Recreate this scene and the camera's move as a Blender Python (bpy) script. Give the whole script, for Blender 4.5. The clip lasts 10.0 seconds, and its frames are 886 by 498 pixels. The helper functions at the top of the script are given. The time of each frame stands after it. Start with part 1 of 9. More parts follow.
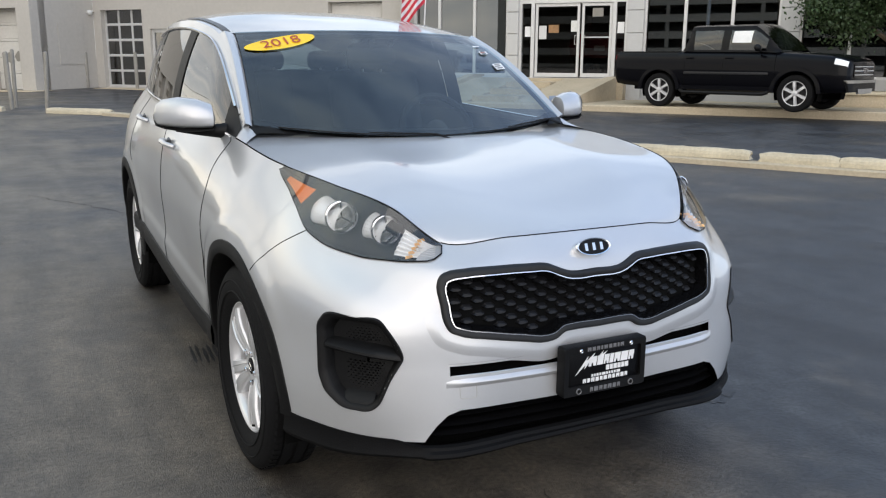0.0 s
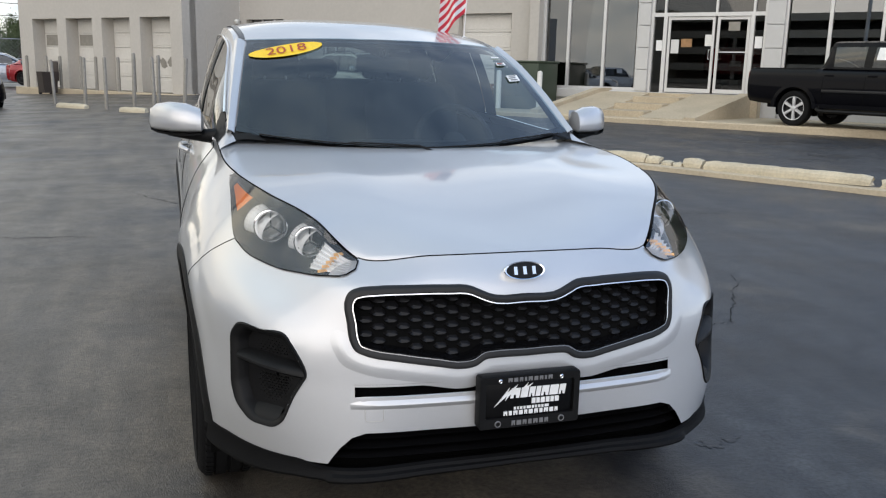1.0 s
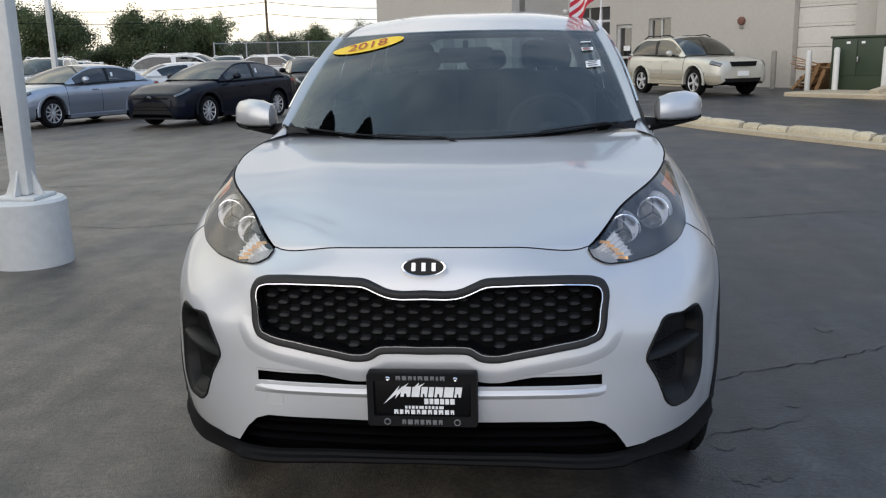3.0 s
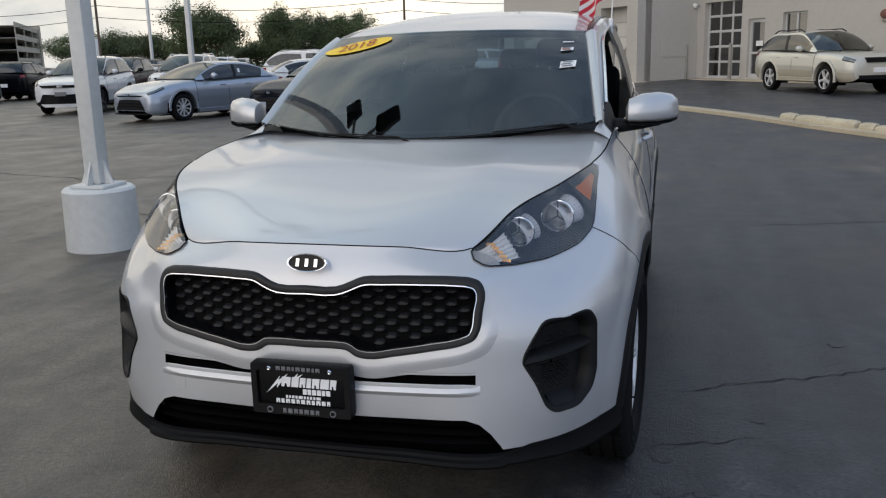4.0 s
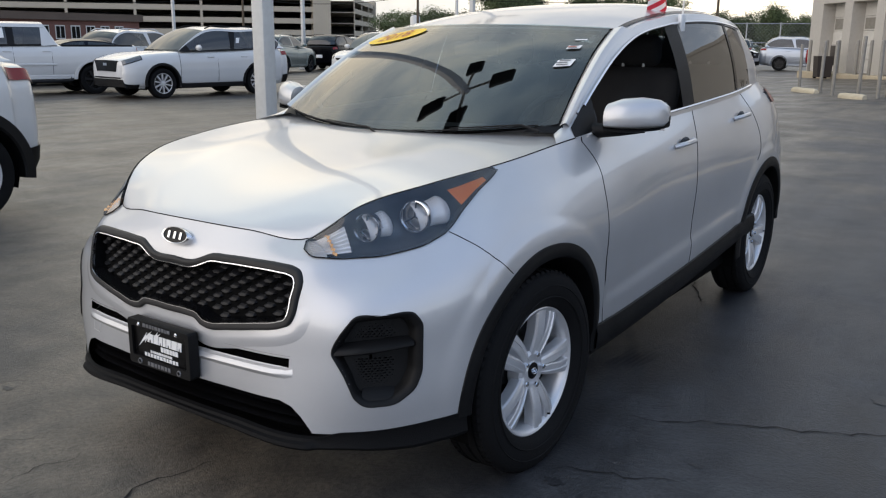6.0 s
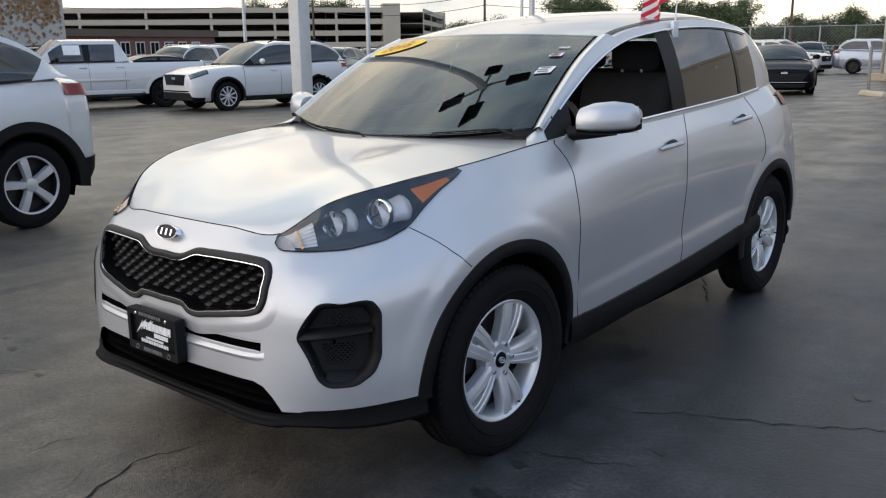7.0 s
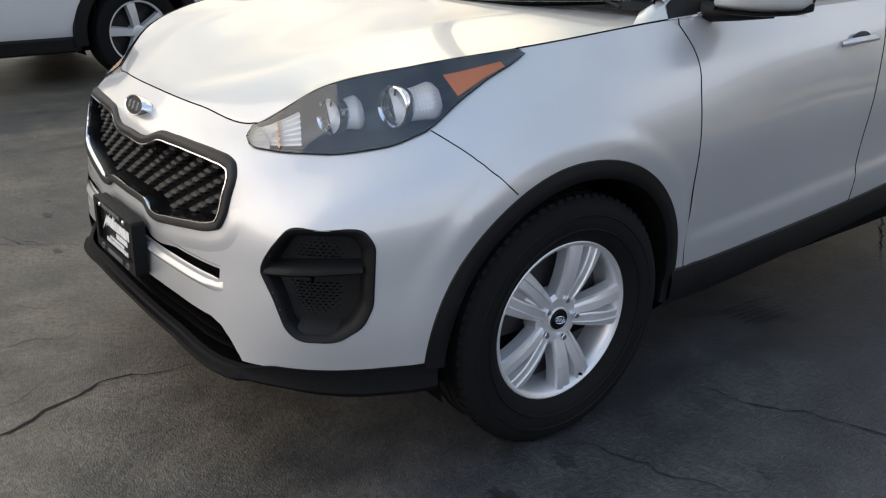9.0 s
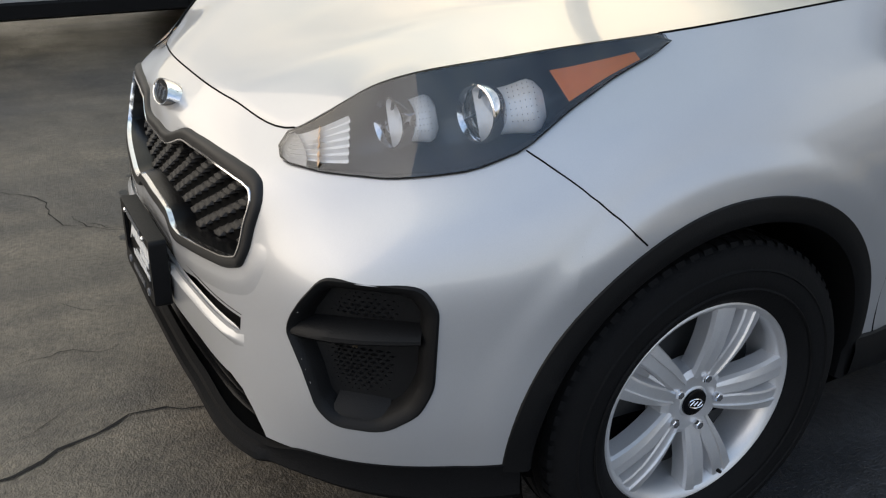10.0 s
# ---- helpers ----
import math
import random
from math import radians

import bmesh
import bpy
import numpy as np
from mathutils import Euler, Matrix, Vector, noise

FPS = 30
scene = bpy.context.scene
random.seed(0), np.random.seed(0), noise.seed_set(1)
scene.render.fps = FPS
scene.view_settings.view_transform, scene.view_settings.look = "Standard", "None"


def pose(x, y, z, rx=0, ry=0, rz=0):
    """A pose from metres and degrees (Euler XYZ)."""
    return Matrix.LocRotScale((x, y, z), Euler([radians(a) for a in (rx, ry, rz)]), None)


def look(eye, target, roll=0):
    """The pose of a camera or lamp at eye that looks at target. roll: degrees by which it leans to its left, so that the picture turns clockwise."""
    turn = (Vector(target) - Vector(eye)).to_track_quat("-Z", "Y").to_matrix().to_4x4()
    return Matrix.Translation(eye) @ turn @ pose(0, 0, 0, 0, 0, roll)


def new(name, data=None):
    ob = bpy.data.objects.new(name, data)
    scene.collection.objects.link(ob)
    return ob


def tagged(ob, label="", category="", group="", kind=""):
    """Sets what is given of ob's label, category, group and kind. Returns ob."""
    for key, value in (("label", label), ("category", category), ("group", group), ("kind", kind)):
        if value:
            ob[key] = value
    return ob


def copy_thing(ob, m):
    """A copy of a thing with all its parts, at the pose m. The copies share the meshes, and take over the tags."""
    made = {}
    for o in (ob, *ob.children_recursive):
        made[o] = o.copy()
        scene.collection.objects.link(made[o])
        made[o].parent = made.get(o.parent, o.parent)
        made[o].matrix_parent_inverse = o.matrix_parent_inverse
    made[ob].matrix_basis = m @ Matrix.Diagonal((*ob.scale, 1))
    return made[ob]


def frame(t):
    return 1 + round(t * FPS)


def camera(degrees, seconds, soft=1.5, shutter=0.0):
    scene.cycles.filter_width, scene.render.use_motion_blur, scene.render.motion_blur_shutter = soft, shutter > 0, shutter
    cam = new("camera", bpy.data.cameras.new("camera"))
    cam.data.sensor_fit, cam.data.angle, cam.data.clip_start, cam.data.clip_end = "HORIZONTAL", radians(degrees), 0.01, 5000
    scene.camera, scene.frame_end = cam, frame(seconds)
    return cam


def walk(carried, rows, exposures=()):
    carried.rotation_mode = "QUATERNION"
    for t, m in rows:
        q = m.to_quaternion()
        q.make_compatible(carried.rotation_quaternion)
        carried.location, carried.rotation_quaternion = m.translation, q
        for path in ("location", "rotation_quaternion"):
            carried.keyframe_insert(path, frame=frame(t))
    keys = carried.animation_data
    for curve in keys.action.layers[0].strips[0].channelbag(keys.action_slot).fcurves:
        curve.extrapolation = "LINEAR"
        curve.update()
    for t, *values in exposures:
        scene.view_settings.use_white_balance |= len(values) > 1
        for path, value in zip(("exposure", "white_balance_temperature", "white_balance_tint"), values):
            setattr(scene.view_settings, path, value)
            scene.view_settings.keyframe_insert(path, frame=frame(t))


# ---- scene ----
cam = camera(54.6, 10.0, soft=1.2)
METRES, EYE, TURN = 5.84, 1.37, -27.1
ROWS = [
    (0.0, 0.0, 0.0, 0.0, 0.06, -12.45, -0.26),
    (0.5, 0.0497, 0.0203, -0.0024, 1.71, -12.09, -1.19),
    (1.0, 0.1016, 0.0272, 0.0003, 9.63, -11.82, -1.3),
    (1.5, 0.1591, 0.029, 0.0039, 16.97, -12.12, -0.75),
    (2.0, 0.2008, 0.0589, -0.002, 20.43, -12.45, -0.64),
    (2.5, 0.2461, 0.0809, 0.0012, 26.78, -12.55, 0.39),
    (4.0, 0.3901, 0.1719, 0.0026, 41.86, -12.67, 1.46),
    (4.5, 0.4441, 0.2063, 0.0044, 46.68, -12.43, 0.68),
    (5.0, 0.4735, 0.252, 0.0028, 52.01, -12.37, 0.5),
    (5.5, 0.4973, 0.3, 0.0079, 56.53, -13.15, 0.08),
    (6.0, 0.5308, 0.3405, 0.0094, 62.18, -13.69, -0.47),
    (7.5, 0.5929, 0.389, 0.0099, 68.94, -14.17, -0.14),
    (8.0, 0.573, 0.4147, 0.0017, 72.67, -17.8, -2.52),
    (8.5, 0.531, 0.444, -0.0037, 75.02, -19.85, -2.7),
    (9.0, 0.4744, 0.4796, -0.0062, 78.65, -21.52, -1.99),
    (9.5, 0.4254, 0.4985, -0.0096, 84.74, -24.27, -1.73),
    (10.0, 0.3788, 0.5079, -0.0131, 87.77, -24.58, -1.62),
]
walk(cam, [(t, pose(-1.517, -2.769, EYE, 0, 0, TURN) @ pose(METRES * x, METRES * y, METRES * z, 90 + pitch, roll, yaw)) for t, x, y, z, yaw, pitch, roll in ROWS], [(0.0, 0.12, 6730, 12), (1.0, 0.03, 6730, 12), (2.5, -0.05, 6690, 12), (4.0, -0.44, 6730, 13), (4.5, -0.38, 6740, 13), (5.0, -0.28, 6780, 13), (6.0, -0.18, 6830, 14), (7.5, -0.08, 6900, 14), (8.0, 0.10, 7080, 13), (8.5, 0.21, 7240, 13), (9.0, 0.11, 7360, 13), (9.5, 0.11, 7530, 13), (10.0, -0.03, 7600, 12)])

# ---- world and light ----
SUN_DIR = Vector((-0.40, -0.80, 0.42)).normalized()     # towards the sun, behind thin cloud
CLOUD_BANK = Vector((-0.61, 0.35, 0.71)).normalized()      # brightest part of the cloud
world = bpy.data.worlds.new("world")
scene.world = world
world.use_nodes = True
wn, wl = world.node_tree.nodes, world.node_tree.links
wn.clear()


def wnode(kind, **values):
    nd = wn.new(kind)
    for k, v in values.items():
        nd.inputs[k].default_value = v
    return nd


def wramp(src, stops):
    nd = wn.new("ShaderNodeValToRGB")
    while len(nd.color_ramp.elements) < len(stops):
        nd.color_ramp.elements.new(0.5)
    for e, (p, c) in zip(nd.color_ramp.elements, stops):
        e.position, e.color = p, (*c, 1)
    wl.new(src, nd.inputs["Fac"])
    return nd.outputs["Color"]


def wmix(kind, fac, a, c):
    nd = wn.new("ShaderNodeMix")
    nd.data_type, nd.blend_type = "RGBA", kind
    nd.inputs[0].default_value = fac
    wl.new(a, nd.inputs[6])
    wl.new(c, nd.inputs[7])
    return nd.outputs[2]


w_out = wn.new("ShaderNodeOutputWorld")
w_bg = wnode("ShaderNodeBackground", Strength=0.1)
w_sky = wn.new("ShaderNodeTexSky")
w_sky.sky_type = "NISHITA"
w_sky.sun_disc = False
w_sky.sun_elevation = math.asin(SUN_DIR.z)
w_sky.sun_rotation = math.atan2(SUN_DIR.x, SUN_DIR.y)
w_sky.air_density, w_sky.dust_density, w_sky.ozone_density = 1.0, 2.0, 1.0
w_co = wn.new("ShaderNodeTexCoord")
w_map = wn.new("ShaderNodeMapping")
w_map.inputs["Scale"].default_value = (1.3, 1.3, 3.6)
w_no = wnode("ShaderNodeTexNoise", Scale=2.3, Detail=9.0, Roughness=0.62)
wl.new(w_co.outputs["Generated"], w_map.inputs["Vector"])
wl.new(w_map.outputs["Vector"], w_no.inputs["Vector"])
clouds = wramp(w_no.outputs["Fac"], [(0.38, (7.2, 8.3, 10.0)), (0.52, (11.8, 12.4, 13.3)), (0.64, (16.2, 15.8, 15.2))])
# thin cloud glows towards the sun and pales at the horizon
w_dot = wn.new("ShaderNodeVectorMath")
w_dot.operation = "DOT_PRODUCT"
w_dot.inputs[1].default_value = CLOUD_BANK
wl.new(w_co.outputs["Generated"], w_dot.inputs[0])
glow = wramp(w_dot.outputs["Value"], [(0.0, (0.76, 0.90, 1.12)), (0.25, (0.82, 0.92, 1.04)), (0.5, (0.88, 0.90, 0.91)), (0.84, (0.98, 0.93, 0.84)), (0.90, (1.42, 1.30, 1.05)), (0.945, (1.78, 1.63, 1.30)), (1.0, (2.15, 1.96, 1.54))])
w_sep = wn.new("ShaderNodeSeparateXYZ")
wl.new(w_co.outputs["Generated"], w_sep.inputs["Vector"])
rise = wramp(w_sep.outputs["Z"], [(0.0, (1.6, 1.5, 1.30)), (0.12, (1.25, 1.2, 1.1)), (0.40, (0.98, 1.0, 1.02)), (0.85, (0.50, 0.70, 0.96))])
cloud_sky = wmix("MULTIPLY", 1.0, wmix("MULTIPLY", 1.0, clouds, glow), rise)
wl.new(wmix("MIX", 0.82, w_sky.outputs["Color"], cloud_sky), w_bg.inputs["Color"])
wl.new(w_bg.outputs["Background"], w_out.inputs["Surface"])
sun_data = bpy.data.lights.new("sun", "SUN")
sun_data.energy, sun_data.angle, sun_data.color = 1.75, radians(85), (1.0, 0.91, 0.78)
sun = new("sun", sun_data)
sun.matrix_basis = look(SUN_DIR * 50, (0, 0, 0))


# ---- materials ----
def material(name, colour, rough=0.5, metal=0.0, spread=0.12, scale=6.0, fine=60.0, bump=0.0, coat=0.0, vary_rough=0.0, transmission=0.0, ior=1.5, object_random=0.0, specular=0.5):
    """A surface with broad stains and fine grain in colour, gloss and relief."""
    m = bpy.data.materials.new(name)
    m.use_nodes = True
    n, l = m.node_tree.nodes, m.node_tree.links
    b = n["Principled BSDF"]
    b.inputs["Roughness"].default_value, b.inputs["Metallic"].default_value = rough, metal
    b.inputs["Coat Weight"].default_value = coat
    b.inputs["Coat Roughness"].default_value = 0.06
    b.inputs["Transmission Weight"].default_value = transmission
    b.inputs["IOR"].default_value = ior
    b.inputs["Specular IOR Level"].default_value = specular
    co = n.new("ShaderNodeTexCoord")
    big, small = n.new("ShaderNodeTexNoise"), n.new("ShaderNodeTexNoise")
    for node, s in ((big, scale), (small, fine)):
        node.inputs["Scale"].default_value = s
        node.inputs["Detail"].default_value = 5
        l.new(co.outputs["Object"], node.inputs["Vector"])
    add = n.new("ShaderNodeMath")
    add.operation = "ADD"
    l.new(big.outputs["Fac"], add.inputs[0])
    l.new(small.outputs["Fac"], add.inputs[1])
    rng = n.new("ShaderNodeMapRange")
    rng.inputs["From Min"].default_value, rng.inputs["From Max"].default_value = 0.6, 1.4
    rng.inputs["To Min"].default_value, rng.inputs["To Max"].default_value = 1 - spread, 1 + spread
    l.new(add.outputs[0], rng.inputs["Value"])
    mul = n.new("ShaderNodeVectorMath")
    mul.operation = "SCALE"
    mul.inputs[0].default_value = colour
    l.new(rng.outputs["Result"], mul.inputs["Scale"])
    last = mul.outputs["Vector"]
    if object_random:
        inf, r2, m2 = n.new("ShaderNodeObjectInfo"), n.new("ShaderNodeMapRange"), n.new("ShaderNodeVectorMath")
        r2.inputs["To Min"].default_value, r2.inputs["To Max"].default_value = 1 - object_random, 1 + object_random
        m2.operation = "SCALE"
        l.new(inf.outputs["Random"], r2.inputs["Value"])
        l.new(last, m2.inputs[0])
        l.new(r2.outputs["Result"], m2.inputs["Scale"])
        last = m2.outputs["Vector"]
    l.new(last, b.inputs["Base Color"])
    if vary_rough:
        r = n.new("ShaderNodeMapRange")
        r.inputs["From Min"].default_value, r.inputs["From Max"].default_value = 0.3, 0.7
        r.inputs["To Min"].default_value, r.inputs["To Max"].default_value = rough - vary_rough, rough + vary_rough
        l.new(big.outputs["Fac"], r.inputs["Value"])
        l.new(r.outputs["Result"], b.inputs["Roughness"])
    if bump:
        bp = n.new("ShaderNodeBump")
        bp.inputs["Strength"].default_value = bump
        bp.inputs["Distance"].default_value = 0.01
        l.new(small.outputs["Fac"], bp.inputs["Height"])
        l.new(bp.outputs["Normal"], b.inputs["Normal"])
    return m


def car_paint(name, colour, metal, rough, flake=0.06, coat=1.0, specular=0.5):
    m = material(name, colour, rough, metal, spread=flake, scale=2.0, fine=900.0, coat=coat, specular=specular)
    return m


def glass_sheet(name, tint, gloss=1.0, rough=0.0, ior=1.75):
    """A thin pane: clear by tint, mirrored by angle."""
    m = bpy.data.materials.new(name)
    m.use_nodes = True
    n, l = m.node_tree.nodes, m.node_tree.links
    n.clear()
    out, mix = n.new("ShaderNodeOutputMaterial"), n.new("ShaderNodeMixShader")
    tr, gl, fr = n.new("ShaderNodeBsdfTransparent"), n.new("ShaderNodeBsdfGlossy"), n.new("ShaderNodeFresnel")
    tr.inputs["Color"].default_value = (*tint, 1)
    gl.inputs["Roughness"].default_value = rough
    gl.inputs["Color"].default_value = (gloss, gloss, gloss, 1)
    fr.inputs["IOR"].default_value = ior
    l.new(fr.outputs["Fac"], mix.inputs["Fac"])
    l.new(tr.outputs["BSDF"], mix.inputs[1])
    l.new(gl.outputs["BSDF"], mix.inputs[2])
    l.new(mix.outputs["Shader"], out.inputs["Surface"])
    return m


SILVER = car_paint("silver_paint", (0.53, 0.535, 0.545), 0.46, 0.34, 0.10)
BLACK_PLASTIC = material("black_plastic", (0.0058, 0.0058, 0.0062), 0.5, specular=0.20, spread=0.2, bump=0.12, fine=350.0)
LIP_BLACK = material("scuffed_lip_plastic", (0.0050, 0.0050, 0.0054), 0.62, specular=0.12, spread=0.3, bump=0.15, fine=250.0)
GLOSS_BLACK = material("gloss_black", (0.004, 0.004, 0.0045), 0.25, specular=0.2, spread=0.1)
GRILLE_BLACK = material("grille_plastic", (0.007, 0.007, 0.008), 0.42, specular=0.24, spread=0.2)
SURROUND_BLACK = material("surround_black", (0.013, 0.013, 0.0135), 0.45, specular=0.3, spread=0.15)
DARK_GAP = material("dark_gap", (0.004, 0.004, 0.004), 0.9, specular=0.05)
RUBBER = material("rubber", (0.006, 0.006, 0.0065), 0.75, specular=0.16, spread=0.3, bump=0.2, fine=220.0)
ALLOY = material("alloy", (0.66, 0.66, 0.67), 0.34, 0.5, spread=0.06, fine=300.0)
CHROME = material("chrome", (0.8, 0.8, 0.82), 0.12, 1.0, spread=0.04)
STEEL = material("steel", (0.42, 0.42, 0.43), 0.35, 0.9)
GLASS = glass_sheet("glass", (0.46, 0.52, 0.53))
SCREEN_GLASS = glass_sheet("windscreen_glass", (0.40, 0.51, 0.55), 1.0, 0.0, 1.75)
TINTED = glass_sheet("tinted_glass", (0.14, 0.16, 0.17))
CLEAR = glass_sheet("clear_plastic", (0.93, 0.94, 0.95))
AMBER = material("amber_plastic", (0.75, 0.20, 0.015), 0.3, spread=0.15, fine=150.0, coat=0.5)
AMBER_PALE = material("pale_amber", (0.85, 0.50, 0.20), 0.3, spread=0.2, fine=150.0, coat=0.5)
RED_PLASTIC = material("red_plastic", (0.22, 0.006, 0.010), 0.25, coat=0.25, specular=0.3)
LAMP_SILVER = material("lamp_reflector", (0.88, 0.89, 0.90), 0.26, 0.12, spread=0.08, fine=120.0)
LAMP_DARK = material("lamp_housing", (0.050, 0.052, 0.057), 0.22, spread=0.05, fine=20.0)
CABIN_DARK = material("cabin_trim", (0.035, 0.036, 0.038), 0.75, spread=0.2, bump=0.2)
CABIN_CLOTH = material("seat_cloth", (0.045, 0.046, 0.050), 0.9, spread=0.3, bump=0.3, fine=400.0)
CABIN_GREY = material("headliner", (0.45, 0.44, 0.42), 0.9)
WHITE_PRINT = material("white_print", (0.80, 0.80, 0.79), 0.5)
GREY_PRINT = material("grey_print", (0.16, 0.16, 0.165), 0.5)
YELLOW_VINYL = material("yellow_vinyl", (0.92, 0.60, 0.015), 0.45)
RED_PRINT = material("red_print", (0.40, 0.05, 0.012), 0.45)


# ---- mesh helpers ----
def mesh_object(name, bm, mats, smooth=True):
    me = bpy.data.meshes.new(name)
    bmesh.ops.recalc_face_normals(bm, faces=bm.faces)
    for f in bm.faces:
        f.smooth = smooth
    bm.to_mesh(me)
    bm.free()
    for m in (mats if isinstance(mats, (list, tuple)) else [mats]):
        me.materials.append(m)
    if smooth:
        me.set_sharp_from_angle(angle=radians(38))
    return new(name, me)


def part(name, bm, mats, parent, label="", smooth=True):
    ob = mesh_object(name, bm, mats, smooth)
    ob.parent = parent
    if label:
        tagged(ob, label)
    return ob


def thing(name, m, label, category, group="", kind=""):
    ob = new(name)
    ob.empty_display_size = 0.1
    ob.matrix_basis = m
    return tagged(ob, label, category, group, kind)


def box(bm, x0, x1, y0, y1, z0, z1, bevel=0.0, segs=2):
    r = bmesh.ops.create_cube(bm, size=1.0)
    bmesh.ops.scale(bm, vec=(x1 - x0, y1 - y0, z1 - z0), verts=r["verts"])
    bmesh.ops.translate(bm, vec=((x0 + x1) / 2, (y0 + y1) / 2, (z0 + z1) / 2), verts=r["verts"])
    if bevel:
        edges = {e for v in r["verts"] for e in v.link_edges}
        bmesh.ops.bevel(bm, geom=list(edges), offset=bevel, segments=segs, affect="EDGES", profile=0.5)
    return bm


def grid(bm, rows, close_j=False):
    """Quads over a nested list of points."""
    vs = [[bm.verts.new(p) for p in r] for r in rows]
    for a, b in zip(vs, vs[1:]):
        n = len(a)
        for j in range(n if close_j else n - 1):
            k = (j + 1) % n
            try:
                bm.faces.new((a[j], a[k], b[k], b[j]))
            except ValueError:
                pass
    return vs


def tube(bm, pts, r, n=6, caps=True):
    """A round bar along points; r may be a list."""
    pts = [Vector(p) for p in pts]
    rows = []
    up = Vector((0, 0, 1))
    for i, p in enumerate(pts):
        d = (pts[min(i + 1, len(pts) - 1)] - pts[max(i - 1, 0)]).normalized()
        side = d.cross(up)
        if side.length < 0.05:
            side = d.cross(Vector((0, 1, 0)))
        side.normalize()
        nor = side.cross(d)
        rr = r[i] if isinstance(r, (list, tuple)) else r
        rows.append([p + (side * math.cos(a) + nor * math.sin(a)) * rr for a in (2 * math.pi * k / n for k in range(n))])
    vs = grid(bm, rows, close_j=True)
    if caps:
        bm.faces.new(vs[0])
        bm.faces.new(vs[-1][::-1])
    return bm


def lathe(bm, profile, n=48, axis="x", at=(0, 0, 0)):
    """Turns (distance along the axis, radius) pairs about an axis."""
    rows = []
    for a, r in profile:
        row = []
        for k in range(n):
            c, s = math.cos(2 * math.pi * k / n) * r, math.sin(2 * math.pi * k / n) * r
            q = {"x": (a, c, s), "y": (c, a, s), "z": (c, s, a)}[axis]
            row.append(Vector(q) + Vector(at))
        rows.append(row)
    return grid(bm, rows, close_j=True)


def prism(bm, outline, fn, d0, d1):
    """A slab: outline points (a, b) placed by fn(a, b, d) at depths d0 and d1."""
    lo = [bm.verts.new(fn(a, b, d0)) for a, b in outline]
    hi = [bm.verts.new(fn(a, b, d1)) for a, b in outline]
    n = len(lo)
    for i in range(n):
        bm.faces.new((lo[i], lo[(i + 1) % n], hi[(i + 1) % n], hi[i]))
    bm.faces.new(hi)
    bm.faces.new(lo[::-1])
    return bm


def hermite(knots, u, mirror0=False, mirror1=False):
    """A smooth curve through knots (n, ...) at the real index u, with tangents by chord length. mirror: the curve goes on mirrored in x."""
    k = np.asarray(knots, float)
    n = len(k)
    i = int(min(max(math.floor(u), 0), n - 2))
    f = u - i

    def get(j):
        if j < 0:
            return k[-j] * np.array([-1, 1, 1]) if mirror0 else 2 * k[0] - k[-j]
        if j > n - 1:
            q = 2 * (n - 1) - j
            return k[q] * np.array([-1, 1, 1]) if mirror1 else 2 * k[n - 1] - k[q]
        return k[j]

    def tangent(j):
        a, b, c = get(j - 1), get(j), get(j + 1)
        d0, d1 = max(np.linalg.norm(b - a), 1e-6), max(np.linalg.norm(c - b), 1e-6)
        return ((b - a) / d0 * d1 + (c - b) / d1 * d0) / (d0 + d1)

    p0, p1 = get(i), get(i + 1)
    d = np.linalg.norm(p1 - p0)
    m0, m1 = tangent(i) * d, tangent(i + 1) * d
    return (2 * f**3 - 3 * f**2 + 1) * p0 + (f**3 - 2 * f**2 + f) * m0 + (3 * f**2 - 2 * f**3) * p1 + (f**3 - f**2) * m1


def curve(knots, n, **kw):
    return [Vector(hermite(knots, (len(knots) - 1) * i / (n - 1), **kw)) for i in range(n)]


def sm(a, b, x):
    t = min(max((x - a) / (b - a), 0.0), 1.0)
    return t * t * (3 - 2 * t)


# ---- setting ----
def ground_z(x, y):
    """The car park rises gently to the building and falls to the far rows."""
    return 0.012 * max(0.0, min(y, 60.0) - 4) * sm(-8, 1, x) + 0.004 * max(0.0, min(x, 60.0) - 3) - 0.0038 * max(0.0, min(-x, 40.0) - 4)


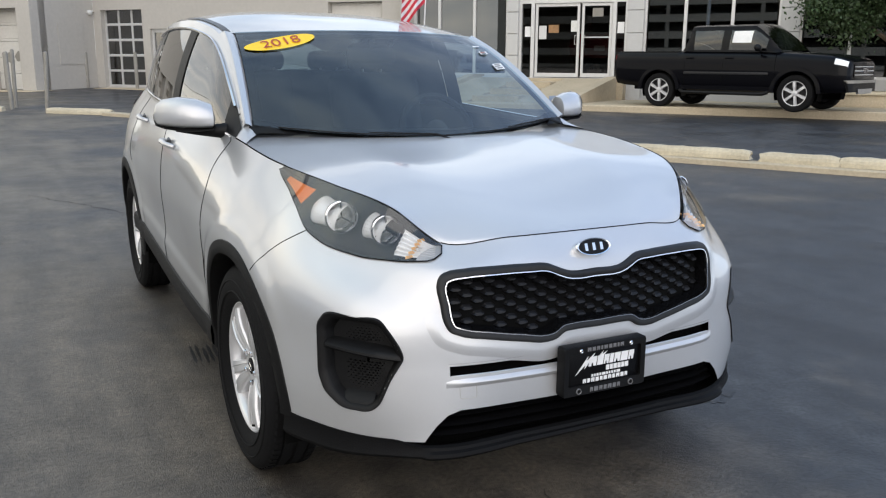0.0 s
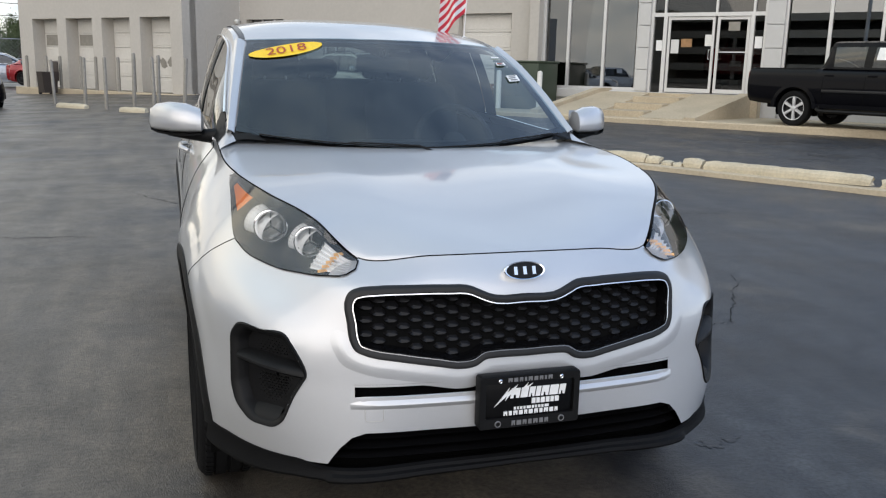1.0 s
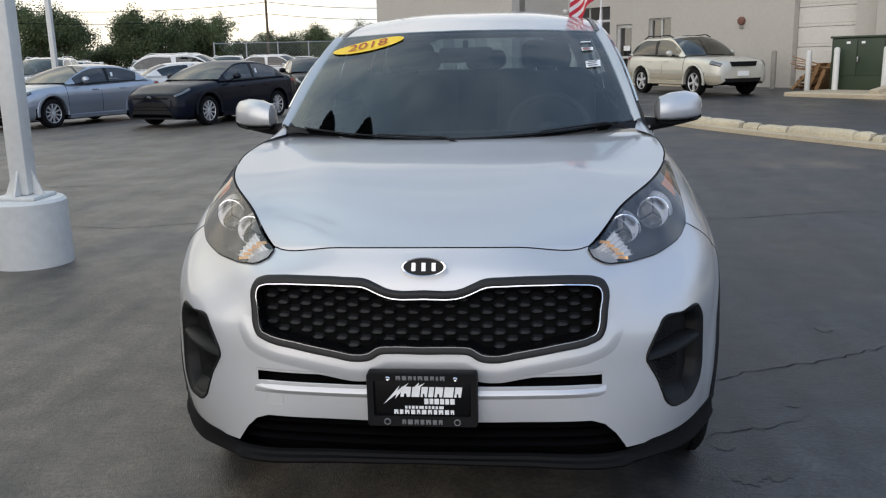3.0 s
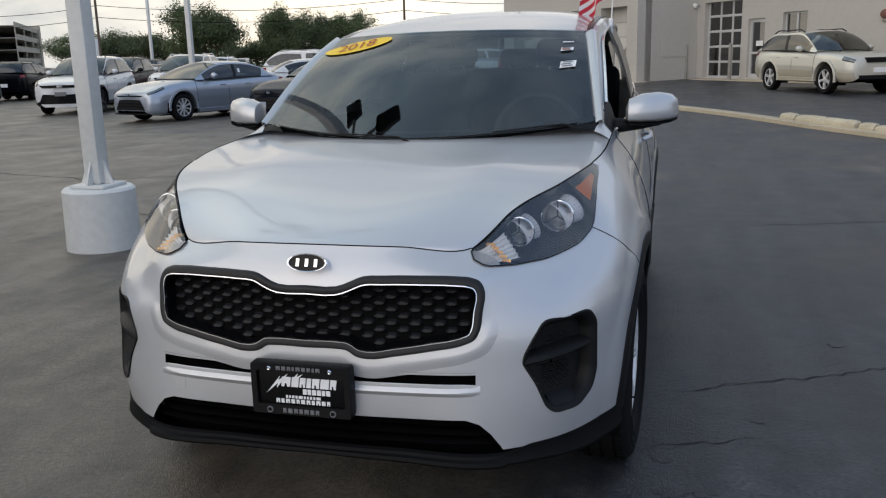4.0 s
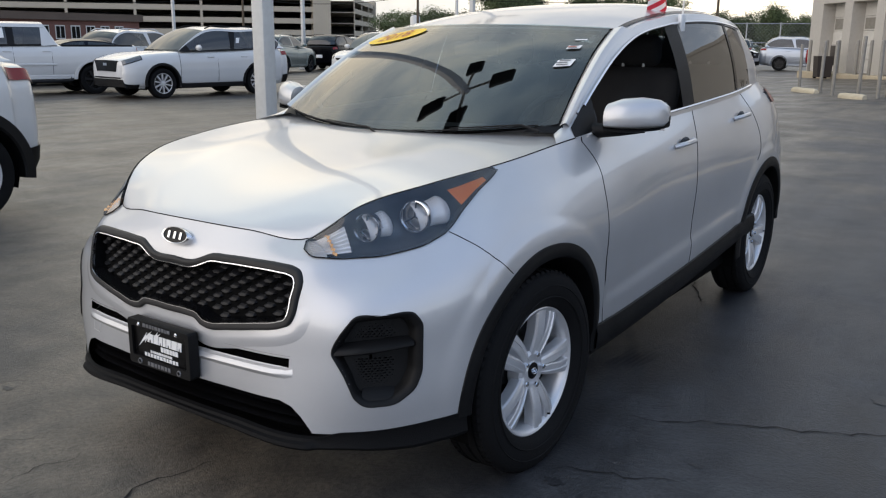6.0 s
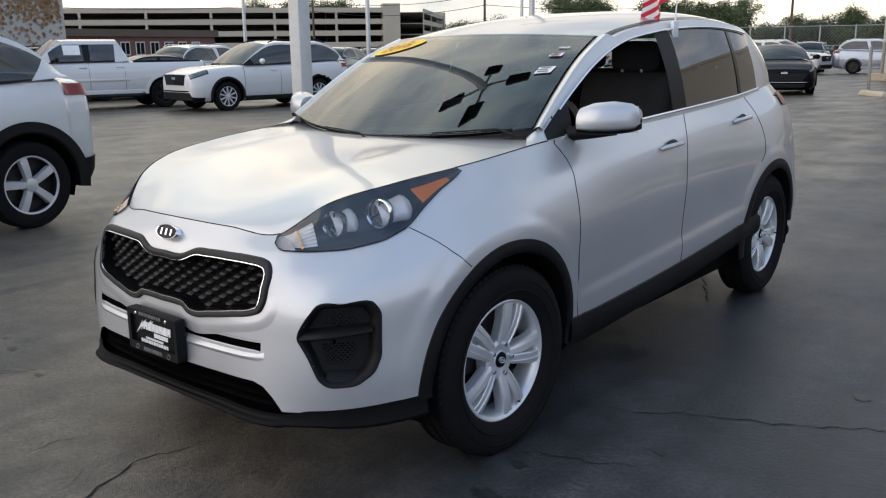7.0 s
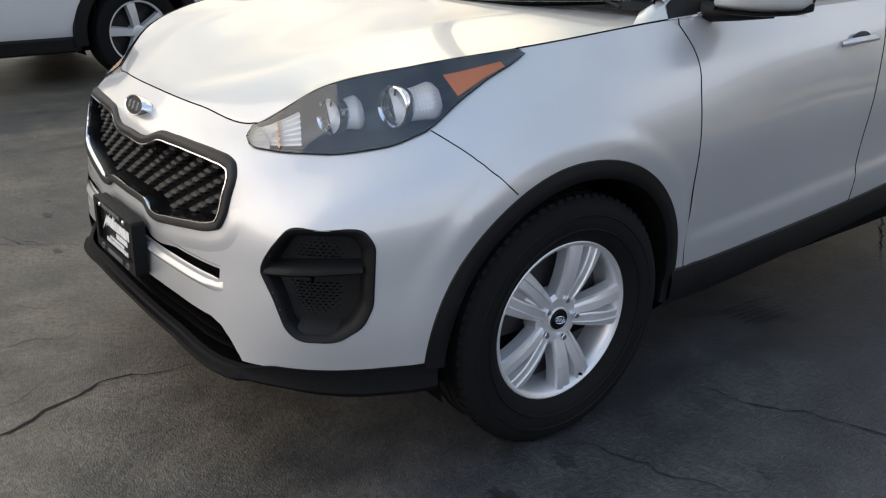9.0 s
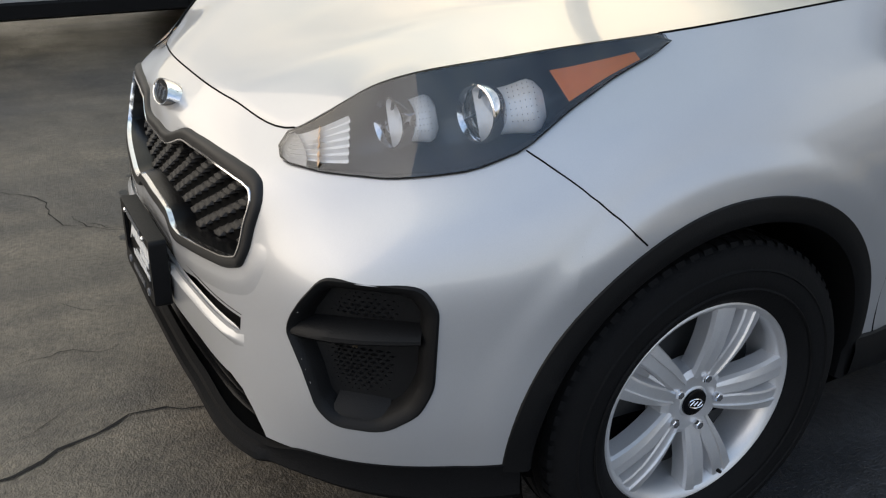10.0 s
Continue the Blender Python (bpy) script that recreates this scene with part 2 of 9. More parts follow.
def asphalt():
    m = bpy.data.materials.new("asphalt")
    m.use_nodes = True
    n, l = m.node_tree.nodes, m.node_tree.links
    b = n["Principled BSDF"]
    co = n.new("ShaderNodeTexCoord")
    tex = {}
    for key, s, d in (("dust", 0.42, 9), ("wear", 1.1, 10), ("mottle", 7.0, 8), ("grain", 55.0, 4), ("stone", 170.0, 2)):
        t = n.new("ShaderNodeTexNoise")
        t.inputs["Scale"].default_value, t.inputs["Detail"].default_value = s, d
        t.inputs["Roughness"].default_value = 0.62
        l.new(co.outputs["Object"], t.inputs["Vector"])
        tex[key] = t.outputs["Fac"]

    def ramp(src, p0, c0, p1, c1):
        r = n.new("ShaderNodeValToRGB")
        r.color_ramp.elements[0].position, r.color_ramp.elements[0].color = p0, (*c0, 1)
        r.color_ramp.elements[1].position, r.color_ramp.elements[1].color = p1, (*c1, 1)
        l.new(src, r.inputs["Fac"])
        return r.outputs["Color"]

    def mix(kind, fac, a, c):
        x = n.new("ShaderNodeMix")
        x.data_type, x.blend_type = "RGBA", kind
        if isinstance(fac, float):
            x.inputs[0].default_value = fac
        else:
            l.new(fac, x.inputs[0])
        l.new(a, x.inputs[6])
        l.new(c, x.inputs[7])
        return x.outputs[2]

    turn = n.new("ShaderNodeMapping")      # broom and tyre streaks run across the lane
    turn.inputs["Rotation"].default_value = (0, 0, radians(24))
    turn.inputs["Scale"].default_value = (2.6, 0.30, 1.0)
    l.new(co.outputs["Object"], turn.inputs["Vector"])
    streak = n.new("ShaderNodeTexNoise")
    streak.inputs["Scale"].default_value, streak.inputs["Detail"].default_value, streak.inputs["Roughness"].default_value = 1.4, 7, 0.6
    l.new(turn.outputs["Vector"], streak.inputs["Vector"])
    base = ramp(tex["wear"], 0.36, (0.015, 0.0175, 0.0225), 0.66, (0.047, 0.049, 0.054))
    dust = ramp(tex["dust"], 0.0, (0.086, 0.074, 0.060), 1.0, (0.118, 0.100, 0.078))
    sep, lean, tot = n.new("ShaderNodeSeparateXYZ"), n.new("ShaderNodeMapRange"), n.new("ShaderNodeMath")
    l.new(co.outputs["Object"], sep.inputs["Vector"])
    lean.inputs["From Min"].default_value, lean.inputs["From Max"].default_value = 1.2, -1.2
    lean.inputs["To Min"].default_value, lean.inputs["To Max"].default_value = -0.10, 0.15
    l.new(sep.outputs["X"], lean.inputs["Value"])
    tot.operation = "ADD"
    l.new(tex["dust"], tot.inputs[0])
    l.new(lean.outputs["Result"], tot.inputs[1])
    mask = ramp(tot.outputs[0], 0.47, (0, 0, 0), 0.62, (1, 1, 1))
    col = mix("MIX", mask, base, dust)
    speck = mix("MULTIPLY", 1.0, ramp(tex["grain"], 0.32, (0.55, 0.55, 0.55), 0.68, (1.45, 1.45, 1.45)), ramp(tex["mottle"], 0.32, (0.70, 0.70, 0.71), 0.68, (1.28, 1.28, 1.26)))
    col = mix("MULTIPLY", 1.0, col, speck)
    col = mix("MULTIPLY", 1.0, col, ramp(streak.outputs["Fac"], 0.34, (0.66, 0.68, 0.72), 0.66, (1.32, 1.30, 1.26)))
    l.new(col, b.inputs["Base Color"])
    rr = n.new("ShaderNodeMapRange")
    rr.inputs["From Min"].default_value, rr.inputs["From Max"].default_value = 0.3, 0.72
    rr.inputs["To Min"].default_value, rr.inputs["To Max"].default_value = 0.28, 0.56
    l.new(tex["wear"], rr.inputs["Value"])
    l.new(rr.outputs["Result"], b.inputs["Roughness"])
    add = n.new("ShaderNodeMath")
    add.operation = "ADD"
    l.new(tex["grain"], add.inputs[0])
    l.new(tex["stone"], add.inputs[1])
    bp = n.new("ShaderNodeBump")
    bp.inputs["Strength"].default_value, bp.inputs["Distance"].default_value = 0.55, 0.008
    l.new(add.outputs[0], bp.inputs["Height"])
    l.new(bp.outputs["Normal"], b.inputs["Normal"])
    return m


ASPHALT = asphalt()
CONCRETE = material("concrete", (0.44, 0.37, 0.265), 0.85, spread=0.22, scale=1.2, fine=25.0, bump=0.35)
PALE_CONCRETE = material("pale_concrete", (0.50, 0.44, 0.325), 0.85, spread=0.25, scale=2.5, fine=30.0, bump=0.4)
WALL_PAINT = material("wall_paint", (0.455, 0.43, 0.39), 0.85, spread=0.07, scale=0.5, fine=9.0, bump=0.15)
WHITE_DOOR = material("white_door", (0.60, 0.58, 0.535), 0.6, spread=0.08, scale=1.0, fine=12.0)
ALUMINIUM = material("aluminium", (0.62, 0.62, 0.61), 0.4, 0.4, spread=0.06)
PANEL_GREY = material("panel_grey", (0.50, 0.50, 0.49), 0.45, spread=0.05)
SHOWROOM = material("showroom_paint", (0.50, 0.47, 0.43), 0.8, spread=0.2, scale=0.4)
DARK_GLASS = glass_sheet("shop_glass", (0.30, 0.32, 0.32), 0.9, 0.0, 2.5)
DOOR_GLASS = glass_sheet("door_glass", (0.42, 0.41, 0.40), 0.8)
GREEN_METAL = material("green_metal", (0.030, 0.048, 0.028), 0.5, spread=0.15, scale=2.0)
POLE_WHITE = material("pole_white", (0.66, 0.66, 0.63), 0.55, spread=0.10, scale=1.5, fine=18.0, bump=0.1)
POST_GREY = material("post_grey", (0.25, 0.235, 0.205), 0.7, spread=0.2)
DECK_SHADE = material("deck_shade", (0.13, 0.125, 0.12), 0.8)
TIMBER = material("timber", (0.30, 0.17, 0.08), 0.8, spread=0.35, fine=20.0)
CRACK_DARK = material("crack_dark", (0.006, 0.006, 0.006), 0.95)
BARK = material("bark", (0.10, 0.075, 0.05), 0.9, spread=0.3, bump=0.4)
ROOF_BROWN = material("roof_brown", (0.115, 0.082, 0.062), 0.85, spread=0.2, scale=0.4)
BRICK_RED = material("brick_red", (0.17, 0.078, 0.060), 0.85, spread=0.2, fine=30.0)
GARAGE_CONC = material("garage_concrete", (0.42, 0.37, 0.29), 0.85, spread=0.08, scale=0.2)
GALVANISED = material("galvanised", (0.42, 0.43, 0.43), 0.45, 0.7)

bm = bmesh.new()
ticks = [-700, -350, -160, -90, -60, -45, -40, -34, -28, -22, -17, -13, -10, -8, -7, -6, -5, -4, -3, -2, -1, 0, 1, 2, 3, 4, 6, 8, 10, 13, 16, 20, 25, 32, 40, 50, 60, 90, 160, 350, 700]
ticks_y = [-700, -350, -160, -90, -50, -30, -18, -10, -5, 0, 4, 7, 10, 13, 16, 20, 25, 32, 40, 50, 60, 90, 160, 350, 700]
grid(bm, [[Vector((x, y, ground_z(x, y))) for y in ticks_y] for x in ticks])
ground = tagged(mesh_object("ground", bm, ASPHALT), "dark worn sealed asphalt of a car park", "ground", kind="structure")


def on_ground(x, y, up=0.0):
    return Vector((x, y, ground_z(x, y) + up))


def crack(points, width, seed):
    """A jagged dark crack along a line of points."""
    rnd = random.Random(seed)
    pts = []
    for (x0, y0), (x1, y1) in zip(points, points[1:]):
        n = max(2, int(math.hypot(x1 - x0, y1 - y0) / 0.035))
        pts += [(x0 + (x1 - x0) * i / n, y0 + (y1 - y0) * i / n) for i in range(n)]
    wx = wy = 0.0
    b = bmesh.new()
    rows = []
    for i, (x, y) in enumerate(pts):
        wx, wy = wx * 0.86 + rnd.uniform(-0.02, 0.02), wy * 0.86 + rnd.uniform(-0.02, 0.02)
        w = width * rnd.uniform(0.25, 1.0) * min(1, (i + 1) / 5, (len(pts) - i) / 8)
        d = Vector((points[-1][0] - points[0][0], points[-1][1] - points[0][1])).normalized()
        nx, ny = -d.y * w / 2, d.x * w / 2
        rows.append([on_ground(x + wx + nx, y + wy + ny, 0.0025), on_ground(x + wx - nx, y + wy - ny, 0.0025)])
    grid(b, rows)
    return part("crack", b, CRACK_DARK, ground, "jagged crack in the asphalt")


crack([(0.16, -1.62), (0.06, -1.36), (0.03, -1.22), (-0.02, -1.09), (-0.12, -0.95), (-0.07, -0.82), (-0.02, -0.62)], 0.014, 1)
crack([(0.94, 0.53), (1.07, 0.56), (1.31, 0.72), (1.53, 0.77), (1.78, 0.92), (2.1, 1.07), (2.32, 1.43), (2.54, 1.72), (3.0, 2.2)], 0.010, 2)
crack([(0.90, -0.02), (0.96, 0.0), (1.22, 0.08), (1.39, 0.24)], 0.008, 3)
crack([(-1.92, -1.08), (-1.76, -0.92), (-1.5, -0.88), (-1.36, -0.72), (-1.2, -0.6)], 0.007, 4)
crack([(-1.72, 0.2), (-1.69, 0.24), (-1.65, 0.38)], 0.006, 9)
crack([(-1.6, -1.6), (-1.0, -1.1)], 0.006, 5)
for k, line in enumerate(([(-1.56, -0.86), (-1.40, -0.82), (-1.33, -0.70), (-1.20, -0.58)], [(-0.80, -1.00), (-0.72, -0.91), (-0.71, -0.75)], [(-0.14, -1.16), (-0.20, -1.08), (-0.28, -0.99)], [(-0.50, -1.16), (-0.48, -0.97), (-0.44, -0.91), (-0.50, -0.81)], [(-0.34, -1.20), (-0.38, -1.08)], [(-1.10, -0.92), (-1.00, -0.80)], [(0.30, 2.90), (0.38, 2.75), (0.52, 2.51), (0.74, 2.10)], [(0.42, 2.72), (0.58, 2.70)], [(-1.29, 6.67), (-0.85, 5.72), (-0.60, 5.21)])):
    crack(line, 0.006 if k < 6 else 0.014, 20 + k)
crack([(-4.5, 4.2), (-3.2, 4.0), (-2.2, 4.4), (-1.4, 4.3)], 0.018, 6)
crack([(1.6, 4.2), (3.0, 4.6), (4.4, 4.4)], 0.016, 7)
crack([(-8.5, 7.0), (-6.0, 6.2), (-4.6, 6.6)], 0.03, 8)


OIL_AND_BARS = material("oil_and_bars", (0.017, 0.018, 0.021), 0.42, spread=0.5, scale=20.0, fine=120.0, bump=0.3)


def stain(x, y, r, seed):
    rnd = random.Random(seed)
    b = bmesh.new()
    c = b.verts.new(on_ground(x, y, 0.002))
    vs = []
    for k in range(22):
        a = 2 * math.pi * k / 22
        q = r * rnd.uniform(0.45, 1.1)
        vs.append(b.verts.new(on_ground(x + q * math.cos(a) * 1.5, y + q * math.sin(a), 0.002)))
    for k in range(22):
        b.faces.new((c, vs[k], vs[(k + 1) % 22]))
    return part("oil_spot", b, OIL_AND_BARS, ground, "small dark oil spot")


for i, (x, y, r) in enumerate(((0.97, -0.07, 0.028), (1.00, -0.31, 0.045), (1.10, -0.29, 0.03), (1.32, 0.32, 0.022), (1.75, 1.3, 0.04), (-1.24, -0.72, 0.02), (-1.70, -0.63, 0.025), (-1.90, -0.57, 0.015))):
    stain(x, y, r, i)

def tyre_print(x, y, seed):
    """A block of short dark bars side by side, uneven in width."""
    rnd = random.Random(seed)
    for k in range(6):
        x0, y0, y1 = x + 0.026 * k, y + rnd.uniform(0.0, 0.06) + 0.012 * k, y + 0.34 + rnd.uniform(-0.06, 0.02)
        b = bmesh.new()
        rows = []
        for i in range(13):
            w = rnd.uniform(0.004, 0.009) * min(1, i / 2, (12 - i) / 2)
            yy, xx = y0 + (y1 - y0) * i / 12, x0 + 0.02 * i / 12
            rows.append([on_ground(xx - w, yy, 0.002), on_ground(xx + w, yy, 0.002)])
        grid(b, rows)
        part("tyre_print", b, OIL_AND_BARS, ground, "short dark bar on the asphalt")


tyre_print(0.66, 0.98, 1)
tyre_print(-0.82, 1.00, 2)

# ---- the dealer's building: a long front seen aslant, s metres along it, d metres out from it ----
ALONG, OUT = Vector((0.640, -0.768, 0)), Vector((-0.768, -0.640, 0))
FRONT0 = Vector((1.76, 31.1, 0))
FRONT = Matrix(((ALONG.x, OUT.x, 0, FRONT0.x), (ALONG.y, OUT.y, 0, FRONT0.y), (0, 0, 1, 0), (0, 0, 0, 1)))
BASE, ROOF_Z, FLOOR_Z = 0.24, 6.2, 0.88


def front_box(bm, s0, s1, d0, d1, z0, z1, bevel=0.0):
    b = bmesh.new()
    box(b, s0, s1, d0, d1, z0, z1, bevel, 1)
    bmesh.ops.transform(b, matrix=FRONT, verts=b.verts)
    me = bpy.data.meshes.new("tmp")
    b.to_mesh(me)
    b.free()
    bm.from_mesh(me)
    bpy.data.meshes.remove(me)
    return bm


def wall_with_openings(name, s0, s1, z0, z1, openings, label, thick=0.35, mat_=None):
    """A wall of real thickness; openings are (s0, s1, z0, z1)."""
    b = bmesh.new()
    xs = sorted({s0, s1, *[v for o in openings for v in o[:2]]})
    for a, c in zip(xs, xs[1:]):
        cuts = sorted([(o[2], o[3]) for o in openings if o[0] <= a + 1e-6 and o[1] >= c - 1e-6])
        z = z0
        for lo, hi in cuts:
            if lo > z + 1e-6:
                front_box(b, a, c, -thick, 0, z, lo)
            z = hi
        if z1 > z + 1e-6:
            front_box(b, a, c, -thick, 0, z, z1)
    bmesh.ops.remove_doubles(b, verts=b.verts, dist=1e-4)
    ob = mesh_object(name, b, mat_ or WALL_PAINT, smooth=False)
    return tagged(ob, label, "wall", kind="structure")


GLASS_DOOR, SMALL_DOOR, HIGH_WINDOW, PANEL_DOOR = (0.35, 2.20, 0.36, 3.02), (2.52, 3.28, 0.40, 2.36), (4.05, 5.05, 1.70, 2.50), (9.65, 11.55, 0.30, 3.10)
wall_with_openings("wall_service", 0.0, 12.55, 0.0, ROOF_Z, [GLASS_DOOR, SMALL_DOOR, HIGH_WINDOW, PANEL_DOOR], "pale beige painted masonry wall of the service wing")
wall_with_openings("wall_showroom", 12.55, 32.0, 0.0, ROOF_Z, [(12.65, 15.60, 0.92, 4.4), (15.95, 19.05, FLOOR_Z, 4.4), (19.50, 22.95, 0.92, 4.4), (23.42, 29.0, 0.92, 4.4)], "light grey panelled showroom wall with large glazing", mat_=PANEL_GREY)
bm = bmesh.new()
front_box(bm, 12.3, 12.62, 0.0, 0.30, 0.0, ROOF_Z, 0.01)
tagged(mesh_object("trim_pier", bm, WALL_PAINT, False), "beige pier between service wing and showroom", "pier", kind="structure")
for s0, s1 in ((15.60, 15.95), (19.05, 19.50), (22.95, 23.42)):
    bm = bmesh.new()
    z = 0.30
    while z < 4.4:
        front_box(bm, s0 + 0.005, s1 - 0.005, 0.004, 0.10, z + 0.006, z + 0.59, 0.006)
        z += 0.60
    tagged(mesh_object("trim_column", bm, PANEL_GREY, False), "grey metal panelled column of the showroom front", "column", kind="structure")


def front_part(name, parent, mats, boxes, label="", smooth=False):
    b = bmesh.new()
    for bx in boxes:
        front_box(b, *bx)
    return part(name, b, mats, parent, label, smooth)


def structure(name, label, category):
    return tagged(new(name), label, category, kind="structure")


# glazed overhead door
door_a = structure("door_1", "glazed overhead garage door with white frame, closed", "garage door")
s0, s1, z0, z1 = GLASS_DOOR
for i in range(5):
    zz = z0 + (z1 - z0) * i / 5
    front_part("rail", door_a, ALUMINIUM, [(s0, s1, -0.24, -0.19, zz, zz + 0.075)])
    for j in range(3):
        a, c = s0 + 0.08 + (s1 - s0 - 0.08) * j / 3, s0 + (s1 - s0) * (j + 1) / 3 - 0.02
        front_part("pane", door_a, DARK_GLASS, [(a, c, -0.222, -0.214, zz + 0.08, zz + (z1 - z0) / 5)])
for j in range(4):
    a = s0 + (s1 - s0 - 0.07) * j / 3
    front_part("stile", door_a, ALUMINIUM, [(a, a + 0.07, -0.237, -0.187, z0, z1)])
door_b = structure("door_2", "narrow glazed entry door in a white frame, closed", "door")
s0, s1, z0, z1 = SMALL_DOOR
front_part("door_frame", door_b, ALUMINIUM, [(s0, s0 + 0.09, -0.2, -0.1, z0, z1), (s1 - 0.09, s1, -0.2, -0.1, z0, z1), (s0 + 0.09, s1 - 0.09, -0.2, -0.1, z1 - 0.12, z1), (s0 + 0.09, s1 - 0.09, -0.2, -0.1, z0, z0 + 0.12), (s0 + 0.09, s1 - 0.09, -0.2, -0.1, 1.18, 1.26)])
front_part("pane", door_b, DARK_GLASS, [(s0 + 0.09, s1 - 0.09, -0.16, -0.15, z0 + 0.12, z1 - 0.12)])
front_part("door_notice", door_b, WHITE_PRINT, [(s0 + 0.25, s1 - 0.2, -0.148, -0.145, 1.45, 1.62)])
win = structure("window_1", "small two-pane window in the beige wall", "window")
s0, s1, z0, z1 = HIGH_WINDOW
front_part("window_frame", win, ALUMINIUM, [(s0, s1, -0.2, -0.12, z0, z0 + 0.05), (s0, s1, -0.2, -0.12, z1 - 0.05, z1), (s0, s0 + 0.05, -0.2, -0.12, z0 + 0.05, z1 - 0.05), (s1 - 0.05, s1, -0.2, -0.12, z0 + 0.05, z1 - 0.05), ((s0 + s1) / 2 - 0.03, (s0 + s1) / 2 + 0.03, -0.2, -0.12, z0 + 0.05, z1 - 0.05)])
for a, c in ((s0 + 0.05, (s0 + s1) / 2 - 0.03), ((s0 + s1) / 2 + 0.03, s1 - 0.05)):
    front_part("pane", win, DARK_GLASS, [(a, c, -0.165, -0.158, z0 + 0.05, z1 - 0.05)])
front_part("window_sill", win, PALE_CONCRETE, [(s0 - 0.05, s1 + 0.05, -0.1, 0.04, z0 - 0.06, z0 - 0.003)])


def sectional_door(name, s0, s1, z0, z1, label, windows=(), rows=5, m=None, scuff=False):
    d = structure(name, label, "garage door")
    for i in range(rows):
        a, c = z0 + (z1 - z0) * i / rows, z0 + (z1 - z0) * (i + 1) / rows
        b = bmesh.new()
        front_box(b, s0 + 0.01, s1 - 0.01, -0.26, -0.22, a + 0.006, c - 0.004, 0.008)
        front_box(b, s0 + 0.12, s1 - 0.12, -0.235, -0.212, a + 0.09, c - 0.09, 0.01)
        o = part("door_panel", b, WHITE_DOOR, d)
        if m:
            o.matrix_basis = m
        if i in windows:
            b = bmesh.new()
            front_box(b, s0 + 0.12, s1 - 0.12, -0.212, -0.205, a + 0.06, c - 0.06)
            o = part("door_window", b, POST_GREY, d, "dark door window strip")
            if m:
                o.matrix_basis = m
    if scuff:
        rnd = random.Random(5)
        for k in range(9):
            b = bmesh.new()
            cx, cz, r = s0 + 0.3 + 1.1 * rnd.random(), z0 + 0.85 + 0.35 * rnd.random(), 0.10 + 0.10 * rnd.random()
            prism(b, [(cx + r * rnd.uniform(0.6, 1.2) * math.cos(t), cz + r * rnd.uniform(0.6, 1.1) * math.sin(t)) for t in (2 * math.pi * q / 12 for q in range(12))], lambda a, c, e: FRONT @ Vector((a, e, c)), -0.2095 - 0.0001 * k, -0.2075 + 0.0001 * k)
            o = part("door_scuff", b, POST_GREY, d, "grey patch of lost paint")
            if m:
                o.matrix_basis = m
    return d


sectional_door("door_3", *PANEL_DOOR, "closed white panelled garage door")

# showroom glazing
def glazing(name, s0, s1, z0, z1, mullions, label):
    w = structure(name, label, "window")
    front_part("window_frame", w, ALUMINIUM, [(s0, s1, -0.14, -0.02, z0, z0 + 0.07), (s0, s1, -0.14, -0.02, z1 - 0.07, z1), (s0, s0 + 0.06, -0.14, -0.02, z0 + 0.07, z1 - 0.07), (s1 - 0.06, s1, -0.14, -0.02, z0 + 0.07, z1 - 0.07)])
    for m in mullions:
        front_part("mullion", w, ALUMINIUM, [(m - 0.04, m + 0.04, -0.14, -0.015, z0 + 0.07, z1 - 0.07)])
    edges = [s0 + 0.06, *mullions, s1 - 0.06]
    for a, c in zip(edges, edges[1:]):
        front_part("pane", w, DARK_GLASS, [(a + 0.04, c - 0.04, -0.085, -0.077, z0 + 0.07, z1 - 0.07)])
    return w


glazing("window_2", 12.65, 15.60, 0.92, 4.4, [13.45, 14.56], "tall tinted showroom window in aluminium frame")
glazing("window_3", 19.50, 22.95, 0.92, 4.4, [20.57, 21.77], "tall tinted showroom window in aluminium frame")
glazing("window_4", 23.42, 29.0, 0.92, 4.4, [24.6, 25.8, 27.0], "tall tinted showroom window in aluminium frame")
bm = bmesh.new()
front_box(bm, 12.62, 15.60, 0.004, 0.12, 0.66, 0.90, 0.01)
tagged(mesh_object("trim_sill", bm, PANEL_GREY, False), "light sill under the showroom glass", "sill", kind="structure")
ent = structure("door_4", "glazed double entrance doors in aluminium frame, closed", "door")
front_part("door_frame", ent, ALUMINIUM, [(15.95, 16.02, -0.14, 0.0, FLOOR_Z, 4.4), (18.98, 19.05, -0.14, 0.0, FLOOR_Z, 4.4), (16.02, 18.98, -0.14, 0.0, 2.93, 3.03), (16.30, 16.40, -0.14, 0.0, FLOOR_Z, 2.93), (18.63, 18.73, -0.14, 0.0, FLOOR_Z, 2.93), (16.30, 16.36, -0.14, 0.0, 3.03, 4.4), (18.67, 18.73, -0.14, 0.0, 3.03, 4.4), (17.70, 17.76, -0.14, 0.0, 3.03, 4.4), (16.02, 18.98, -0.14, 0.0, 4.33, 4.4)])
for a, c in ((16.42, 17.70), (17.76, 18.61)):
    leaf = front_part("door_leaf", ent, ALUMINIUM, [(a, a + 0.07, -0.11, -0.05, FLOOR_Z + 0.02, 2.92), (c - 0.07, c, -0.11, -0.05, FLOOR_Z + 0.02, 2.92), (a + 0.07, c - 0.07, -0.11, -0.05, FLOOR_Z + 0.02, FLOOR_Z + 0.13), (a + 0.07, c - 0.07, -0.11, -0.05, 2.84, 2.92)])
    front_part("pane", leaf, DOOR_GLASS, [(a + 0.07, c - 0.07, -0.085, -0.078, FLOOR_Z + 0.13, 2.84)])
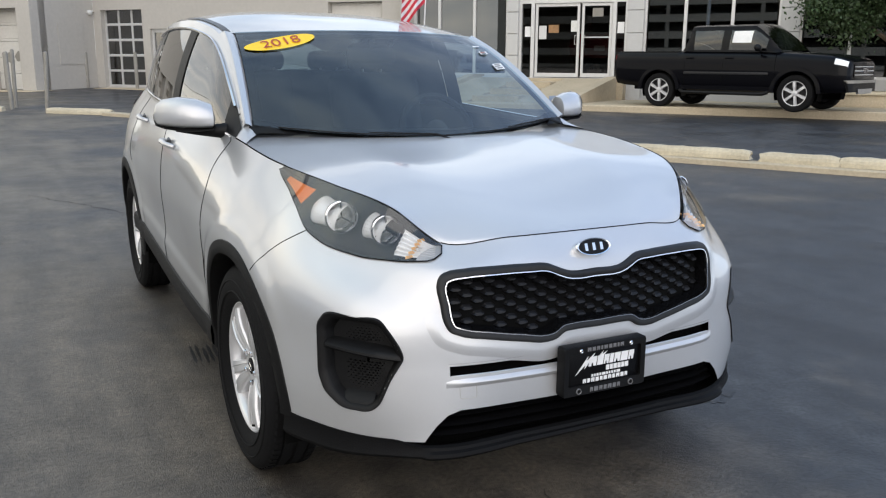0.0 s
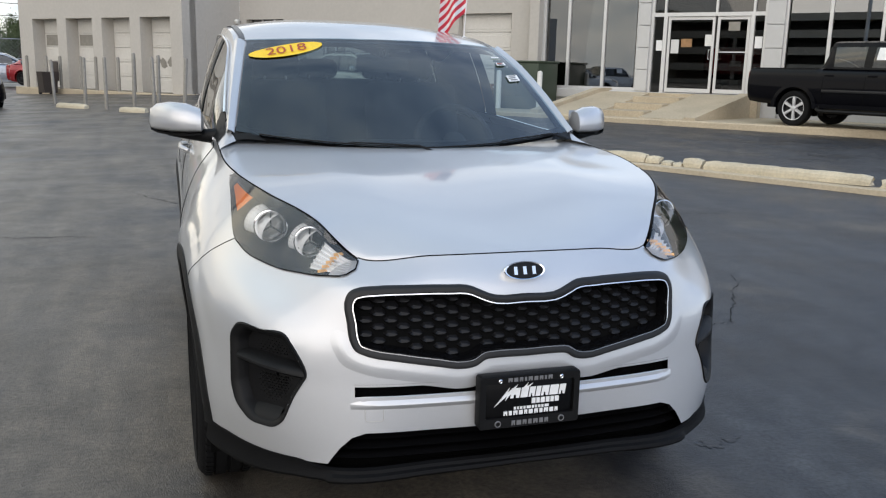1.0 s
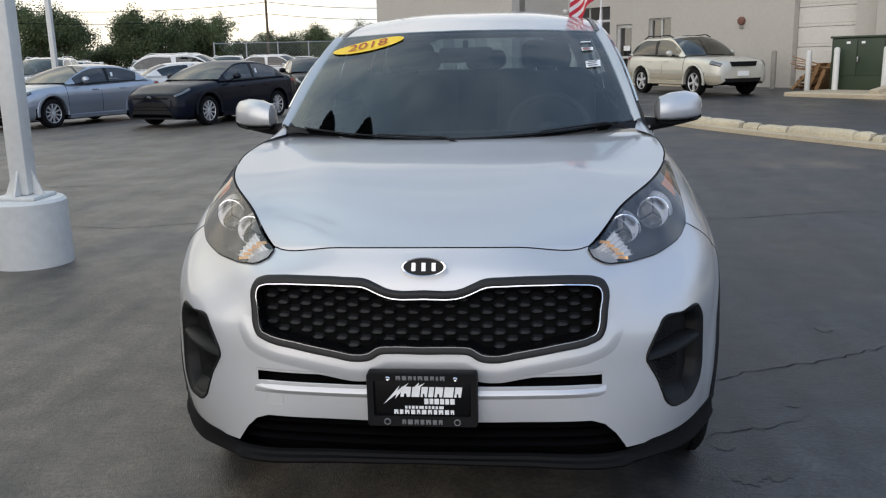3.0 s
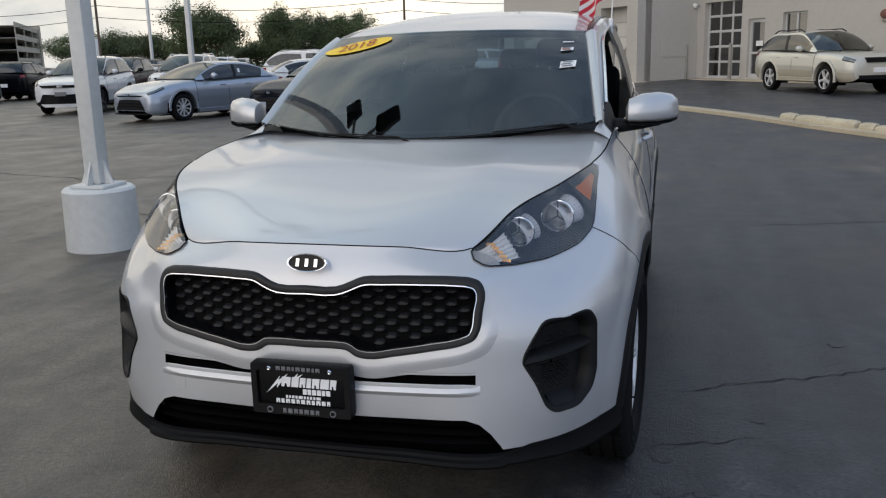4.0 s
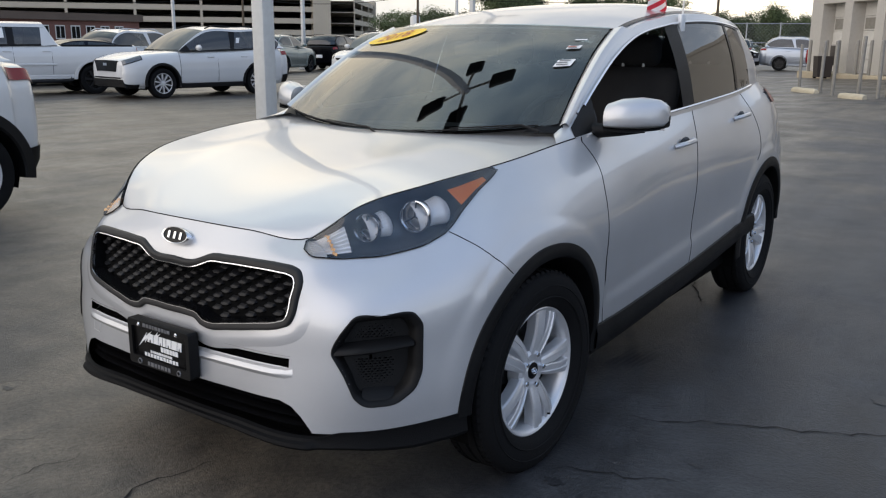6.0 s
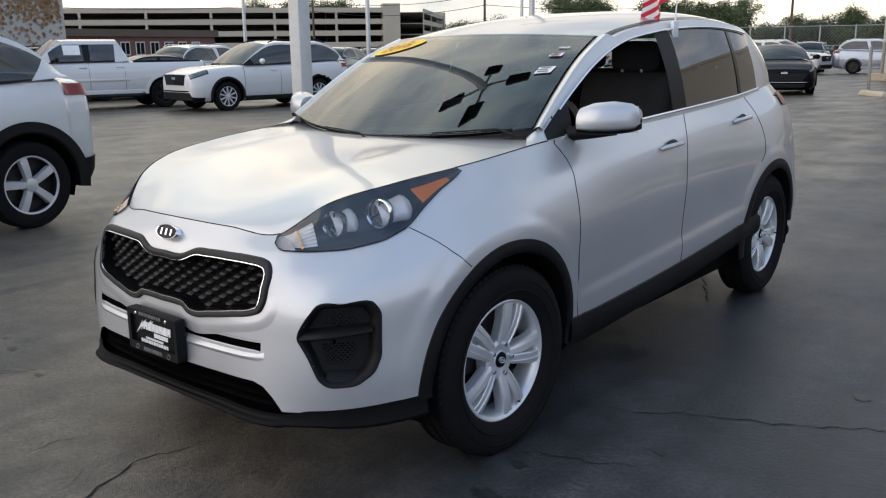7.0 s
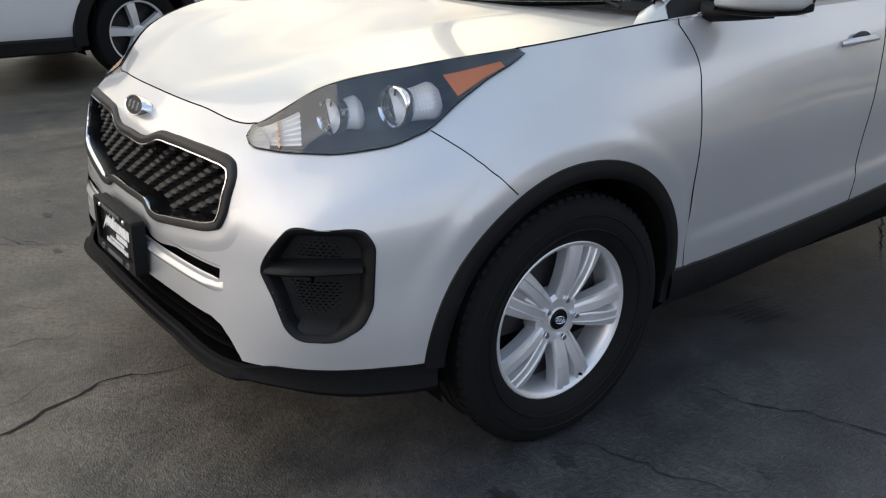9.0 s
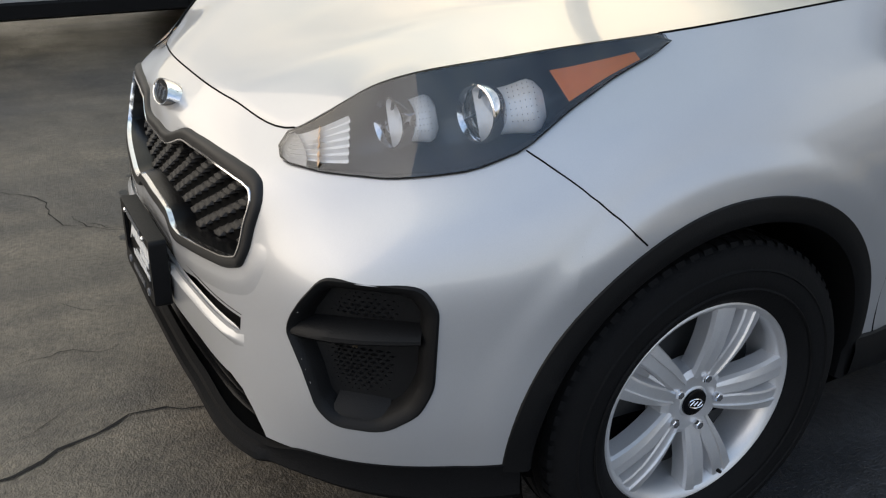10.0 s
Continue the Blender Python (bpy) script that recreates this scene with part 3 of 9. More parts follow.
for s in (17.60, 17.86):
    b = bmesh.new()
    tube(b, [FRONT @ Vector(q) for q in ((s, -0.05, 1.80), (s, 0.05, 1.80), (s, 0.05, 2.05), (s, -0.05, 2.05))], 0.013, 6)
    part("door_handle", b, ALUMINIUM, ent)
front_part("push_bar", ent, ALUMINIUM, [(17.83, 18.54, -0.048, -0.02, 1.98, 2.01)])
for a, c, z0, z1, m in ((16.02, 16.30, FLOOR_Z, 2.93, DOOR_GLASS), (18.73, 18.98, FLOOR_Z, 2.93, DOOR_GLASS), (16.02, 18.98, 3.03, 4.33, DOOR_GLASS)):
    front_part("side_pane", ent, m, [(a, c, -0.085, -0.078, z0, z1)])
for a, c, z0, z1, m, lb in ((16.10, 16.27, 2.02, 2.30, WHITE_PRINT, "white notice"), (18.76, 18.95, 2.10, 2.40, WHITE_PRINT, "white notice"), (16.52, 16.74, 1.95, 2.32, ALUMINIUM, "pale blue poster"), (16.80, 17.10, 2.12, 2.34, TIMBER, "brown poster"), (17.45, 17.64, 2.15, 2.45, POLE_WHITE, "shield-shaped sticker"), (18.05, 18.35, 2.55, 2.78, POST_GREY, "grey poster")):
    front_part("notice", ent, m, [(a, c, -0.076, -0.073, z0, z1)], lb)

# dark rooms behind the glass, roof and the side of the block
bm = bmesh.new()
front_box(bm, 0.0, 32.0, -9.2, -9.0, 0.0, ROOF_Z)
tagged(mesh_object("wall_inner", bm, SHOWROOM, False), "dark back wall of the showroom", "wall", kind="structure")
bm = bmesh.new()
front_box(bm, 12.6, 32.0, -9.0, -0.36, FLOOR_Z - 0.25, FLOOR_Z - 0.01)
tagged(mesh_object("floor_showroom", bm, SHOWROOM, False), "pale tiled showroom floor", "floor", kind="structure")
bm = bmesh.new()
front_box(bm, 0.0, 32.0, -9.0, -0.352, 4.5, 4.6)
tagged(mesh_object("ceiling", bm, PANEL_GREY, False), "plain showroom ceiling", "ceiling", kind="structure")
bm = bmesh.new()
front_box(bm, -12.0, 32.1, -12.0, 0.06, ROOF_Z + 0.003, ROOF_Z + 0.3)
tagged(mesh_object("roof_slab", bm, WALL_PAINT, False), "flat roof edge of the dealer building", "roof", kind="structure")
bm = bmesh.new()
front_box(bm, 32.0, 32.3, -12.0, 0.0, 0.0, ROOF_Z)
tagged(mesh_object("wall_end", bm, WALL_PAINT, False), "beige end wall", "wall", kind="structure")

# block with the four service doors, standing forward
BLOCK_OUT = 2.75
SHIFT = Matrix.Translation(OUT * BLOCK_OUT)
bm = bmesh.new()
front_box(bm, -0.30, 0.0, 0.003, BLOCK_OUT - 0.355, 0.0, ROOF_Z)
tagged(mesh_object("wall_return", bm, WALL_PAINT, False), "beige side wall of the service block", "wall", kind="structure")
bm = bmesh.new()
prism(bm, [(0.55, 1.15), (1.65, 1.15), (1.65, 2.55), (0.55, 2.55)], lambda a, b, d: FRONT @ Vector((d, a, b)), 0.0, 0.02)
tagged(mesh_object("trim_patch", bm, WALL_PAINT, False), "filled-in opening in the beige wall", "wall patch", kind="structure")
doors4 = [(-2.25 - 2.2 * k, -0.62 - 2.2 * k, 0.30, 2.98) for k in range(4)]
w4 = wall_with_openings("wall_bays", -9.45, 0.0, 0.0, ROOF_Z, doors4, "beige wall with four deep garage door bays", thick=0.62)
w4.matrix_basis = SHIFT
for k, (a, c, z0, z1) in enumerate(doors4):
    sectional_door("door_%d" % (5 + k), a, c, z0, z1, "closed white garage door in a deep bay" + (", scuffed" if k == 0 else ""), windows=(3,) if k > 1 else (), m=SHIFT @ Matrix.Translation(OUT * -0.3), scuff=(k == 0))
bm = bmesh.new()
front_box(bm, -9.45, 0.4, -0.34, 0.55, 0.0, BASE + 0.06, 0.02)
apron = tagged(mesh_object("pavement_bays", bm, CONCRETE, False), "narrow concrete apron along the garage bays", "kerb", kind="structure")
apron.matrix_basis = SHIFT
bm = bmesh.new()
front_box(bm, 0.4, 6.2, 0.003, 0.7, 0.0, BASE + 0.09, 0.02)
tagged(mesh_object("pavement_service", bm, CONCRETE, False), "concrete step along the service wall", "kerb", kind="structure")
bm = bmesh.new()
front_box(bm, -9.75, -9.45, -8.0, BLOCK_OUT, 0.0, ROOF_Z)
tagged(mesh_object("wall_far", bm, WALL_PAINT, False), "far beige wall of the service block", "wall", kind="structure")

# raised pad along the showroom, ramps and steps
bm = bmesh.new()
front_box(bm, 11.75, 32.0, 0.003, 3.35, 0.0, 0.31, 0.03)
for k in range(7):
    front_box(bm, 12.0 + 2.8 * k, 12.02 + 2.8 * k, 0.2, 3.34, 0.305, 0.3125)
tagged(mesh_object("pavement_pad", bm, CONCRETE, False), "tan concrete pad with a low kerb", "pavement", kind="structure")


def skewed(s, d, z):
    """The ramps run slightly askew to the wall."""
    return FRONT @ Vector((s + 0.20 * (3.3 - d), d, z))


def ramp(name, s0, s1, d_top, d_low, z_top, z_low, label):
    b = bmesh.new()
    prism(b, [(0.0, 0.30), (d_low, 0.30), (d_low, z_low), (d_top, z_top), (0.0, z_top)], lambda a, c, e: skewed(e, a, c), s0, s1)
    return tagged(mesh_object(name, b, CONCRETE, False), label, "ramp", kind="structure")


ramp("ramp_1", 14.24, 15.63, 0.5, 3.25, 0.86, 0.325, "tan concrete ramp to the entrance")
ramp("ramp_2", 16.903, 18.08, 0.5, 3.25, 0.87, 0.325, "tan concrete ramp beside the entrance steps")
ramp("ramp_kerb", 14.0, 14.237, 0.5, 3.32, 0.96, 0.40, "raised edge of the concrete ramp")
ramp("ramp_kerb_2", 18.083, 18.36, 0.5, 3.32, 0.93, 0.38, "raised edge of the ramp beside the truck")
bm = bmesh.new()
for k in range(3):
    prism(bm, [(0.003, 0.305 + 0.160 * k), (3.0 - 0.85 * k, 0.305 + 0.160 * k), (3.0 - 0.85 * k, 0.463 + 0.160 * k), (0.003, 0.463 + 0.160 * k)], lambda a, c, e: skewed(e, a, c), 15.633, 16.90)
tagged(mesh_object("step_1", bm, CONCRETE, False), "three shallow concrete steps", "steps", kind="structure")
bm = bmesh.new()
front_box(bm, 14.75, 19.1, 0.003, 0.48, 0.3, FLOOR_Z - 0.012, 0.005)
tagged(mesh_object("step_landing", bm, CONCRETE, False), "landing before the entrance doors", "landing", kind="structure")

# alarm bell, wall lamp
bell = thing("alarm_bell", FRONT @ pose(7.86, 0.0, 2.25), "round red-brown alarm bell on the beige wall", "bell")
bm = bmesh.new()
lathe(bm, [(0.0, 0.13), (0.05, 0.13), (0.09, 0.11), (0.11, 0.05), (0.11, 0.0005)], 24, "y")
part("gong", bm, BRICK_RED, bell)
bm = bmesh.new()
box(bm, -0.06, 0.06, 0.003, 0.05, -0.22, -0.12, 0.01)
part("bell_box", bm, POST_GREY, bell)
wl_ = thing("wall_lamp", FRONT @ pose(0.05, 0.20, 2.95), "small white wall lamp at the corner of the garage door", "lamp")
bm = bmesh.new()
lathe(bm, [(-0.1, 0.02), (-0.08, 0.07), (0.0, 0.10), (0.06, 0.07), (0.08, 0.0005)], 16, "z")
part("lamp_globe", bm, POLE_WHITE, wl_)
bm = bmesh.new()
tube(bm, [(0, -0.2, 0), (0, 0, 0)], 0.02, 6)
part("lamp_arm", bm, POST_GREY, wl_)

# bollards and posts
def bollard(x, y, h, r, mat_, label, group, lean=0.0, base_z=None):
    o = thing("bollard", pose(x, y, ground_z(x, y) if base_z is None else base_z, lean, lean * 0.5), label, "bollard", group)
    b = bmesh.new()
    lathe(b, [(-0.05, r), (h - r * 0.8, r), (h - r * 0.3, r * 0.8), (h, 0.0005)], 14, "z")
    part("post", b, mat_, o)
    return o


for x, y, h, ln in ((-0.55, 19.0, 1.35, 6), (-1.25, 20.3, 1.35, -2), (-1.75, 20.7, 1.45, 3), (-2.45, 21.3, 1.35, 0), (-3.10, 23.0, 1.35, 2), (-4.1, 25.0, 1.3, -5), (-1.15, 20.9, 1.4, 2)):
    bollard(x, y, h, 0.045, POST_GREY, "thin weathered grey steel post by the wheel stops", "posts along the lane", ln)
for k in range(4):
    for ds in (0.15, 1.45):
        q = FRONT @ Vector((-2.25 - 2.2 * k + ds, BLOCK_OUT + 0.45, 0))
        bollard(q.x, q.y, 1.25, 0.06, POST_GREY, "grey steel bollard before the garage bays", "bollards at the bays", base_z=BASE + 0.06)
for s, d in ((0.0, 0.5), (2.25, 0.5)):
    q = FRONT @ Vector((s, d, 0))
    bollard(q.x, q.y, 1.25, 0.06, POST_GREY, "grey steel bollard beside the glazed garage door", "bollards at the bays", base_z=BASE + 0.09)
for s, d in ((9.45, 0.55), (11.0, 1.2), (12.15, 1.75), (13.35, 1.55)):
    q = FRONT @ Vector((s, d, 0))
    bollard(q.x, q.y, 1.10, 0.075, POLE_WHITE if s > 10 else POST_GREY, "pale steel bollard round the utility box", "bollards at the box", base_z=0.30 if s > 11.75 else None)

# utility box
ub = thing("utility_box", FRONT @ pose(12.60, 0.95, 0.31), "dark green metal utility cabinet on the pad", "utility box")
bm = bmesh.new()
box(bm, -0.72, 0.72, -0.62, 0.62, 0.0, 1.30, 0.015)
part("cabinet", bm, GREEN_METAL, ub)
bm = bmesh.new()
box(bm, -0.76, 0.76, -0.66, 0.66, 1.303, 1.36, 0.02)
part("lid", bm, GREEN_METAL, ub)
for x0, x1 in ((-0.70, -0.012), (0.012, 0.70)):
    bm = bmesh.new()
    box(bm, x0, x1, 0.622, 0.64, 0.36, 1.28, 0.006)
    part("cabinet_door", bm, GREEN_METAL, ub)
bm = bmesh.new()
box(bm, 0.02, 0.06, 0.641, 0.69, 0.70, 0.84, 0.01)
part("padlock", bm, STEEL, ub)
for x0 in (-0.30, 0.10):
    bm = bmesh.new()
    box(bm, x0, x0 + 0.10, 0.641, 0.645, 1.16, 1.22)
    part("label_plate", bm, WHITE_PRINT, ub)
# broken pallets leaning on one another
rnd = random.Random(3)
pal = thing("pallet_stack", FRONT @ pose(10.65, 0.42, 0.23), "broken brown wooden pallets heaped against the door", "pallet")
for k, (x, tilt, turn, wide, tall) in enumerate(((-0.42, 40, 12, 0.8, 0.95), (-0.05, 62, -6, 0.9, 0.72), (0.18, 66, 4, 0.95, 0.80), (0.36, 70, -9, 0.9, 0.62))):
    m = pose(x, 0.06 * k - 0.1, 0, 0, 0, turn) @ pose(0, 0, 0, 0, 90 - tilt, 0)
    for i in range(3):            # bearers
        bm = bmesh.new()
        y = -wide / 2 + 0.05 + (wide - 0.10) * i / 2
        box(bm, -0.045, 0.045, y - 0.02, y + 0.02, 0.0, tall, 0.004, 1)
        bmesh.ops.transform(bm, matrix=m, verts=bm.verts)
        part("bearer", bm, TIMBER, pal)
    for i in range(7):            # deck boards, some gone
        for sx in (-0.056, 0.056):
            if rnd.random() < 0.22:
                continue
            bm = bmesh.new()
            z = 0.05 + (tall - 0.1) * i / 6 + rnd.uniform(-0.02, 0.02)
            box(bm, sx - 0.009, sx + 0.009, -wide / 2 - rnd.uniform(0, 0.03), wide / 2 - rnd.uniform(0, 0.12), z - 0.045, z + 0.045, 0.003, 1)
            bmesh.ops.rotate(bm, cent=(sx, 0, z), matrix=Euler((rnd.uniform(-0.06, 0.06), 0, 0)).to_matrix(), verts=bm.verts)
            bmesh.ops.transform(bm, matrix=m, verts=bm.verts)
            part("plank", bm, TIMBER, pal)
for k in range(6):
    bm = bmesh.new()
    box(bm, -0.5, 0.5, -0.05, 0.05, -0.011, 0.011, 0.003, 1)
    bmesh.ops.rotate(bm, cent=(0, 0, 0), matrix=Euler((rnd.uniform(-0.3, 0.3), rnd.uniform(0.05, 0.35), rnd.uniform(-0.4, 0.4))).to_matrix(), verts=bm.verts)
    bmesh.ops.translate(bm, vec=(0.05 + rnd.uniform(-0.15, 0.2), 0.20 + rnd.uniform(-0.1, 0.1), 0.55 + 0.05 * k), verts=bm.verts)
    part("plank", bm, TIMBER, pal)

# wheel stops and low kerb along the lane
KERB = [(0.55, 17.25), (2.1, 14.5), (3.4, 11.7), (5.6, 7.75), (7.55, 4.45), (9.3, 1.4), (12.0, -3.2)]
bm = bmesh.new()
rows = []
for i in range(61):
    p = Vector(hermite([(x, y, 0) for x, y in KERB], 6 * i / 60))
    q = Vector(hermite([(x, y, 0) for x, y in KERB], min(6, 6 * i / 60 + 0.05)))
    d = (q - p).normalized() if (q - p).length > 1e-5 else Vector((0.5, -0.86, 0))
    sd = Vector((-d.y, d.x, 0))
    z = ground_z(p.x, p.y)
    rows.append([p + sd * o + Vector((0, 0, z + h)) for o, h in ((-0.14, -0.03), (-0.13, 0.06), (-0.10, 0.075), (0.10, 0.075), (0.13, 0.06), (0.14, -0.03))])
grid(bm, rows)
tagged(mesh_object("kerb", bm, CONCRETE), "low worn tan concrete kerb along the lane", "kerb", kind="structure")


def wheel_stop(ax, ay, bx, by, cuts, label, up=0.075):
    """From a to b on the ground, split at the fractions in cuts: whole blocks, or (from, to, height) for sunken bits."""
    a, b = Vector((ax, ay, 0)), Vector((bx, by, 0))
    o = thing("wheel_stop", Matrix.Translation(((ax + bx) / 2, (ay + by) / 2, ground_z((ax + bx) / 2, (ay + by) / 2) + up)) @ Matrix.Rotation(math.atan2(by - ay, bx - ax), 4, "Z"), label, "wheel stop", "wheel stops along the kerb")
    length = (b - a).length
    for k, (f0, f1, h) in enumerate(cuts):
        rnd_ = random.Random(int(ax * 10) + k)
        bm_ = bmesh.new()
        x0, x1 = length * (f0 - 0.5), length * (f1 - 0.5)
        n = max(3, int((x1 - x0) / 0.10))
        rows = []
        lean, shift = rnd_.uniform(-0.015, 0.015), rnd_.uniform(-0.02, 0.02) if len(cuts) > 1 else 0
        for i in range(n + 1):
            t = x0 + (x1 - x0) * i / n
            e = 0.84 if i in (0, n) else 1.0
            rows.append([Vector((t + (rnd_.uniform(-0.015, 0.015) if i in (0, n) else 0), yy * e + shift + lean * i / n, max(0.0, zz * h * e + (rnd_.uniform(-0.006, 0.005) if zz > 0 else 0)))) for yy, zz in ((-0.095, 0.0), (-0.092, 0.055), (-0.08, 0.088), (-0.045, 0.128), (0.045, 0.128), (0.08, 0.088), (0.092, 0.055), (0.095, 0.0))])
        v = grid(bm_, rows)
        bm_.faces.new(v[0])
        bm_.faces.new(v[-1][::-1])
        part("concrete_piece", bm_, PALE_CONCRETE, o, smooth=False)
    return o


WHOLE = ((0.0, 1.0, 1.0),)
for a, b, cuts, up in (((-0.55, 18.5), (0.65, 17.2), WHOLE, 0.0), ((2.84, 13.1), (3.68, 11.30), ((0.0, 0.22, 1.0), (0.225, 0.60, 0.95), (0.605, 1.0, 0.92)), 0.06), ((3.74, 11.22), (4.16, 10.42), ((0.0, 0.35, 0.9), (0.37, 1.0, 0.8)), 0.06), ((4.20, 10.36), (4.90, 9.14), ((0.0, 0.80, 1.0), (0.81, 1.0, 0.9)), 0.07),
                        ((4.92, 9.10), (5.70, 7.76), ((0.0, 0.10, 0.75), (0.13, 0.24, 0.4), (0.27, 0.42, 0.95), (0.44, 0.86, 1.0), (0.865, 1.0, 0.8)), 0.075), ((5.72, 7.70), (6.02, 7.20), ((0.0, 0.25, 0.5), (0.29, 0.50, 0.4), (0.55, 1.0, 1.0)), 0.075), ((6.04, 7.16), (7.12, 5.34), WHOLE, 0.075), ((7.18, 5.24), (8.05, 3.75), ((0.0, 0.55, 1.0), (0.555, 1.0, 1.0)), 0.075), ((8.12, 3.63), (9.05, 2.03), WHOLE, 0.075), ((-2.05, 20.2), (-1.45, 19.75), WHOLE, 0.0), ((-3.8, 23.05), (-3.0, 22.1), WHOLE, 0.0)):
    wheel_stop(*a, *b, cuts, "broken pale concrete wheel stop on the kerb" if len(cuts) > 1 else "pale weathered concrete wheel stop", up)
for x, y in ((4.98, 9.02), (5.05, 8.86), (5.13, 8.75), (5.78, 7.66), (5.86, 7.52)):        # rubble at the breaks
    rnd_ = random.Random(int(x * 100))
    bm = bmesh.new()
    bmesh.ops.create_icosphere(bm, subdivisions=1, radius=0.055)
    for v in bm.verts:
        v.co = Vector((v.co.x * rnd_.uniform(0.8, 1.4), v.co.y * rnd_.uniform(0.8, 1.2), max(-0.02, v.co.z * rnd_.uniform(0.5, 0.9))))
    o = mesh_object("rubble", bm, PALE_CONCRETE, False)
    o.matrix_basis = pose(x, y, ground_z(x, y) + 0.09, 0, 0, rnd_.uniform(0, 180))
    tagged(o, "loose lump of broken concrete on the kerb", "rubble", "rubble on the kerb")

# light poles
def light_pole(x, y, height, w, base_r, base_h, label, heads=True, lean=0.0):
    o = thing("light_pole", pose(x, y, ground_z(x, y), lean, lean), label, "light pole", "light poles of the car park")
    if base_h:
        b = bmesh.new()
        lathe(b, [(-0.05, base_r * 1.03), (0.0, base_r * 1.03), (base_h - 0.02, base_r), (base_h, base_r - 0.02), (base_h, 0.0005)], 36, "z")
        part("concrete_base", b, PALE_CONCRETE if base_r < 0.2 else POLE_WHITE, o, "white painted concrete base")
        b = bmesh.new()
        box(b, -w * 1.1, w * 1.1, -w * 1.1, w * 1.1, base_h + 0.002, base_h + 0.025, 0.004)
        part("base_plate", b, POLE_WHITE, o)
        for dx, dy in ((1, 0), (-1, 0), (0, 1), (0, -1)):
            b = bmesh.new()
            prism(b, [(w * 0.5, base_h + 0.026), (w * 1.05, base_h + 0.026), (w * 0.5, base_h + 0.20)], lambda a, c, e, dx=dx, dy=dy: Vector((a * dx - e * dy, a * dy + e * dx, c)), -0.008, 0.008)
            part("gusset", b, POLE_WHITE, o)
    b = bmesh.new()
    box(b, -w / 2, w / 2, -w / 2, w / 2, base_h + 0.026, height, w * 0.12)
    part("shaft", b, POLE_WHITE, o)
    if heads:
        for ang in (20, 110, 200, 290):
            b = bmesh.new()
            tube(b, [(0, 0, height - 0.15), (0.55, 0, height - 0.05)], 0.035, 8)
            bmesh.ops.rotate(b, cent=(0, 0, 0), matrix=Matrix.Rotation(radians(ang), 3, "Z"), verts=b.verts)
            arm = part("arm", b, POLE_WHITE, o)
            b = bmesh.new()
            box(b, 0.5, 0.98, -0.17, 0.17, height - 0.12, height + 0.02, 0.025)
            bmesh.ops.rotate(b, cent=(0, 0, 0), matrix=Matrix.Rotation(radians(ang), 3, "Z"), verts=b.verts)
            part("lamp_head", b, BLACK_PLASTIC, arm, "dark box-shaped lamp head")
    return o


light_pole(-3.29, 2.742, 7.2, 0.135, 0.268, 0.475, "white square light pole on a round concrete base", True, 0.6)


# ---- the silver car: lines of its skin from the middle of the nose round to the middle of the tail ----
# stations: 0 nose, 2 inner end of lamp, 3-4 corner, 5 front axle, 6 front door seam, 8 middle pillar, 10 rear door seam, 11 rear axle, 13 tail corner, 14 tail
LINE_BOTTOM = [(0, -0.815, 0.33), (0.25, -0.81, 0.33), (0.505, -0.785, 0.325), (0.670, -0.680, 0.328), (0.814, -0.462, 0.338), (0.872, 0.0, 0.38), (0.855, 0.49, 0.36), (0.855, 1.0, 0.375), (0.850, 1.45, 0.395), (0.848, 1.95, 0.43), (0.852, 2.3, 0.46), (0.858, 2.67, 0.46), (0.845, 3.02, 0.42), (0.78, 3.30, 0.38), (0, 3.45, 0.36)]
LINE_LOW = [(0, -0.825, 0.42), (0.25, -0.815, 0.42), (0.49, -0.785, 0.41), (0.675, -0.690, 0.40), (0.816, -0.478, 0.42), (0.876, 0.0, 0.50), (0.865, 0.49, 0.45), (0.862, 1.0, 0.46), (0.858, 1.45, 0.47), (0.855, 1.95, 0.50), (0.862, 2.3, 0.56), (0.870, 2.67, 0.60), (0.850, 3.02, 0.50), (0.78, 3.32, 0.45), (0, 3.48, 0.42)]
LINE_SLOT = [(0, -0.815, 0.535), (0.25, -0.81, 0.535), (0.475, -0.778, 0.53), (0.666, -0.695, 0.53), (0.810, -0.488, 0.55), (0.882, 0.0, 0.66), (0.882, 0.49, 0.60), (0.870, 1.0, 0.60), (0.862, 1.45, 0.61), (0.857, 1.95, 0.63), (0.866, 2.3, 0.70), (0.873, 2.67, 0.74), (0.845, 3.01, 0.68), (0.76, 3.32, 0.65), (0, 3.48, 0.62)]
LINE_MID = [(0, -0.805, 0.68), (0.25, -0.795, 0.68), (0.47, -0.76, 0.68), (0.660, -0.674, 0.68), (0.813, -0.462, 0.70), (0.885, -0.02, 0.79), (0.888, 0.48, 0.80), (0.876, 1.0, 0.80), (0.868, 1.45, 0.81), (0.860, 1.95, 0.82), (0.860, 2.3, 0.85), (0.860, 2.67, 0.88), (0.825, 3.0, 0.88), (0.74, 3.30, 0.86), (0, 3.46, 0.85)]
LINE_SHOULDER = [(0, -0.775, 0.80), (0.25, -0.76, 0.80), (0.478, -0.722, 0.792), (0.640, -0.575, 0.804), (0.785, -0.335, 0.866), (0.832, -0.03, 0.915), (0.835, 0.47, 0.955), (0.838, 1.0, 0.975), (0.832, 1.45, 0.985), (0.822, 1.95, 1.0), (0.812, 2.3, 1.02), (0.800, 2.67, 1.05), (0.765, 3.0, 1.07), (0.70, 3.27, 1.06), (0, 3.43, 1.05)]
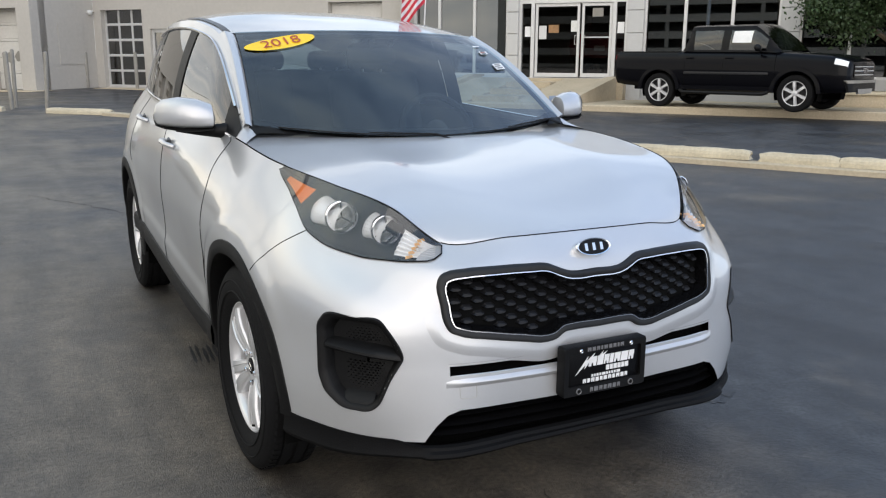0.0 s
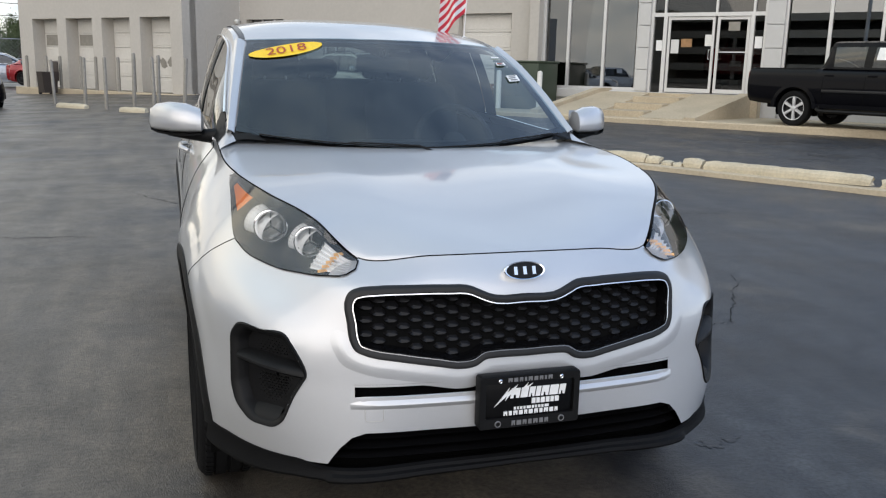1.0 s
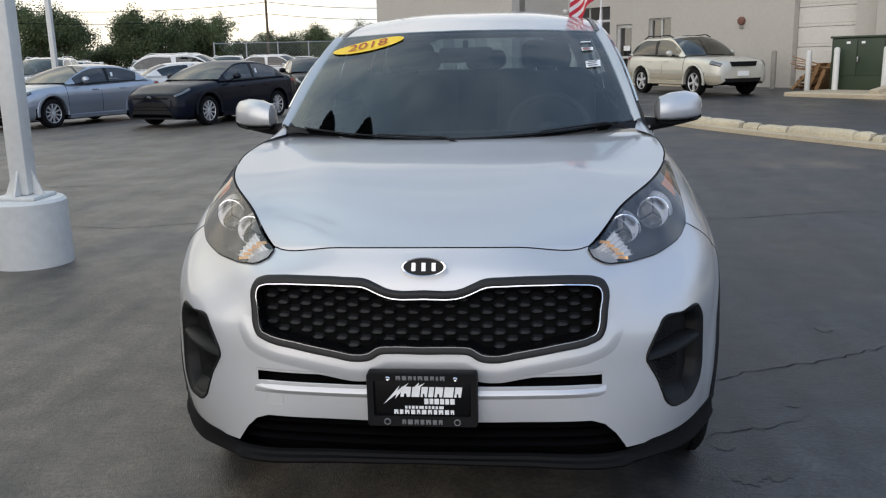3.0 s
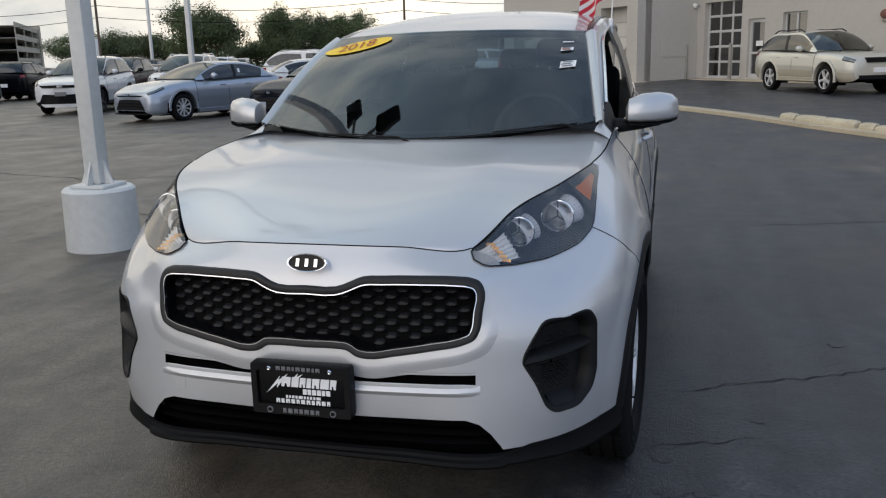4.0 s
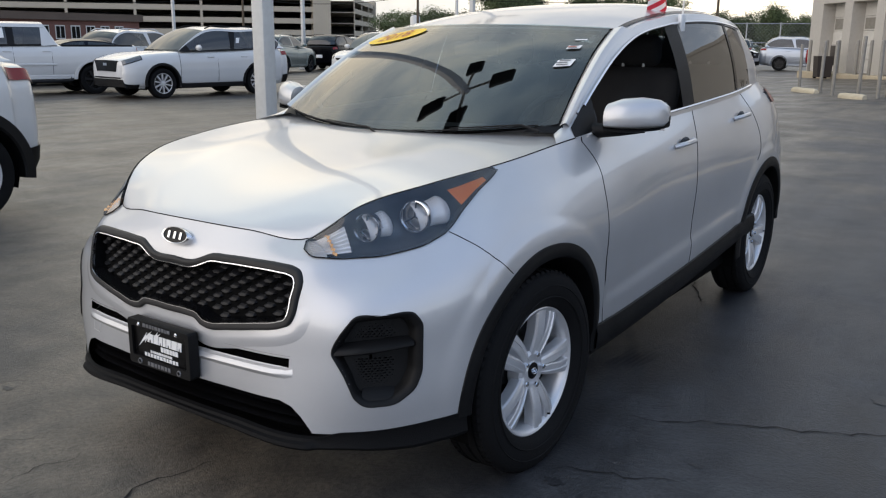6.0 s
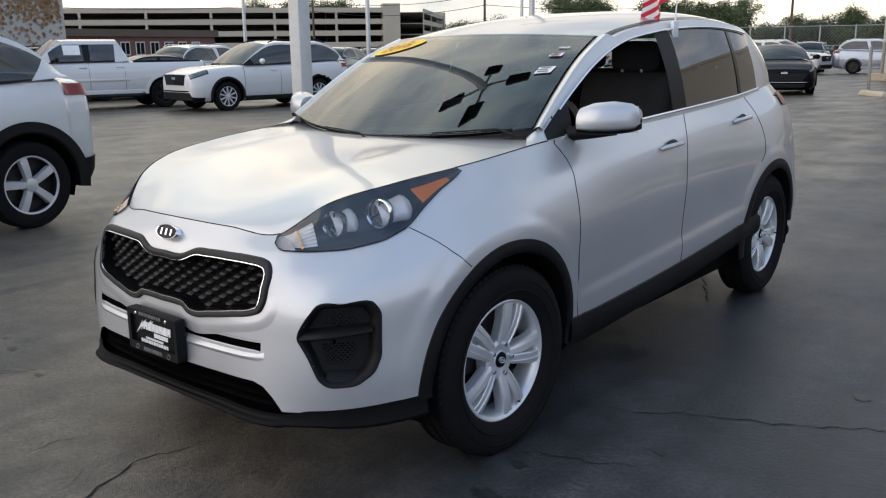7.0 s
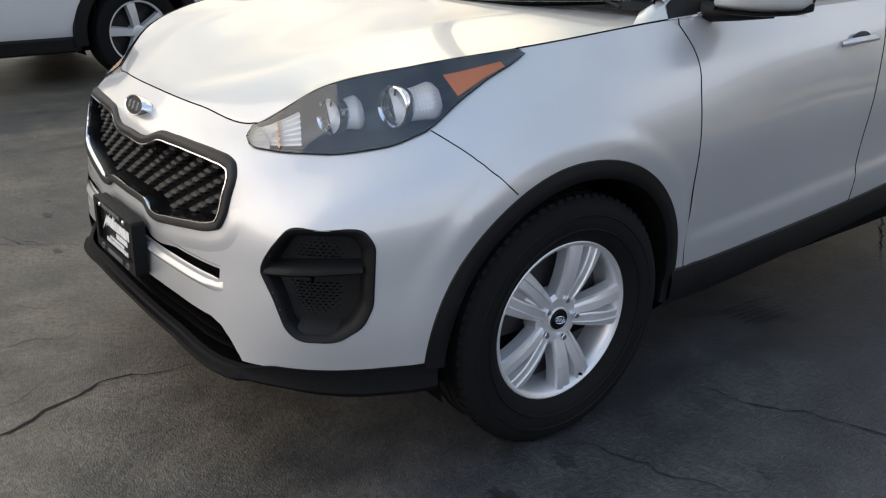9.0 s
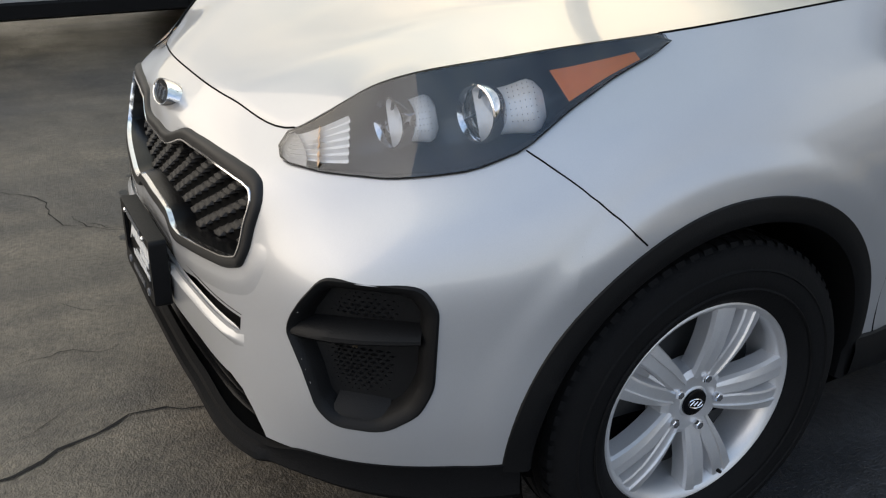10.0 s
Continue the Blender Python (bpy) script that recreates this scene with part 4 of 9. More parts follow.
LINE_BELT = [(0, -0.715, 0.875), (0.25, -0.70, 0.872), (0.44, -0.648, 0.863), (0.532, -0.535, 0.950), (0.648, -0.345, 1.005), (0.725, -0.08, 1.040), (0.748, 0.47, 1.085), (0.766, 1.0, 1.098), (0.768, 1.45, 1.115), (0.757, 1.95, 1.135), (0.742, 2.3, 1.15), (0.715, 2.67, 1.175), (0.665, 3.02, 1.20), (0.58, 3.24, 1.20), (0, 3.35, 1.20)]
SKIN = (LINE_BOTTOM, LINE_LOW, LINE_SLOT, LINE_MID, LINE_SHOULDER, LINE_BELT)
skin_cache = {}


def skin(u, v):
    """The skin at station u (0 to 14) and line v (0 bottom to 5 belt), on the side of positive x."""
    key = round(u, 5)
    if key not in skin_cache:
        skin_cache[key] = [hermite(line, u, True, True) for line in SKIN]
    p = Vector(hermite(skin_cache[key], v))
    if p.x > 0.6:
        for axle in AXLES:      # raised lips round the wheels
            d = math.hypot(p.y - axle, p.z - HUB_Z)
            p.x += 0.007 * sm(0.530, 0.480, d) * sm(-0.56, -0.40, p.y) * sm(3.15, 3.0, p.y)
        rise_z = 0.498 + 0.0545 * (p.y - 0.538)      # the doors kick out under a rising crease
        p.x += 0.009 * sm(rise_z + 0.012, rise_z - 0.040, p.z) * sm(0.42, 0.60, p.y) * sm(2.35, 2.05, p.y)
    return p


def skin_normal(u, v):
    e = 0.02
    a = skin(min(u + e, 14), v) - skin(max(u - e, 0), v)
    b = skin(u, min(v + e, 5)) - skin(u, max(v - e, 0))
    n = a.cross(b).normalized()
    return n


def flip(p):
    return Vector((-p[0], p[1], p[2]))


def inside(x, y, poly):
    hit = False
    for (x0, y0), (x1, y1) in zip(poly, poly[1:] + poly[:1]):
        if (y0 > y) != (y1 > y) and x < (x1 - x0) * (y - y0) / (y1 - y0) + x0:
            hit = not hit
    return hit


def rounded(points, radius, n=5):
    """A closed polygon (a, b) with its corners rounded."""
    out = []
    for p, q, r in zip(points[-1:] + points[:-1], points, points[1:] + points[:1]):
        p, q, r = Vector(p), Vector(q), Vector(r)
        d = min(radius, (p - q).length * 0.45, (r - q).length * 0.45)
        a, b = q + (p - q).normalized() * d, q + (r - q).normalized() * d
        for i in range(n + 1):
            t = i / n
            out.append(tuple(a * (1 - t) ** 2 + q * 2 * t * (1 - t) + b * t * t))
    return out


# outlines on the nose, seen from the front (x, z)
GRILLE = [(0, 0.774), (0.098, 0.777), (0.126, 0.788), (0.156, 0.800), (0.22, 0.804), (0.31, 0.805), (0.42, 0.803), (0.455, 0.799), (0.480, 0.788), (0.492, 0.768), (0.490, 0.71), (0.483, 0.658), (0.472, 0.638), (0.448, 0.626), (0.36, 0.608), (0.26, 0.591), (0.178, 0.580), (0.148, 0.585), (0.118, 0.602), (0.09, 0.604), (0, 0.603)]
FOG = [(0.646, 0.677), (0.758, 0.682), (0.777, 0.645), (0.779, 0.500), (0.769, 0.450), (0.737, 0.412), (0.680, 0.411), (0.656, 0.434), (0.628, 0.508), (0.594, 0.566), (0.600, 0.592), (0.616, 0.624)]
INTAKE = [(-0.560, 0.30), (-0.540, 0.336), (-0.515, 0.372), (-0.485, 0.401), (-0.448, 0.414), (0.448, 0.414), (0.485, 0.401), (0.515, 0.372), (0.540, 0.336), (0.560, 0.30)]
SLOT = [(-0.475, 0.540), (-0.475, 0.512), (0.475, 0.512), (0.475, 0.540)]
WHEEL_R, HUB_Z, AXLES = 0.347, 0.345, (0.0, 2.65)
ARCH_R = 0.425


def grille_loop(grow):
    """The grille's outline (x, z) set in or out by a distance."""
    full = GRILLE + [(-x, z) for x, z in GRILLE[-2:0:-1]]
    pts = []
    n = len(full)
    for i in range(n):
        p, q, r = (Vector(full[j % n]) for j in (i - 1, i, i + 1))
        d = (r - p).normalized()
        pts.append(q + Vector((-d.y, d.x)) * grow)
    return [tuple(p) for p in pts]


LAMP_TOP = [(2.0, 4.93), (2.5, 4.96), (3.0, 4.97), (3.6, 4.97), (4.2, 4.97), (4.6, 4.97), (4.92, 4.97)]
LAMP_BOT = [(2.0, 4.55), (2.12, 4.34), (2.5, 4.20), (3.0, 4.11), (3.5, 4.08), (3.78, 4.16), (4.1, 4.41), (4.45, 4.62), (4.78, 4.78), (4.92, 4.88)]


def lamp_v(table, u):
    us, vs = [p[0] for p in table], [p[1] for p in table]
    return float(np.interp(u, us, vs))


hero = thing("sport_utility_car", pose(0, 0, 0), "silver compact sport utility car parked on dark asphalt", "car")


def skin_part(name, spans, side, nu=14, nv=11, label=""):
    """Part of the skin over spans of stations; under a lamp the skin ends at the lamp's lower edge."""
    bm = bmesh.new()
    for s in side:
        for u0, u1 in spans:
            n = max(1, round((u1 - u0) * nu))
            us = [u0 + (u1 - u0) * i / n for i in range(n + 1)]
            m = round(5 * nv)
            tops = [lamp_v(LAMP_BOT, u) if (u0 >= 2.0 and u1 <= 4.93) else 5.0 for u in us]
            rows = [[skin(u, top * j / m) if s > 0 else flip(skin(u, top * j / m)) for j in range(m + 1)] for u, top in zip(us, tops)]
            grid(bm, rows)
    bmesh.ops.remove_doubles(bm, verts=bm.verts, dist=1e-4)
    for poly in (INTAKE, SLOT):      # crisp edges of the openings
        for (ax_, az_), (bx_, bz_) in zip(poly, poly[1:] + poly[:1]):
            if not spans[0][0] < 4:
                break
            A_, B_ = Vector((ax_, az_)), Vector((bx_, bz_))
            D_ = (B_ - A_).normalized()
            near = []
            for f in bm.faces:
                c = f.calc_center_median()
                if c.y < -0.3:
                    q = Vector((c.x, c.z)) - A_
                    if abs(D_.cross(q)) < 0.03 and -0.03 < D_.dot(q) < (B_ - A_).length + 0.03:
                        near.append(f)
            geom = set(near) | {e for f in near for e in f.edges} | {v for f in near for v in f.verts}
            if geom:
                bmesh.ops.bisect_plane(bm, geom=list(geom), plane_co=(ax_, 0, az_), plane_no=(D_.y, 0, -D_.x))
    dead = []
    fogs = [FOG, [(-x, z) for x, z in FOG]]
    hole = grille_loop(-0.008)
    for f in bm.faces:
        c = f.calc_center_median()
        front = c.y < -0.2
        if any((c.y - a) ** 2 + (c.z - HUB_Z) ** 2 < ARCH_R**2 and abs(c.x) > 0.5 for a in AXLES):
            dead.append(f)
        elif front and (inside(c.x, c.z, hole) or inside(c.x, c.z, INTAKE) or inside(c.x, c.z, SLOT)):
            dead.append(f)
        elif front and any(inside(c.x * 1.04 - 0.0276 * math.copysign(1, c.x), (c.z - 0.545) * 1.04 + 0.545, q) for q in fogs):
            dead.append(f)
    bmesh.ops.delete(bm, geom=dead, context="FACES")
    return part(name, bm, SILVER, hero, label)


skin_part("front_bumper", ((0, 2.0), (2.0, 4.3)), (1, -1), nu=26, nv=20, label="silver front bumper skin")
for s in (1, -1):
    skin_part("front_wing", ((4.3, 4.92), (4.92, 6.0)), (s,), nu=24, nv=16)
    skin_part("front_door", ((6.0, 8.0),), (s,))
    skin_part("rear_door", ((8.0, 10.0),), (s,))
    skin_part("rear_quarter", ((10.0, 13.0),), (s,))
skin_part("tailgate", ((13.0, 14.0),), (1, -1))

# bonnet
COWL_Y, COWL_Z = 0.22, 1.075
HOOD_MID = [(0, -0.715, 0.877), (0, -0.60, 0.930), (0, -0.40, 0.982), (0, -0.15, 1.030), (0, 0.06, 1.060), (0, 0.25, 1.084)]


def bonnet_plan(u, v):
    """u 0 at the middle to 1 at the wing, v 0 at the nose to 1 at the windscreen."""
    edge = Vector(hermite(LINE_BELT, 2 + 4.15 * v, True, True))
    mid = Vector(hermite(HOOD_MID, 5 * v**0.85))
    p = mid.lerp(edge, u)
    p.y = mid.y + (edge.y - mid.y) * u ** (2.4 - 0.4 * sm(0.2, 0.8, v))
    p.z = mid.z + (edge.z - mid.z) * u**2.6 + 0.012 * math.sin(math.pi * u) * sm(0.0, 0.35, v) * sm(1.05, 0.4, v)
    if v < 0.20:
        p = p.lerp(Vector(hermite(LINE_BELT, 2 * u, True, True)), sm(0.20, 0.0, v))
    return p


# one fair surface through the plan: even powers across, a quintic along, true to the plan at its edges
HOOD_U, HOOD_V = 24, 36
plan = np.array([[bonnet_plan(i / HOOD_U, j / HOOD_V)[:] for i in range(HOOD_U + 1)] for j in range(HOOD_V + 1)])
uu, vv = np.meshgrid(np.linspace(0, 1, HOOD_U + 1), np.linspace(0, 1, HOOD_V + 1))
basis_even = np.stack([(uu**a * vv**b).ravel() for a in (0, 2, 4, 6) for b in range(6)], 1)
basis_x = np.stack([(uu**a * vv**b).ravel() for a in (1, 3, 5) for b in range(6)], 1)
weight = np.where((uu > 0.99) | (vv < 0.01) | (vv > 0.99), 4.0, 1.0).ravel()
fair = np.zeros_like(plan)
for axis, basis in ((0, basis_x), (1, basis_even), (2, basis_even)):
    coef = np.linalg.lstsq(basis * weight[:, None], plan[:, :, axis].ravel() * weight, rcond=None)[0]
    fair[:, :, axis] = (basis @ coef).reshape(uu.shape)
rest = plan - fair
ku, k0, k1 = uu[:, :, None] ** 10, (1 - vv[:, :, None]) ** 12, vv[:, :, None] ** 12
fair = fair + rest[:, -1:, :] * ku + rest[:1] * k0 * (1 - ku) + rest[-1:] * k1 * (1 - ku)
fair[:, 0, 0] = 0.0
ridge = np.exp(-(((uu - 0.62 + 0.10 * vv) / 0.13) ** 2)) * np.clip(vv / 0.5, 0, 1) ** 2 * np.clip((1 - vv) / 0.2, 0, 1)
fair[:, :, 2] += 0.004 * ridge
bm = bmesh.new()
for s in (1, -1):
    grid(bm, [[Vector((s * p[0], p[1], p[2])) for p in row] for row in fair.tolist()])
bmesh.ops.remove_doubles(bm, verts=bm.verts, dist=1e-4)
part("bonnet", bm, SILVER, hero)

# greenhouse
RAIL = [(0.715, 0.44, 1.120), (0.686, 0.66, 1.262), (0.655, 0.89, 1.385), (0.628, 1.14, 1.474), (0.622, 1.52, 1.535), (0.616, 1.97, 1.562), (0.606, 2.40, 1.556), (0.580, 2.80, 1.515), (0.550, 3.08, 1.44)]
SCREEN_EDGE = [(0.680, 0.42, 1.125), (0.644, 0.63, 1.264), (0.608, 0.85, 1.388), (0.578, 1.06, 1.477)]
SCREEN_MID = [(0, 0.20, 1.075), (0, 0.45, 1.228), (0, 0.70, 1.372), (0, 0.95, 1.492)]
ROOF_MID = [(0, 0.95, 1.494), (0, 1.34, 1.565), (0, 1.90, 1.618), (0, 2.40, 1.625), (0, 2.90, 1.59), (0, 3.15, 1.56)]


def screen(u, v):
    m, e = Vector(hermite(SCREEN_MID, 3 * v)), Vector(hermite(SCREEN_EDGE, 3 * v))
    p = m.lerp(e, u)
    p.y = m.y + (e.y - m.y) * u**2.2
    p.z = m.z + (e.z - m.z) * u**2.2
    return p


def roof(u, v):
    m, e = Vector(hermite(ROOF_MID, 5 * v)), Vector(hermite(RAIL, 3 + 4.9 * v))
    p = m.lerp(e, u)
    p.y = m.y + (e.y - m.y) * u**2.2
    p.z = m.z + (e.z - m.z) * u**3.0
    return p


def both(fn, nu, nv, u0=0.0, u1=1.0, v0=0.0, v1=1.0):
    b = bmesh.new()
    for s in (1, -1):
        rows = []
        for j in range(nv + 1):
            r = [fn(u0 + (u1 - u0) * i / nu, v0 + (v1 - v0) * j / nv) for i in range(nu + 1)]
            rows.append(r if s > 0 else [flip(p) for p in r])
        grid(b, rows)
    bmesh.ops.remove_doubles(b, verts=b.verts, dist=1e-4)
    return b


part("roof", both(roof, 16, 24), SILVER, hero)


def header_panel(u, v):
    """Between the top of the windscreen and the front edge of the roof."""
    return screen(u, 1.0).lerp(roof(u, 0.0), v) + Vector((0, 0, 0.001))


part("roof_header", both(header_panel, 20, 3), SILVER, hero)
windscreen = part("windscreen", both(lambda u, v: screen(u, v) + Vector((0, -0.004, 0.004)), 16, 16), SCREEN_GLASS, hero, "clear windscreen with dark shade band")
windscreen.visible_shadow = False
bm = bmesh.new()          # dark ceramic border of the windscreen
for s in (1, -1):
    side_rows = [[screen(0.945 + 0.055 * i / 2, j / 16) for i in range(3)] for j in range(17)]
    top_rows = [[screen(i / 12, 0.955 + 0.045 * j / 2) for i in range(13)] for j in range(3)]
    low_rows = [[screen(i / 12, 0.06 * j / 2) for i in range(13)] for j in range(3)]
    for rows in (side_rows, top_rows, low_rows):
        rows = [[p + Vector((0, 0.003, -0.003)) for p in r] for r in rows]
        grid(bm, rows if s > 0 else [[flip(p) for p in r] for r in rows])
part("screen_border", bm, GLOSS_BLACK, hero)

for s in (1, -1):          # front pillars in body colour
    bm = bmesh.new()
    rows = []
    for j in range(21):
        v = j / 20
        a, b = Vector(hermite(SCREEN_EDGE, 3 * v)), Vector(hermite(RAIL, 3 * v))
        mid = (a + b) / 2 + Vector((0.012, -0.008, 0.012))
        r = [a + Vector((0, 0.0, -0.006)), a * 0.72 + b * 0.28 + Vector((0.008, -0.006, 0.008)), mid, a * 0.25 + b * 0.75 + Vector((0.008, -0.004, 0.006)), b]
        rows.append(r if s > 0 else [flip(p) for p in r])
    grid(bm, rows)
    part("front_pillar", bm, SILVER, hero)


for s in (1, -1):          # where wing, pillar and bonnet meet
    bm = bmesh.new()
    rows = []
    for i in range(9):
        f = i / 8
        a = Vector(hermite(LINE_BELT, 2 + 4.15 * (0.88 + 0.12 * f), True, True)) + Vector((0, 0, 0.002))
        b = (Vector(SCREEN_EDGE[0]) + Vector((0.004, -0.045, -0.030))).lerp(Vector(hermite(RAIL, 0.30)), f)
        rows.append([a.lerp(b, j / 4) + Vector((0.001, 0, 0.002)) * math.sin(math.pi * j / 4) for j in range(5)])
    grid(bm, rows if s > 0 else [[flip(p) for p in r] for r in rows])
    part("pillar_foot", bm, SILVER, hero)


def flank(s, t):
    """The upper side: s 0 at the foot of the front pillar to 8 at the tail, t 0 at the belt to 1 at the rail."""
    r = Vector(hermite(RAIL, s))
    yb = float(np.interp(s, range(9), (0.42, 0.62, 0.86, 1.15, 1.50, 1.95, 2.38, 2.78, 3.15)))
    ub = float(np.interp(yb, [p[1] for p in LINE_BELT[5:14]], range(5, 14)))
    b = Vector(hermite(LINE_BELT, ub, True, True))
    p = b.lerp(r, t)
    p.x += 0.018 * math.sin(math.pi * t) * sm(0, 2.0, s)
    return p


def flank_part(name, s0, s1, t0, t1, mat_, side, out=0.0, ns=None, parent=None, label=""):
    b = bmesh.new()
    ns = ns or max(2, round((s1 - s0) * 8))
    rows = [[flank(s0 + (s1 - s0) * i / ns, t0 + (t1 - t0) * j / 8) + Vector((out, 0, 0)) for j in range(9)] for i in range(ns + 1)]
    grid(b, rows if side > 0 else [[flip(p) for p in r] for r in rows])
    return part(name, b, mat_, parent or hero, label)


SIDE_WINDOWS = ((0.85, 3.92, "front_side_window"), (4.28, 5.95, "rear_side_window"), (6.05, 6.80, "quarter_window"))
for s in (1, -1):
    for a, b, nm in SIDE_WINDOWS:
        if not (nm == "front_side_window" and s > 0):
            flank_part(nm, a, b, 0.035, 0.90, TINTED if a > 4 else GLASS, s, 0.0)
    flank_part("window_sill_trim", 0.0, 6.9, -0.02, 0.035, SILVER, s, 0.003)
    flank_part("window_top_frame", 0.35, 6.9, 0.90, 1.0, SILVER, s, 0.0)
    flank_part("middle_pillar", 3.92, 4.28, 0.04, 0.90, BLACK_PLASTIC, s, 0.004)
    flank_part("quarter_divider", 5.95, 6.05, 0.07, 0.90, GLOSS_BLACK, s, 0.003)
    flank_part("mirror_sail", 0.0, 0.85, 0.03, 0.92, BLACK_PLASTIC, s, 0.003)
    flank_part("rear_pillar", 6.80, 8.0, 0.0, 1.0, SILVER, s)
    for t in (0.037, 0.915):      # chrome strip under and over the side windows
        bm = bmesh.new()
        pts = [flank(0.55 + 6.25 * i / 50, t) + Vector((0.008, 0, 0)) for i in range(51)]
        tube(bm, pts if s > 0 else [flip(p) for p in pts], 0.006, 5)
        part("window_chrome", bm, CHROME, hero)
# rear glass and tailgate top
bm = bmesh.new()
rows = []
for j in range(9):
    v = j / 8
    a = Vector((0, 3.15 + 0.20 * v, 1.56 - 0.36 * v))
    e = Vector((0.535, 3.08, 1.44)).lerp(Vector((0.58, 3.24, 1.20)), v)
    rows.append([Vector((x * e.x, a.y + (e.y - a.y) * x * x, a.z + (e.z - a.z) * abs(x) ** 3)) for x in (i / 8 - 1 for i in range(17))])
grid(bm, rows)
rear_glass = part("rear_window", bm, GLASS, hero)
rear_glass.visible_shadow = False


# shut lines
def seam(name, pts, r=0.0035, both_sides=True):
    for s in ((1, -1) if both_sides else (1,)):
        b = bmesh.new()
        tube(b, pts if s > 0 else [flip(p) for p in pts], r, 5)
        part(name, b, DARK_GAP, hero)


full_front = [flip(skin(2 - 2 * i / 16, 5.0)) for i in range(17)] + [skin(2 * i / 16, 5.0) for i in range(1, 17)]
seam("bonnet_gap", [p + Vector((0, 0.0, 0.0)) for p in full_front], 0.0021, False)
seam("wing_gap", [skin(4.9 + 1.2 * i / 24, 5.0) + Vector((0.0, 0, -0.0012)) for i in range(25)], 0.0026)
# cladding: arches and sills
from mathutils.bvhtree import BVHTree
skin_bm = bmesh.new()
grid(skin_bm, [[skin(u / 8, v / 8) for v in range(41)] for u in range(0, 113)])
skin_bm.normal_update()
SKIN_TREE = BVHTree.FromBMesh(skin_bm)
skin_bm.free()
SEAM_A, SEAM_B = skin(3.80, 4.16), Vector((0.872, -0.222, 0.735))
seam("bumper_gap", [SKIN_TREE.find_nearest(SEAM_A.lerp(SEAM_B, i / 16))[0] for i in range(17)], 0.0018)


def skin_x(y, z, fallback=0.88):
    hit = SKIN_TREE.ray_cast(Vector((2, y, z)), Vector((-1, 0, 0)))
    return hit[0].x if hit[0] else fallback


def skin_y(x, z, fallback=-0.78):
    hit = SKIN_TREE.ray_cast(Vector((abs(x), -2, z)), Vector((0, 1, 0)))
    return hit[0].y if hit[0] else fallback


# door edges, as (height, place along the car)
for edge in (((0.37, 0.486), (0.41, 0.472), (0.62, 0.446), (0.80, 0.441), (0.90, 0.458), (0.96, 0.476), (1.01, 0.476), (1.05, 0.464), (1.085, 0.448)), ((0.40, 1.432), (0.60, 1.432), (0.79, 1.442), (0.90, 1.470), (0.99, 1.512), (1.05, 1.548), (1.115, 1.590)), ((0.80, 2.42), (0.84, 2.475), (0.92, 2.500), (1.0, 2.496), (1.08, 2.475), (1.15, 2.44))):
    zs = [edge[0][0] + (edge[-1][0] - edge[0][0]) * i / 40 for i in range(41)]
    ys = [Vector(hermite([(0, y, z) for z, y in edge], float(np.interp(z, [q[0] for q in edge], range(len(edge)))))).y for z in zs]
    seam("door_gap", [Vector((skin_x(y, z, 0.76), y, z)) for y, z in zip(ys, zs)], 0.0020)

for axle in AXLES:
    for s in (1, -1):
        bm = bmesh.new()
        rows = []
        a0, a1 = (radians(-2), radians(187)) if axle == 0 else (radians(-8), radians(177))
        side = 0.86
        edge_r = 0.443 if axle == 0 else 0.452
        for i in range(61):
            a = a0 + (a1 - a0) * i / 60
            row = []
            new_side = skin_x(axle - math.cos(a) * 0.445, max(HUB_Z + math.sin(a) * 0.445, 0.345), side)
            side = new_side if i == 0 or axle == 0 else max(min(new_side, side + 0.008), side - 0.008)
            for r, out in ((edge_r, -0.004), (edge_r - 0.003, 0.004), (edge_r - 0.022, 0.008), (0.402, 0.009), (0.394, 0.004), (0.390, -0.03), (0.40, -0.20)):
                y, z = axle - math.cos(a) * r, HUB_Z + math.sin(a) * r
                x = (side if axle else skin_x(y, max(z, 0.345), 0.86)) + out
                row.append(Vector((x * s, y, z)))
            rows.append(row)
        grid(bm, rows)
        part("arch_cladding", bm, BLACK_PLASTIC, hero, "matt black wheel arch cladding")
        bm = bmesh.new()   # wheel well
        rows = [[Vector((s * x, axle - math.cos(a) * 0.405, HUB_Z + math.sin(a) * 0.405)) for a in (radians(-18 + 216 * k / 30) for k in range(31))] for x in (0.835, 0.75, 0.6)]
        v = grid(bm, rows)
        bm.faces.new(v[-1])
        part("wheel_well", bm, DARK_GAP, hero)
for s in (1, -1):
    bm = bmesh.new()
    rows = []
    for i in range(41):
        u = 5.85 + (10.4 - 5.85) * i / 40
        p = skin(u, 0.0)
        rows.append([Vector((s * (p.x + dx), p.y, p.z + dz)) for dx, dz in ((-0.004, 0.035), (0.010, 0.028), (0.016, 0.0), (0.012, -0.055), (-0.03, -0.105), (-0.15, -0.12))])
    grid(bm, rows)
    part("sill_cladding", bm, BLACK_PLASTIC, hero, "matt black sill cladding")
bm = bmesh.new()
box(bm, -0.78, 0.78, -0.35, 3.3, 0.22, 0.30, 0.03)
part("underbody", bm, DARK_GAP, hero)

